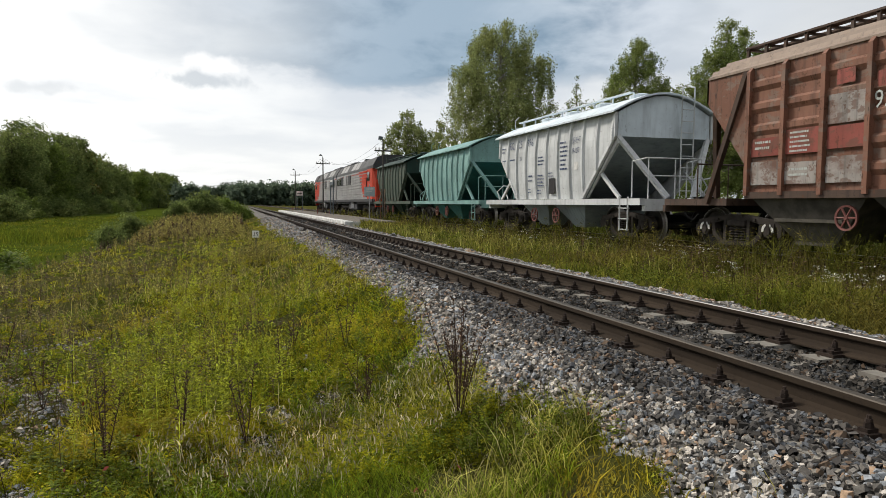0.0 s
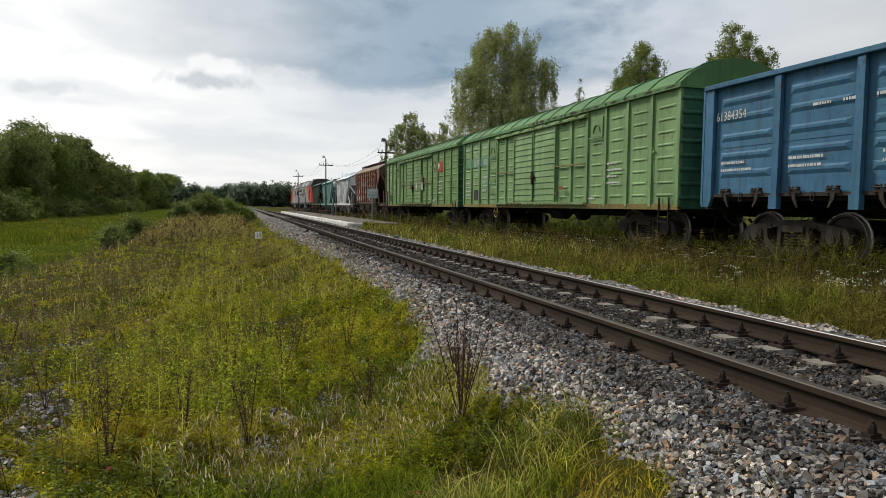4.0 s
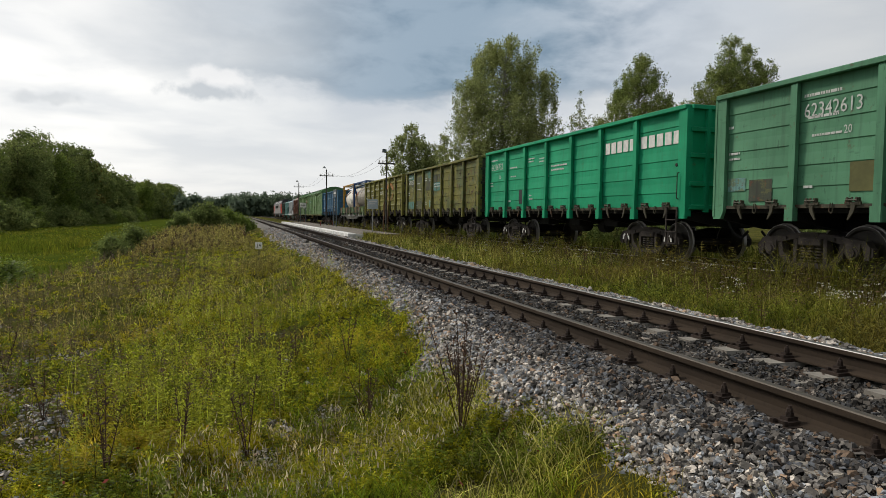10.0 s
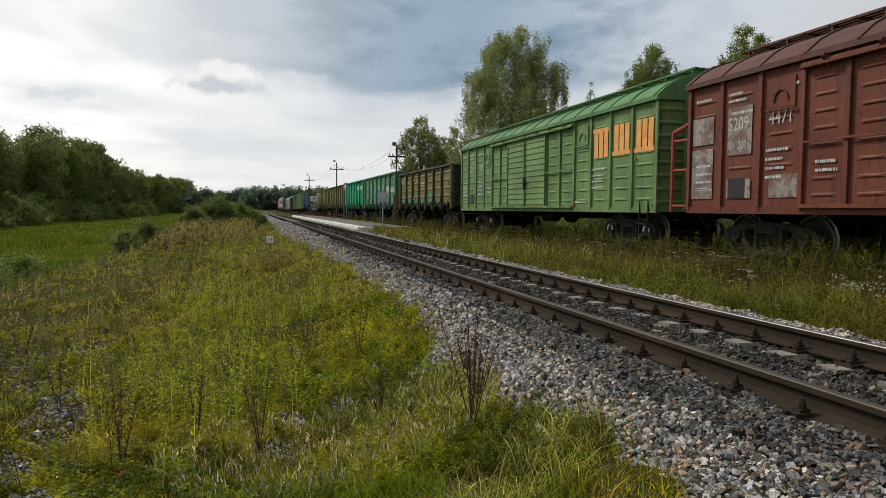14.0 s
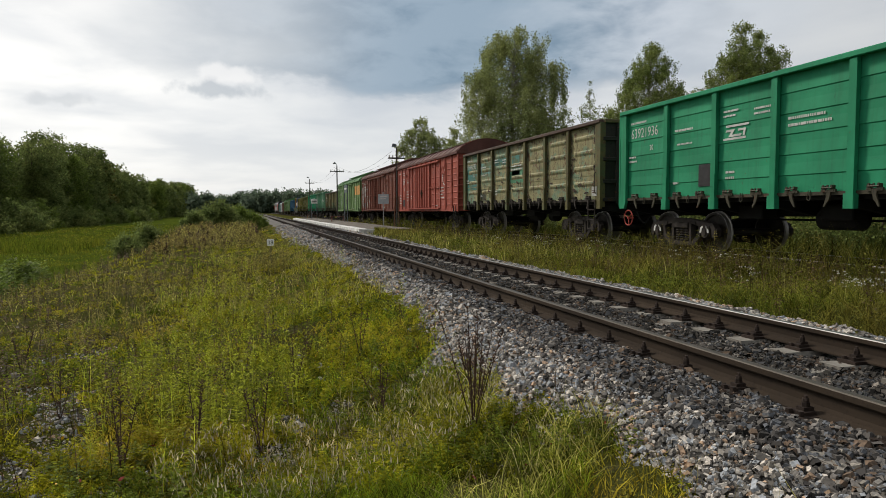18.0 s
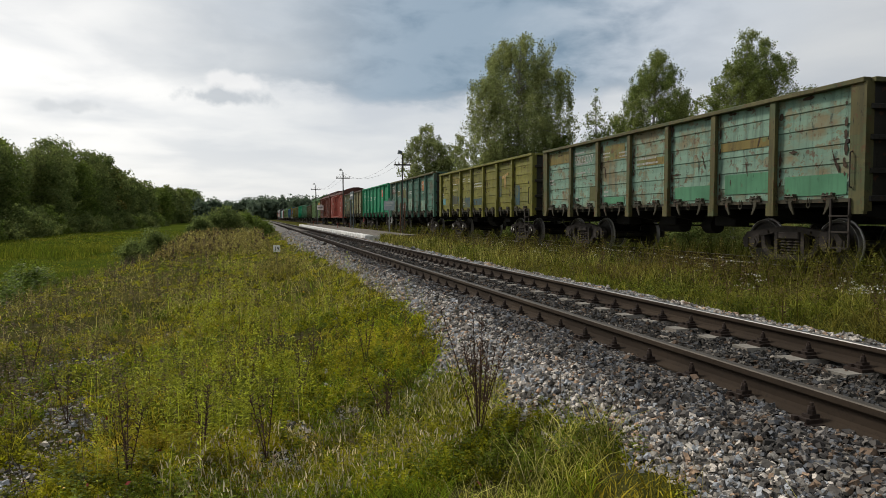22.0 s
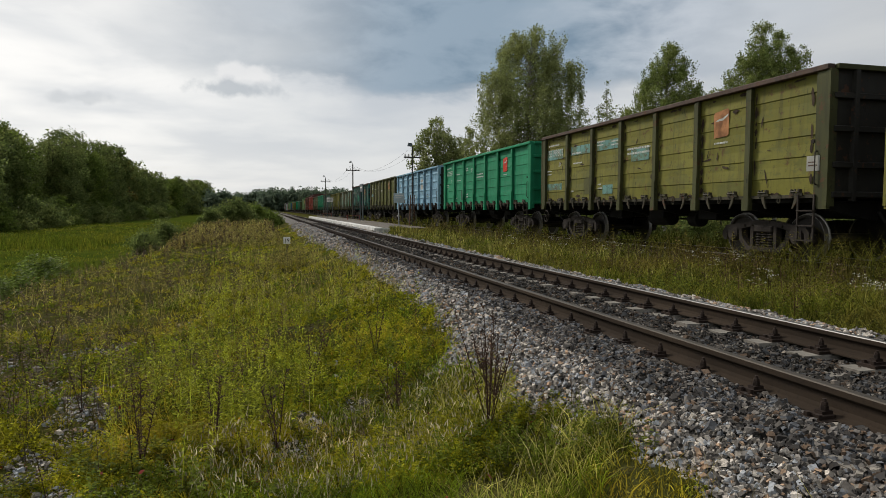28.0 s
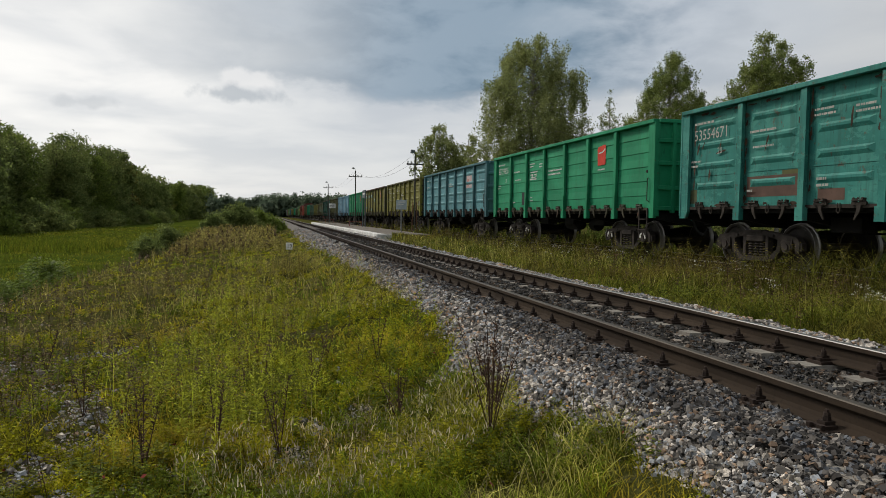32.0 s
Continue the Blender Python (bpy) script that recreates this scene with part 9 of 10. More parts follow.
def fan(n, r0, r1, a0=-24, a1=56):
    """Places spread evenly over the distance's logarithm, in a fan ahead of the eye."""
    r = np.exp(VRNG.uniform(np.log(r0), np.log(r1), n))
    a = np.radians(VRNG.uniform(a0, a1, n))
    return r * np.sin(a) - 0.1, r * np.cos(a)


def near_fan(n, r0=3.4, r1=60.0, a0=-22, a1=40, p=1.75):
    """Places in a narrower fan, thicker near the eye."""
    u = VRNG.random(n)
    r = (r0 ** (1 - p) + u * (r1 ** (1 - p) - r0 ** (1 - p))) ** (1 / (1 - p))
    a = np.radians(VRNG.uniform(a0, a1, n))
    return r * np.sin(a) - 0.1, r * np.cos(a)


def on_bank(x, y):
    edge = stone_edge(y)
    return (x < edge - 0.07 + 0.10 * patch_noise(x, y, 1.9, 0.8) + VRNG.normal(size=len(x)) * 0.2) & (x > -6.4)


def green_bank(x, y):
    """The bank without the seeding brown stretch along the meadow."""
    brown = np.clip((-1.4 - x) / 1.2, 0, 1) * np.clip((y - 6.0) / 2.0, 0, 1) * (0.75 + 0.45 * patch_noise(x, y, 0.8, 3.3))
    return on_bank(x, y) & (VRNG.random(len(x)) > 0.88 * brown)


def between(x, y):
    return (x > 5.7 + VRNG.random(len(x)) ** 2 * 0.7) & (x < 9.9) & ~((y > 36) & (y < 96.5) & (x > 5.5) & (x < 8.9))


def blades(x, y, h, w, lean=0.5, z=None):
    n = len(x)
    z = ground_z(x, y) - 0.01 if z is None else z
    a, b = VRNG.uniform(0, 2 * np.pi, n), VRNG.uniform(0, 2 * np.pi, n)
    sx, sy = np.cos(a) * w / 2, np.sin(a) * w / 2
    bend = lean * h * VRNG.uniform(0.2, 1.2, n)
    bx, by = np.cos(b) * bend, np.sin(b) * bend
    P = np.stack
    v = P([P([x - sx, y - sy, z], 1), P([x + sx, y + sy, z], 1),
           P([x - sx * 0.8 + bx * 0.35, y - sy * 0.8 + by * 0.35, z + h * 0.6], 1), P([x + sx * 0.8 + bx * 0.35, y + sy * 0.8 + by * 0.35, z + h * 0.6], 1),
           P([x + bx, y + by, z + h], 1)], 1).reshape(-1, 3)
    o = (np.arange(n) * 5)[:, None]
    f = (o[:, :, None] + np.array([[0, 1, 3], [0, 3, 2], [2, 3, 4]])[None]).reshape(-1, 3)
    return v, f


def stuff(name, pieces, mat, label, category="grass"):
    V, F, o = [], [], 0
    for v, f in pieces:
        V.append(v)
        F.append(f + o)
        o += len(v)
    return tagged(new(name, big_mesh(name, np.concatenate(V), np.concatenate(F), mat)), label, category, kind="stuff")


def tall_weeds(x, y, h, leaves, lw, up=1.3, wide=0.35):
    """Upright stems with small leaves or seeds all the way up; blades of three-cornered leaflets."""
    pcs = [blades(x, y, h, np.full(len(x), 0.0028) + 0.0004 * np.hypot(x, y), 0.25)]
    z = ground_z(x, y)
    rep = np.repeat(np.arange(len(x)), leaves)
    u = 0.2 + 0.8 * VRNG.random(len(rep))
    hh = h[rep] * u
    rad = (1.05 - u) * 0.11 * h[rep] + 0.012
    a = VRNG.uniform(0, 2 * np.pi, len(rep))
    lx, ly = x[rep] + np.cos(a) * rad * 0.3, y[rep] + np.sin(a) * rad * 0.3
    w = lw * (1 + 0.12 * np.hypot(lx, ly)) * VRNG.uniform(0.6, 1.4, len(rep))
    c = np.stack([lx, ly, z[rep] + hh], 1)
    tip = c + np.stack([np.cos(a) * (rad + w), np.sin(a) * (rad + w), w * up * VRNG.uniform(0.3, 1.2, len(rep))], 1)
    side = np.stack([-np.sin(a) * w * wide, np.cos(a) * w * wide, VRNG.normal(size=len(rep)) * w * 0.15], 1)
    v = np.stack([c, (c + tip) / 2 + side, tip, (c + tip) / 2 - side], 1).reshape(-1, 3)
    i = (np.arange(len(rep)) * 4)[:, None]
    f = (i[:, :, None] + np.array([[0, 1, 2], [0, 2, 3]])[None]).reshape(-1, 3)
    pcs.append((v, f))
    return pcs


# bare stony spots: place and reach
BARE = ((-1.75, 5.05, 0.26), (-1.72, 6.4, 0.22), (-2.25, 10.0, 0.46), (-1.8, 7.3, 0.21), (-0.9, 5.2, 0.15), (0.05, 4.95, 0.17), (0.2, 5.65, 0.15), (0.62, 5.9, 0.16), (-2.25, 7.6, 0.19), (-3.4, 9.0, 0.31), (-1.45, 4.3, 0.2), (-1.85, 6.9, 0.2), (-1.6, 5.7, 0.2))


def bare(x, y):
    b = np.zeros(len(x))
    for cx, cy, r in BARE:
        b = np.maximum(b, np.exp(-(((x - cx) / r) ** 2 + ((y - cy) / (1.5 * r)) ** 2)))
    return b + 0.22 * patch_noise(x, y, 5.0, 0.3) + 0.15 * patch_noise(x, y, 11.0, 1.3)


def clumps(x, y, n, reach, rise, size, wide=0.7, tris=False):
    """Cushions of n small leaves round each place."""
    x, y, reach, rise = np.repeat(x, n), np.repeat(y, n), np.repeat(reach, n), np.repeat(rise, n)
    d = np.hypot(x, y)
    u, a = np.sqrt(VRNG.random(len(x))), VRNG.uniform(0, 2 * np.pi, len(x))
    px, py = x + reach * u * np.cos(a), y + reach * u * np.sin(a)
    c = np.stack([px, py, ground_z(px, py) + VRNG.random(len(x)) ** 0.8 * rise * (1.1 - u * u)], 1)
    if tris:
        return leaf_tris(c, size * (0.6 + 0.16 * d), VRNG)
    return leaf_quads(c, size * (0.6 + 0.16 * d), VRNG, 0.0, wide)


def as_triangles(vf):
    v, f = vf
    return v, np.concatenate([f[:, [0, 1, 2]], f[:, [0, 2, 3]]])


def vegetation():
    # grass of the bank
    x, y = near_fan(64000, 3.4, 75, p=1.6)
    k = green_bank(x, y) & (patch_noise(x, y, 1.1) + 0.6 * patch_noise(x, y, 3.1, 2.0) + VRNG.normal(size=len(x)) * 0.35 > -0.25) & (bare(x, y) < 0.4)
    x, y = x[k], y[k]
    d = np.hypot(x, y)
    tall = np.clip(0.45 + 0.5 * patch_noise(x, y, 0.8, 1.0) + 0.35 * patch_noise(x, y, 2.6, 2.0), 0.2, 1.2)
    stuff("bank_grass", [blades(x, y, 0.11 * tall * VRNG.uniform(0.4, 1.5, len(x)) + 0.02, 0.003 + 0.0008 * d, 1.4)], GRASS, "patchy yellowish green grass with bare spots")
    x, y = near_fan(40000, 3.4, 40, p=1.6)
    k = green_bank(x, y) & (patch_noise(x, y, 0.9, 3.0) + 0.4 * patch_noise(x, y, 3.3, 1.0) > 0.0) & (bare(x, y) < 0.4)
    x, y = x[k], y[k]
    stuff("fresh_grass", [blades(x, y, VRNG.uniform(0.04, 0.20, len(x)), 0.003 + 0.0008 * np.hypot(x, y), 1.2)], GRASS_LUSH, "fresh green grass in tufts")
    # coarse tufts, leafy weeds and seeding grass at the ballast's edge
    x, y = fan(9000, 2.6, 7, 4, 46)
    k = (x < stone_edge(y) + 0.1) & (x > stone_edge(y) - 1.1) & (patch_noise(x, y, 3.0, 1.0) + 0.5 * patch_noise(x, y, 7.0, 0.4) > 0.0) & (y < 5.8)
    x, y = x[k], y[k]
    stuff("edge_grass", [blades(x, y, VRNG.uniform(0.06, 0.26, len(x)), 0.003 + 0.0006 * np.hypot(x, y), 1.5)], GRASS_PALE, "coarse arching grass at the ballast's edge")
    for name, mat, o, n, size, lab in (("edge_herbs", HERB_EDGE, 2.0, 170, 0.0100, "broad-leaved deep green weeds at the ballast's edge"), ("edge_weeds", WEED_EDGE, 5.0, 430, 0.0080, "olive leafy weeds at the ballast's edge")):
        x, y = fan(n, 2.8, 7, 0, 46)
        k = (x < stone_edge(y) + 0.06) & (x > stone_edge(y) - 1.7) & (patch_noise(x, y, 2.6, o) + VRNG.normal(size=len(x)) * 0.4 > -0.2)
        x, y = x[k], y[k]
        stuff(name, [clumps(x, y, 60, VRNG.uniform(0.04, 0.10, len(x)), VRNG.uniform(0.04, 0.14, len(x)), size, tris=True)], mat, lab, "weeds")
    x, y = fan(2600, 2.8, 7, 0, 46)
    k = (x < stone_edge(y) + 0.12) & (x > stone_edge(y) - 1.5) & (patch_noise(x, y, 2.2, 3.6) > -0.1)
    x, y = x[k], y[k]
    stuff("edge_dry_grass", [blades(x, y, VRNG.uniform(0.06, 0.3, len(x)), 0.0022 + 0.0004 * np.hypot(x, y), 1.2)], GRASS_DULL, "dry brownish grass at the ballast's edge")
    # low leafy weeds: feathery cover and small cushions
    for name, mat, o, n, lab in (("leafy_weeds", CLOVER, 4.0, 9500, "low leafy yellow-green weeds"), ("herbs", CLOVER_DEEP, 7.3, 5200, "low deep green herbs")):
        x, y = near_fan(n // 2, 4.0)
        k = green_bank(x, y) & (patch_noise(x, y, 1.3, o) + 0.6 * patch_noise(x, y, 3.7, o) + VRNG.normal(size=len(x)) * 0.3 > -0.2) & (bare(x, y) < 0.45)
        k &= ~((x > stone_edge(y) - 0.8) & (y < 5.4) & (VRNG.random(len(x)) < 0.3))
        x, y = x[k], y[k]
        pcs = tall_weeds(x, y, VRNG.uniform(0.05, 0.14, len(x)) + 0.10 * np.clip(patch_noise(x, y, 2.3, o), 0, 1), 20, 0.0095, 0.25, 0.55)
        x, y = near_fan(n, 4.0)
        k = (green_bank(x, y) if name == "leafy_weeds" else on_bank(x, y)) & (patch_noise(x, y, 1.3, o) + 0.6 * patch_noise(x, y, 3.7, o) + VRNG.normal(size=len(x)) * 0.25 > (-0.35 if name == "leafy_weeds" else 0.0)) & (bare(x, y) < 0.45)
        x, y = x[k], y[k]
        d = np.hypot(x, y)
        pcs.append(clumps(x, y, 44, (0.03 + 0.0065 * d) * VRNG.uniform(0.5, 1.5, len(x)), VRNG.uniform(0.03, 0.15, len(x)), 0.0072, tris=True))
        stuff(name, pcs, mat, lab, "weeds")
    # pale seed heads
    x, y = near_fan(6800, 3.6, 14)
    k = on_bank(x, y) & (1.3 * np.exp(-((x - 0.75) / 0.9) ** 2 - ((y - 4.9) / 1.2) ** 2) + 0.6 * patch_noise(x, y, 1.3, 6.0) > 0.55)
    x, y = x[k], y[k]
    z = ground_z(x, y) + VRNG.uniform(0.06, 0.2, len(x))
    stuff("seed_heads", [blades(x, y, VRNG.uniform(0.08, 0.22, len(x)), 0.0015 + 0.0004 * np.hypot(x, y), 0.5), blades(x, y, VRNG.uniform(0.025, 0.055, len(x)), 0.006 + 0.0007 * np.hypot(x, y), 0.8, z)], GRASS_DRY, "pale dry seed heads of brome grass")
    # tall green and brown weeds
    x, y = near_fan(3900, 4.2, 40)
    k = green_bank(x, y) & (np.exp(-((x + 0.15 + 0.03 * y) / 0.75) ** 2) * np.clip((y - 4.6) / 1.5, 0, 1) + 0.5 * patch_noise(x, y, 0.75, 0.6) + VRNG.normal(size=len(x)) * 0.2 > 0.45) & (bare(x, y) < 0.4)
    x, y = x[k], y[k]
    stuff("green_weeds", tall_weeds(x, y, VRNG.uniform(0.2, 0.6, len(x)), 34, 0.008), WEED_GREEN, "tall feathery yellow-green weeds", "weeds")
    x, y = near_fan(130, 4.4, 14, p=1.3)
    k = on_bank(x, y)
    x, y = x[k], y[k]
    stuff("stalks", tall_weeds(x, y, VRNG.uniform(0.3, 0.68, len(x)), 30, 0.0045), WEED_BROWN, "thin dark stalks of dead weeds standing in the grass", "weeds")
    x, y = fan(4600, 6, 60, -26, 40)
    k = on_bank(x, y) & (patch_noise(x, y, 0.5, 2.6) + 0.3 * (y > 9) - 0.50 * (x + 1.3) + VRNG.normal(size=len(x)) * 0.35 > 0.3)
    x, y = x[k], y[k]
    stuff("brown_weeds", tall_weeds(x, y, VRNG.uniform(0.15, 0.5, len(x)), 30, 0.0062, 0.7, 0.4), WEED_BROWN, "dry brown weeds gone to seed", "weeds")
    x, y = fan(2400, 10, 60, -20, 12)
    k = on_bank(x, y) & (patch_noise(x, y, 0.4, 1.6) + VRNG.normal(size=len(x)) * 0.4 > -0.3)
    x, y = x[k], y[k]
    stuff("olive_weeds", tall_weeds(x, y, VRNG.uniform(0.15, 0.5, len(x)), 26, 0.007), WEED_OLIVE, "olive weeds turning brown along the bank", "weeds")
    x, y = fan(7000, 11, 60, -20, 12)
    k = green_bank(x, y) & (patch_noise(x, y, 0.7, 2.2) + VRNG.normal(size=len(x)) * 0.3 > -0.1)
    x, y = x[k], y[k]
    stuff("bank_dry_grass", [blades(x, y, VRNG.uniform(0.1, 0.32, len(x)), 0.003 + 0.0005 * np.hypot(x, y), 1.0)], GRASS_STRAW, "straw-coloured grass along the bank")
    # tall seeding weeds on the crest before the bushes
    for name, mat, n, lab in (("crest_brown_weeds", WEED_BROWN, 170, "tall rust-brown weeds on the bank's crest"), ("crest_weeds", WEED_CREST, 850, "tall straw-green weeds on the bank's crest")):
        y = VRNG.uniform(33, 57, n)
        x = -4.9 + 5.6 * VRNG.random(n) - 0.03 * (y - 33)
        stuff(name, tall_weeds(x, y, VRNG.uniform(0.45, 1.0, n) * np.clip((y - 26) / 18, 0.5, 1.1), 26, 0.011), mat, lab, "weeds")
    # weeds round the kilometre sign
    x, y = 0.45 + VRNG.normal(size=90) * 0.4, 19.3 + VRNG.normal(size=90) * 0.35
    stuff("sign_weeds", tall_weeds(x, y, VRNG.uniform(0.45, 0.85, 90), 30, 0.006), WEED_OLIVE, "olive weeds standing before the kilometre sign", "weeds")
    # willow shoots at the meadow's edge
    for cx, cy, n, hh in ((-7.4, 22.0, 50, 0.9), (-8.6, 29.0, 60, 1.0)):
        x, y = cx + VRNG.normal(size=n) * 0.45, cy + VRNG.normal(size=n) * 0.8
        stuff("willow_shoots", tall_weeds(x, y, VRNG.uniform(0.4, hh, n), 34, 0.022, 0.5, 0.3), LEAF_BUSH, "leafy willow shoots at the meadow's edge", "bush")
    # meadow below the bank
    r = VRNG.uniform(0, 1, 42000)
    y = 12 * np.exp(r * np.log(150 / 12))
    x = -6.6 - (28 * VRNG.random(len(y)))
    d = np.hypot(x, y)
    stuff("meadow_grass", [blades(x, y, VRNG.uniform(0.08, 0.24, len(x)) * (1 + 0.5 * patch_noise(x, y, 0.25)), 0.012 + 0.0011 * d, 0.9)], MEADOW, "lush green meadow grass")
    y = VRNG.uniform(45, 90, 9000)
    x = -12 - VRNG.random(len(y)) * 14
    k = np.abs(y - 62 + x * 0.3 + 8) < 7
    stuff("meadow_reeds", [blades(x[k], y[k], VRNG.uniform(0.4, 0.9, k.sum()), np.full(k.sum(), 0.045), 0.4)], MEADOW, "darker reeds across the meadow", "reeds")
    # strip between the tracks
    x, y = fan(120000, 7, 120, 0, 64)
    k = between(x, y)
    x, y = x[k], y[k]
    d = np.hypot(x, y)
    h = VRNG.uniform(0.06, 0.30, len(x)) * (0.8 + 0.45 * patch_noise(x, y, 0.9)) * np.clip((x - 5.3) / 1.8, 0.3, 1.3) + 0.03
    stuff("strip_grass", [blades(x, y, h, 0.004 + 0.0008 * d, 1.5)], STRIP, "long grass between the two tracks")
    x, y = fan(36000, 7, 60, 0, 64)
    k = between(x, y) & (patch_noise(x, y, 0.8, 1.5) > 0.0)
    x, y = x[k], y[k]
    stuff("strip_fresh_grass", [blades(x, y, VRNG.uniform(0.08, 0.30, len(x)), 0.005 + 0.0008 * np.hypot(x, y), 0.9)], MEADOW, "fresh green grass between the tracks")
    x, y = fan(22000, 7, 75, 0, 64)
    k = between(x, y) & ((x > 7.2) | (y > 15)) & (VRNG.random(len(x)) < np.clip((y - 4) / 14, 0.3, 1))
    x, y = x[k], y[k]
    stuff("strip_dry_grass", [blades(x, y, VRNG.uniform(0.2, 0.5, len(x)), 0.003 + 0.0004 * np.hypot(x, y), 0.4)], GRASS_STRAW, "pale dry grass stalks between the tracks")
    x, y = fan(3800, 7, 70, 0, 64)
    k = between(x, y) & (x + VRNG.normal(size=len(x)) * 0.7 > 8.2 - 1.2 * (y < 16))
    x, y = x[k], y[k]
    stuff("strip_brown_weeds", tall_weeds(x, y, VRNG.uniform(0.25, 0.72, len(x)), 26, 0.0085, 0.8, 0.4), WEED_BROWN, "brown weeds along the train's track", "weeds")
    x, y = fan(7000, 7, 60, 0, 64)
    k = between(x, y) & (patch_noise(x, y, 1.1, 0.4) + VRNG.normal(size=len(x)) * 0.4 > -0.3)
    x, y = x[k], y[k]
    stuff("strip_weeds", tall_weeds(x, y, VRNG.uniform(0.08, 0.38, len(x)), 24, 0.0085, 0.4, 0.45), STRIP_WEED, "leafy weeds between the two tracks", "weeds")
    x, y = fan(9000, 7, 45, 4, 64)
    k = between(x, y) & (patch_noise(x, y, 1.4, 2.4) + 0.5 * patch_noise(x, y, 3.1, 0.7) + VRNG.normal(size=len(x)) * 0.3 > 0.0)
    x, y = x[k], y[k]
    stuff("strip_herbs", [as_triangles(clumps(x, y, 14, VRNG.uniform(0.06, 0.22, len(x)), VRNG.uniform(0.08, 0.36, len(x)), 0.0075))], STRIP_WEED, "bushy herbs between the two tracks", "weeds")
    # long grass against the train's track
    x, y = fan(42000, 9, 70, 8, 66)
    k = (x > 8.75 + 0.25 * VRNG.random(len(x))) & (x < 10.15) & (y > 2)
    x, y = x[k], y[k]
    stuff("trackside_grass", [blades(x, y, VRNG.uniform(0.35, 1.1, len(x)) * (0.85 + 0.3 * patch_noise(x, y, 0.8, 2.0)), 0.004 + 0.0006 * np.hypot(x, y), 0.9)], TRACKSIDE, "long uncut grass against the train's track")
    x, y = fan(6500, 9, 70, 8, 66)
    k = (x > 8.5) & (x < 10.1) & (y > 2)
    x, y = x[k], y[k]
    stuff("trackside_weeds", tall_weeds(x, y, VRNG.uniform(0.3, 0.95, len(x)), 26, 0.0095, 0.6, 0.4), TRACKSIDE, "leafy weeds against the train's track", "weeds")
    # beyond the train: the blades' darker green stands in for its shade
    x, y = fan(30000, 14, 110, 5, 68)
    k = (x > 12.9) & (x < 24)
    x, y = x[k], y[k]
    stuff("far_strip_grass", [blades(x, y, VRNG.uniform(0.2, 0.6, len(x)) * np.where(x < 15, 1.5, 1.0), 0.012 + 0.001 * np.hypot(x, y), 0.5)], SHADY, "grass beyond the train's track, shade put into its colour")
    # the bank and the strip where the path came from
    x, y = VRNG.uniform(-6.4, 2.0, 15000), VRNG.uniform(-14, 3.2, 15000)
    k = (x < stone_edge(y)) & (np.hypot(x, y) > 1.2)
    x, y = x[k], y[k]
    stuff("bank_grass_behind", [blades(x, y, VRNG.uniform(0.05, 0.2, len(x)), np.full(len(x), 0.012), 0.9)], GRASS, "patchy yellowish green grass along the bank")
    x, y = VRNG.uniform(5.7, 9.9, 8000), VRNG.uniform(-14, 6.0, 8000)
    stuff("strip_grass_behind", [blades(x, y, VRNG.uniform(0.08, 0.32, len(x)), np.full(len(x), 0.014), 0.9)], STRIP, "long grass between the two tracks")
    # weeds grown up before the platform's end
    x, y = VRNG.uniform(6.4, 9.2, 1500), 36.0 + VRNG.normal(size=1500) * 0.18
    stuff("platform_weeds", [blades(x, y, VRNG.uniform(0.2, 0.45, len(x)), np.full(len(x), 0.025), 0.4)], STRIP, "weeds grown up before the platform's end", "weeds")
    # flowers
    x, y = fan(5200, 8, 40, 20, 62)
    k = between(x, y) & (x > 7.6) & (patch_noise(x, y, 1.7, 5.0) > 0.35)
    x, y = x[k], y[k]
    c = np.repeat(np.stack([x, y, ground_z(x, y) + VRNG.uniform(0.22, 0.45, len(x))], 1), 6, axis=0) + VRNG.normal(size=(6 * len(x), 3)) * (0.035, 0.035, 0.008)
    stuff("white_flowers", [leaf_quads(c, np.full(len(c), 0.013), VRNG)], PETAL_WHITE, "small white yarrow flowers", "flowers")
    x, y = fan(110, 4, 30)
    k = on_bank(x, y)
    x, y = x[k], y[k]
    c = np.stack([x, y, ground_z(x, y) + VRNG.uniform(0.2, 0.5, len(x))], 1)
    stuff("yellow_flowers", [leaf_quads(c, 0.007 + 0.0010 * np.hypot(x, y), VRNG)], PETAL_YELLOW, "small yellow flowers in the weeds", "flowers")
    x, y = fan(160, 2.5, 9)
    k = on_bank(x, y)
    x, y = x[k], y[k]
    c = np.stack([x, y, ground_z(x, y) + VRNG.uniform(0.03, 0.12, len(x))], 1)
    stuff("red_leaves", [leaf_quads(c, 0.02, VRNG)], LEAF_RED, "reddened leaves low in the grass", "leaves")
    # bare stony patches on the bank
    x, y = near_fan(56000, 4.0, 14)
    k = on_bank(x, y) & (bare(x, y) + 0.12 * VRNG.normal(size=len(x)) > 0.28)
    x, y = x[k], y[k]
    size = 0.0085 * VRNG.lognormal(0, 0.5, len(x)) * (0.7 + 0.07 * np.hypot(x, y))
    v, f = rocks(VRNG, x, y, ground_z(x, y) + size * 0.3, size)
    stuff("bank_gravel", [(v, f)], STONE, "loose gravel showing between the weeds", "gravel")


vegetation()


DEAD_STEM = plain("dead_red_brown_stem", (0.075, 0.042, 0.028), 0.85, 0, 0.4, 20.0, 0.2)


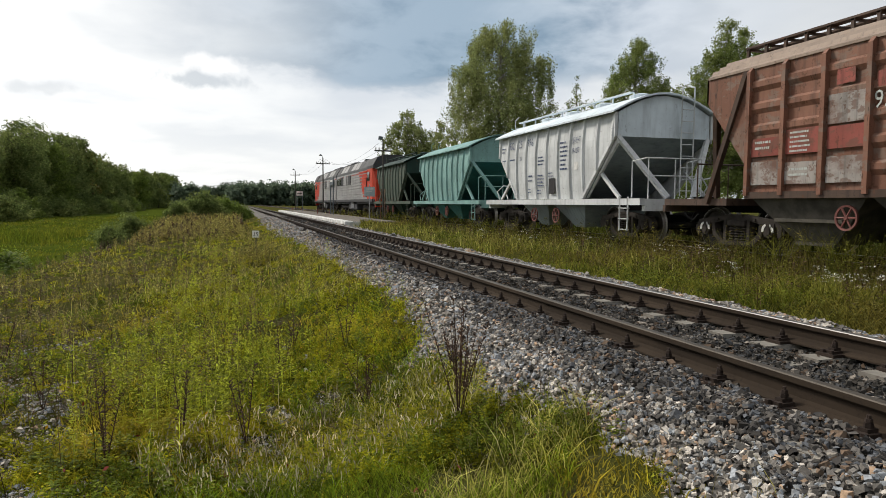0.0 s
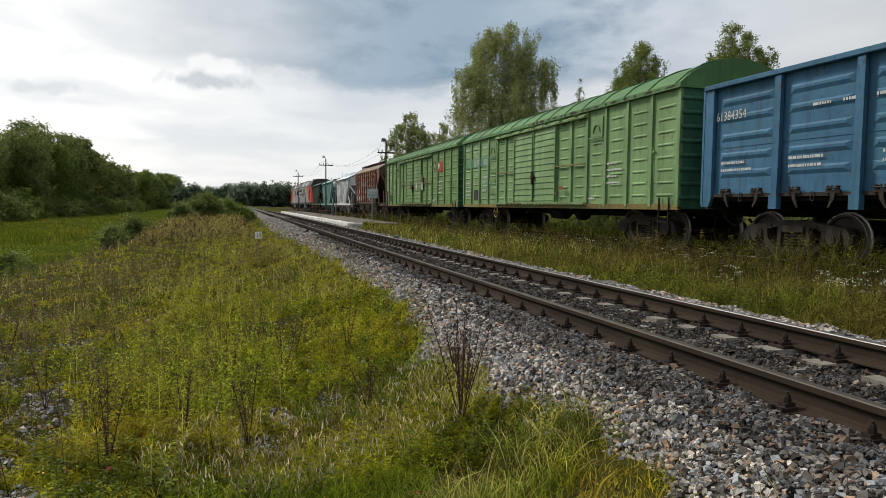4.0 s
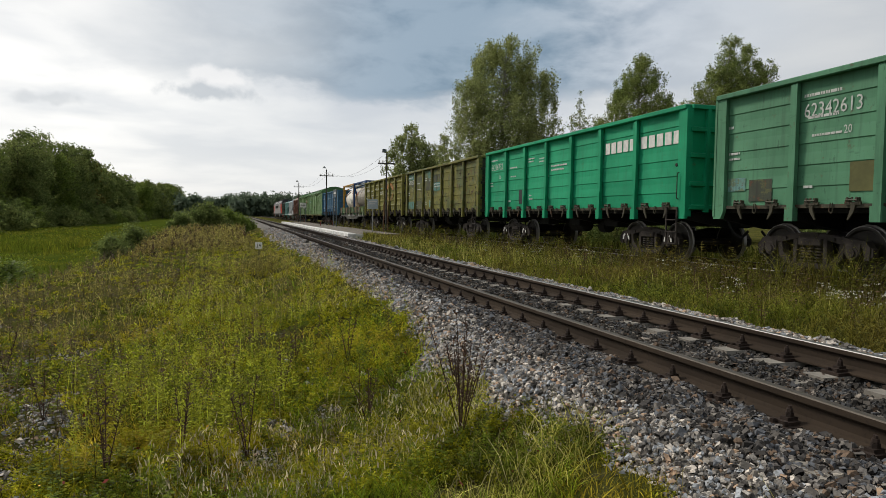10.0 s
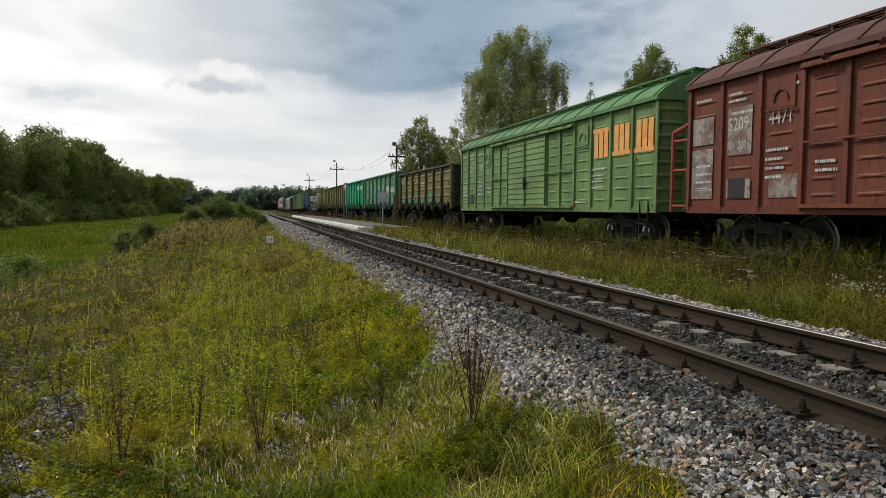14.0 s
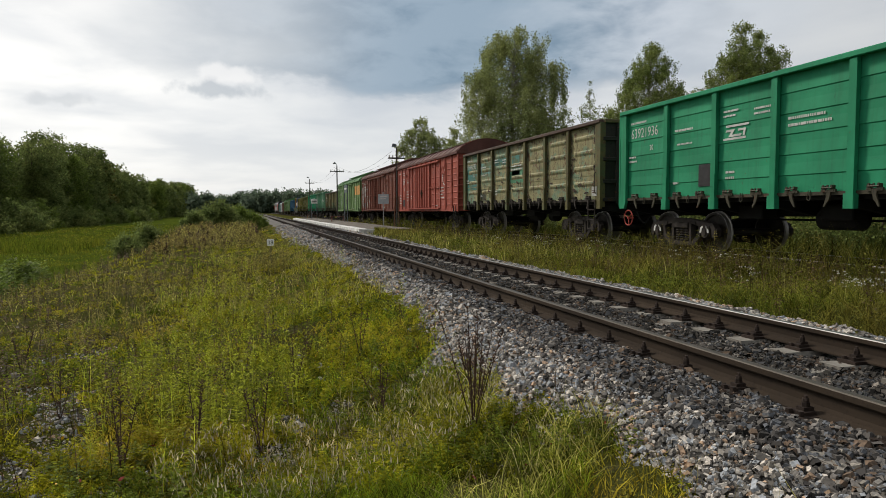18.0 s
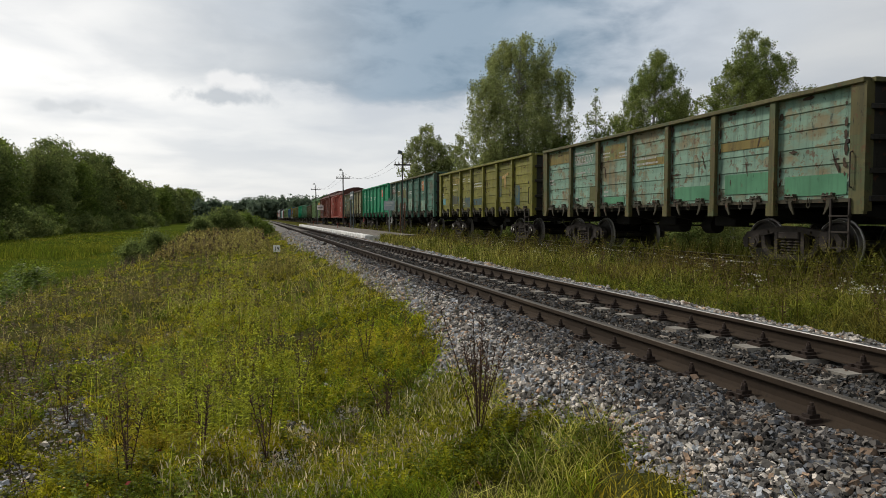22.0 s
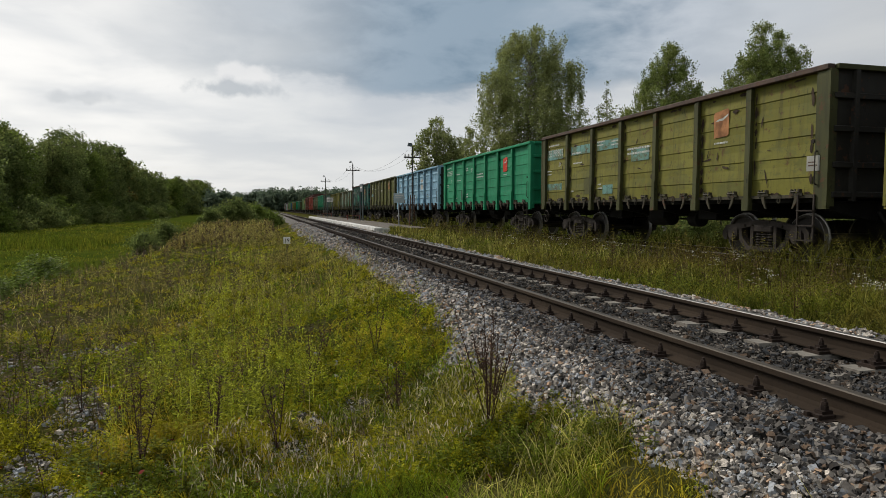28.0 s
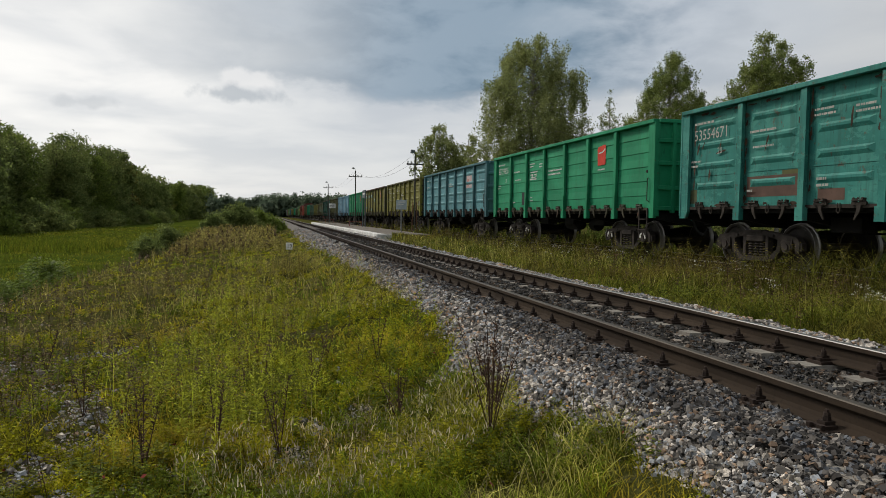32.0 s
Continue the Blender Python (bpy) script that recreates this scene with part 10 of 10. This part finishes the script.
def dry_weed(x, y, h, stems, seed):
    """One dead plant: a few dark stems from one root, with seed clusters along them."""
    r = random.Random(seed)
    w = thing("dry_weed", "dead dark brown weed with seed clusters", "plant", "dead weeds beside the ballast", at=(x, y, float(ground_z(x, y)) - 0.02 if x < 1.75 else float(ballast_z(x, y)) - 0.04))
    for k in range(stems):
        a, l, hh = r.uniform(0, 6.28), r.uniform(0.05, 0.34) * h, h * r.uniform(0.6, 1.0)
        pts = [Vector((math.cos(a) * l * u, math.sin(a) * l * u, hh * u ** 0.9)) for u in (0, 0.3, 0.6, 0.85, 1.0)]
        g = Geo()
        for p, q, rr in zip(pts, pts[1:], (0.0044, 0.0036, 0.0028, 0.0020)):
            g.rod(p, q, rr, 5)
        st = part("stem", g, DEAD_STEM, w)
        s = Geo()
        for j in range(26):
            u = r.uniform(0.25, 1.0)
            c = Vector((math.cos(a) * l * u, math.sin(a) * l * u, hh * u ** 0.9))
            b = r.uniform(0, 6.28)
            d = Vector((math.cos(b), math.sin(b), r.uniform(0.3, 1.4))).normalized() * r.uniform(0.012, 0.045)
            s.rod(c, c + d, 0.0022, 3, 0.0044)
        tagged(part("seeding_top", s, DEAD_STEM, st), kind="stuff")
    return w


for k, (x, y, h, n) in enumerate(((1.42, 4.45, 1.0, 9), (1.55, 4.75, 0.65, 5), (-0.95, 4.75, 0.62, 4), (-0.5, 5.1, 0.55, 3), (-0.05, 5.0, 0.75, 3), (0.95, 5.5, 0.62, 4), (1.75, 5.6, 0.5, 3), (-1.7, 6.3, 0.6, 3), (0.3, 6.6, 0.62, 3), (-2.6, 8.4, 0.7, 3), (1.05, 7.3, 0.6, 3), (0.55, 8.2, 0.65, 3))):
    dry_weed(x, y, h, n, 700 + k)


# ---- what moves ----
def along(t):
    """How far the train has run at t seconds."""
    return 11.408 * t + 0.00801 * t * t


def motions():
    for car, y in CARS:
        walk(car, [(t, pose(11.22, y + along(t), 0)) for t in range(0, 33)])
    done = {}
    for w, key in [(w, ("wagon", e)) for w, e in WHEELSETS] + [(w, ("engine", round(y, 2))) for w, y in LOCO_WHEELS]:
        if key not in done:
            at = w.location.copy()
            walk(w, [(k / 30, Matrix.Translation(at) @ Matrix.Rotation(-along(k / 30) / WHEEL_R, 4, "X")) for k in range(0, 961)])
            done[key] = w
        else:
            src = done[key].animation_data
            w.rotation_mode = "QUATERNION"
            w.animation_data_create()
            w.animation_data.action = src.action
            w.animation_data.action_slot = src.action_slot


motions()
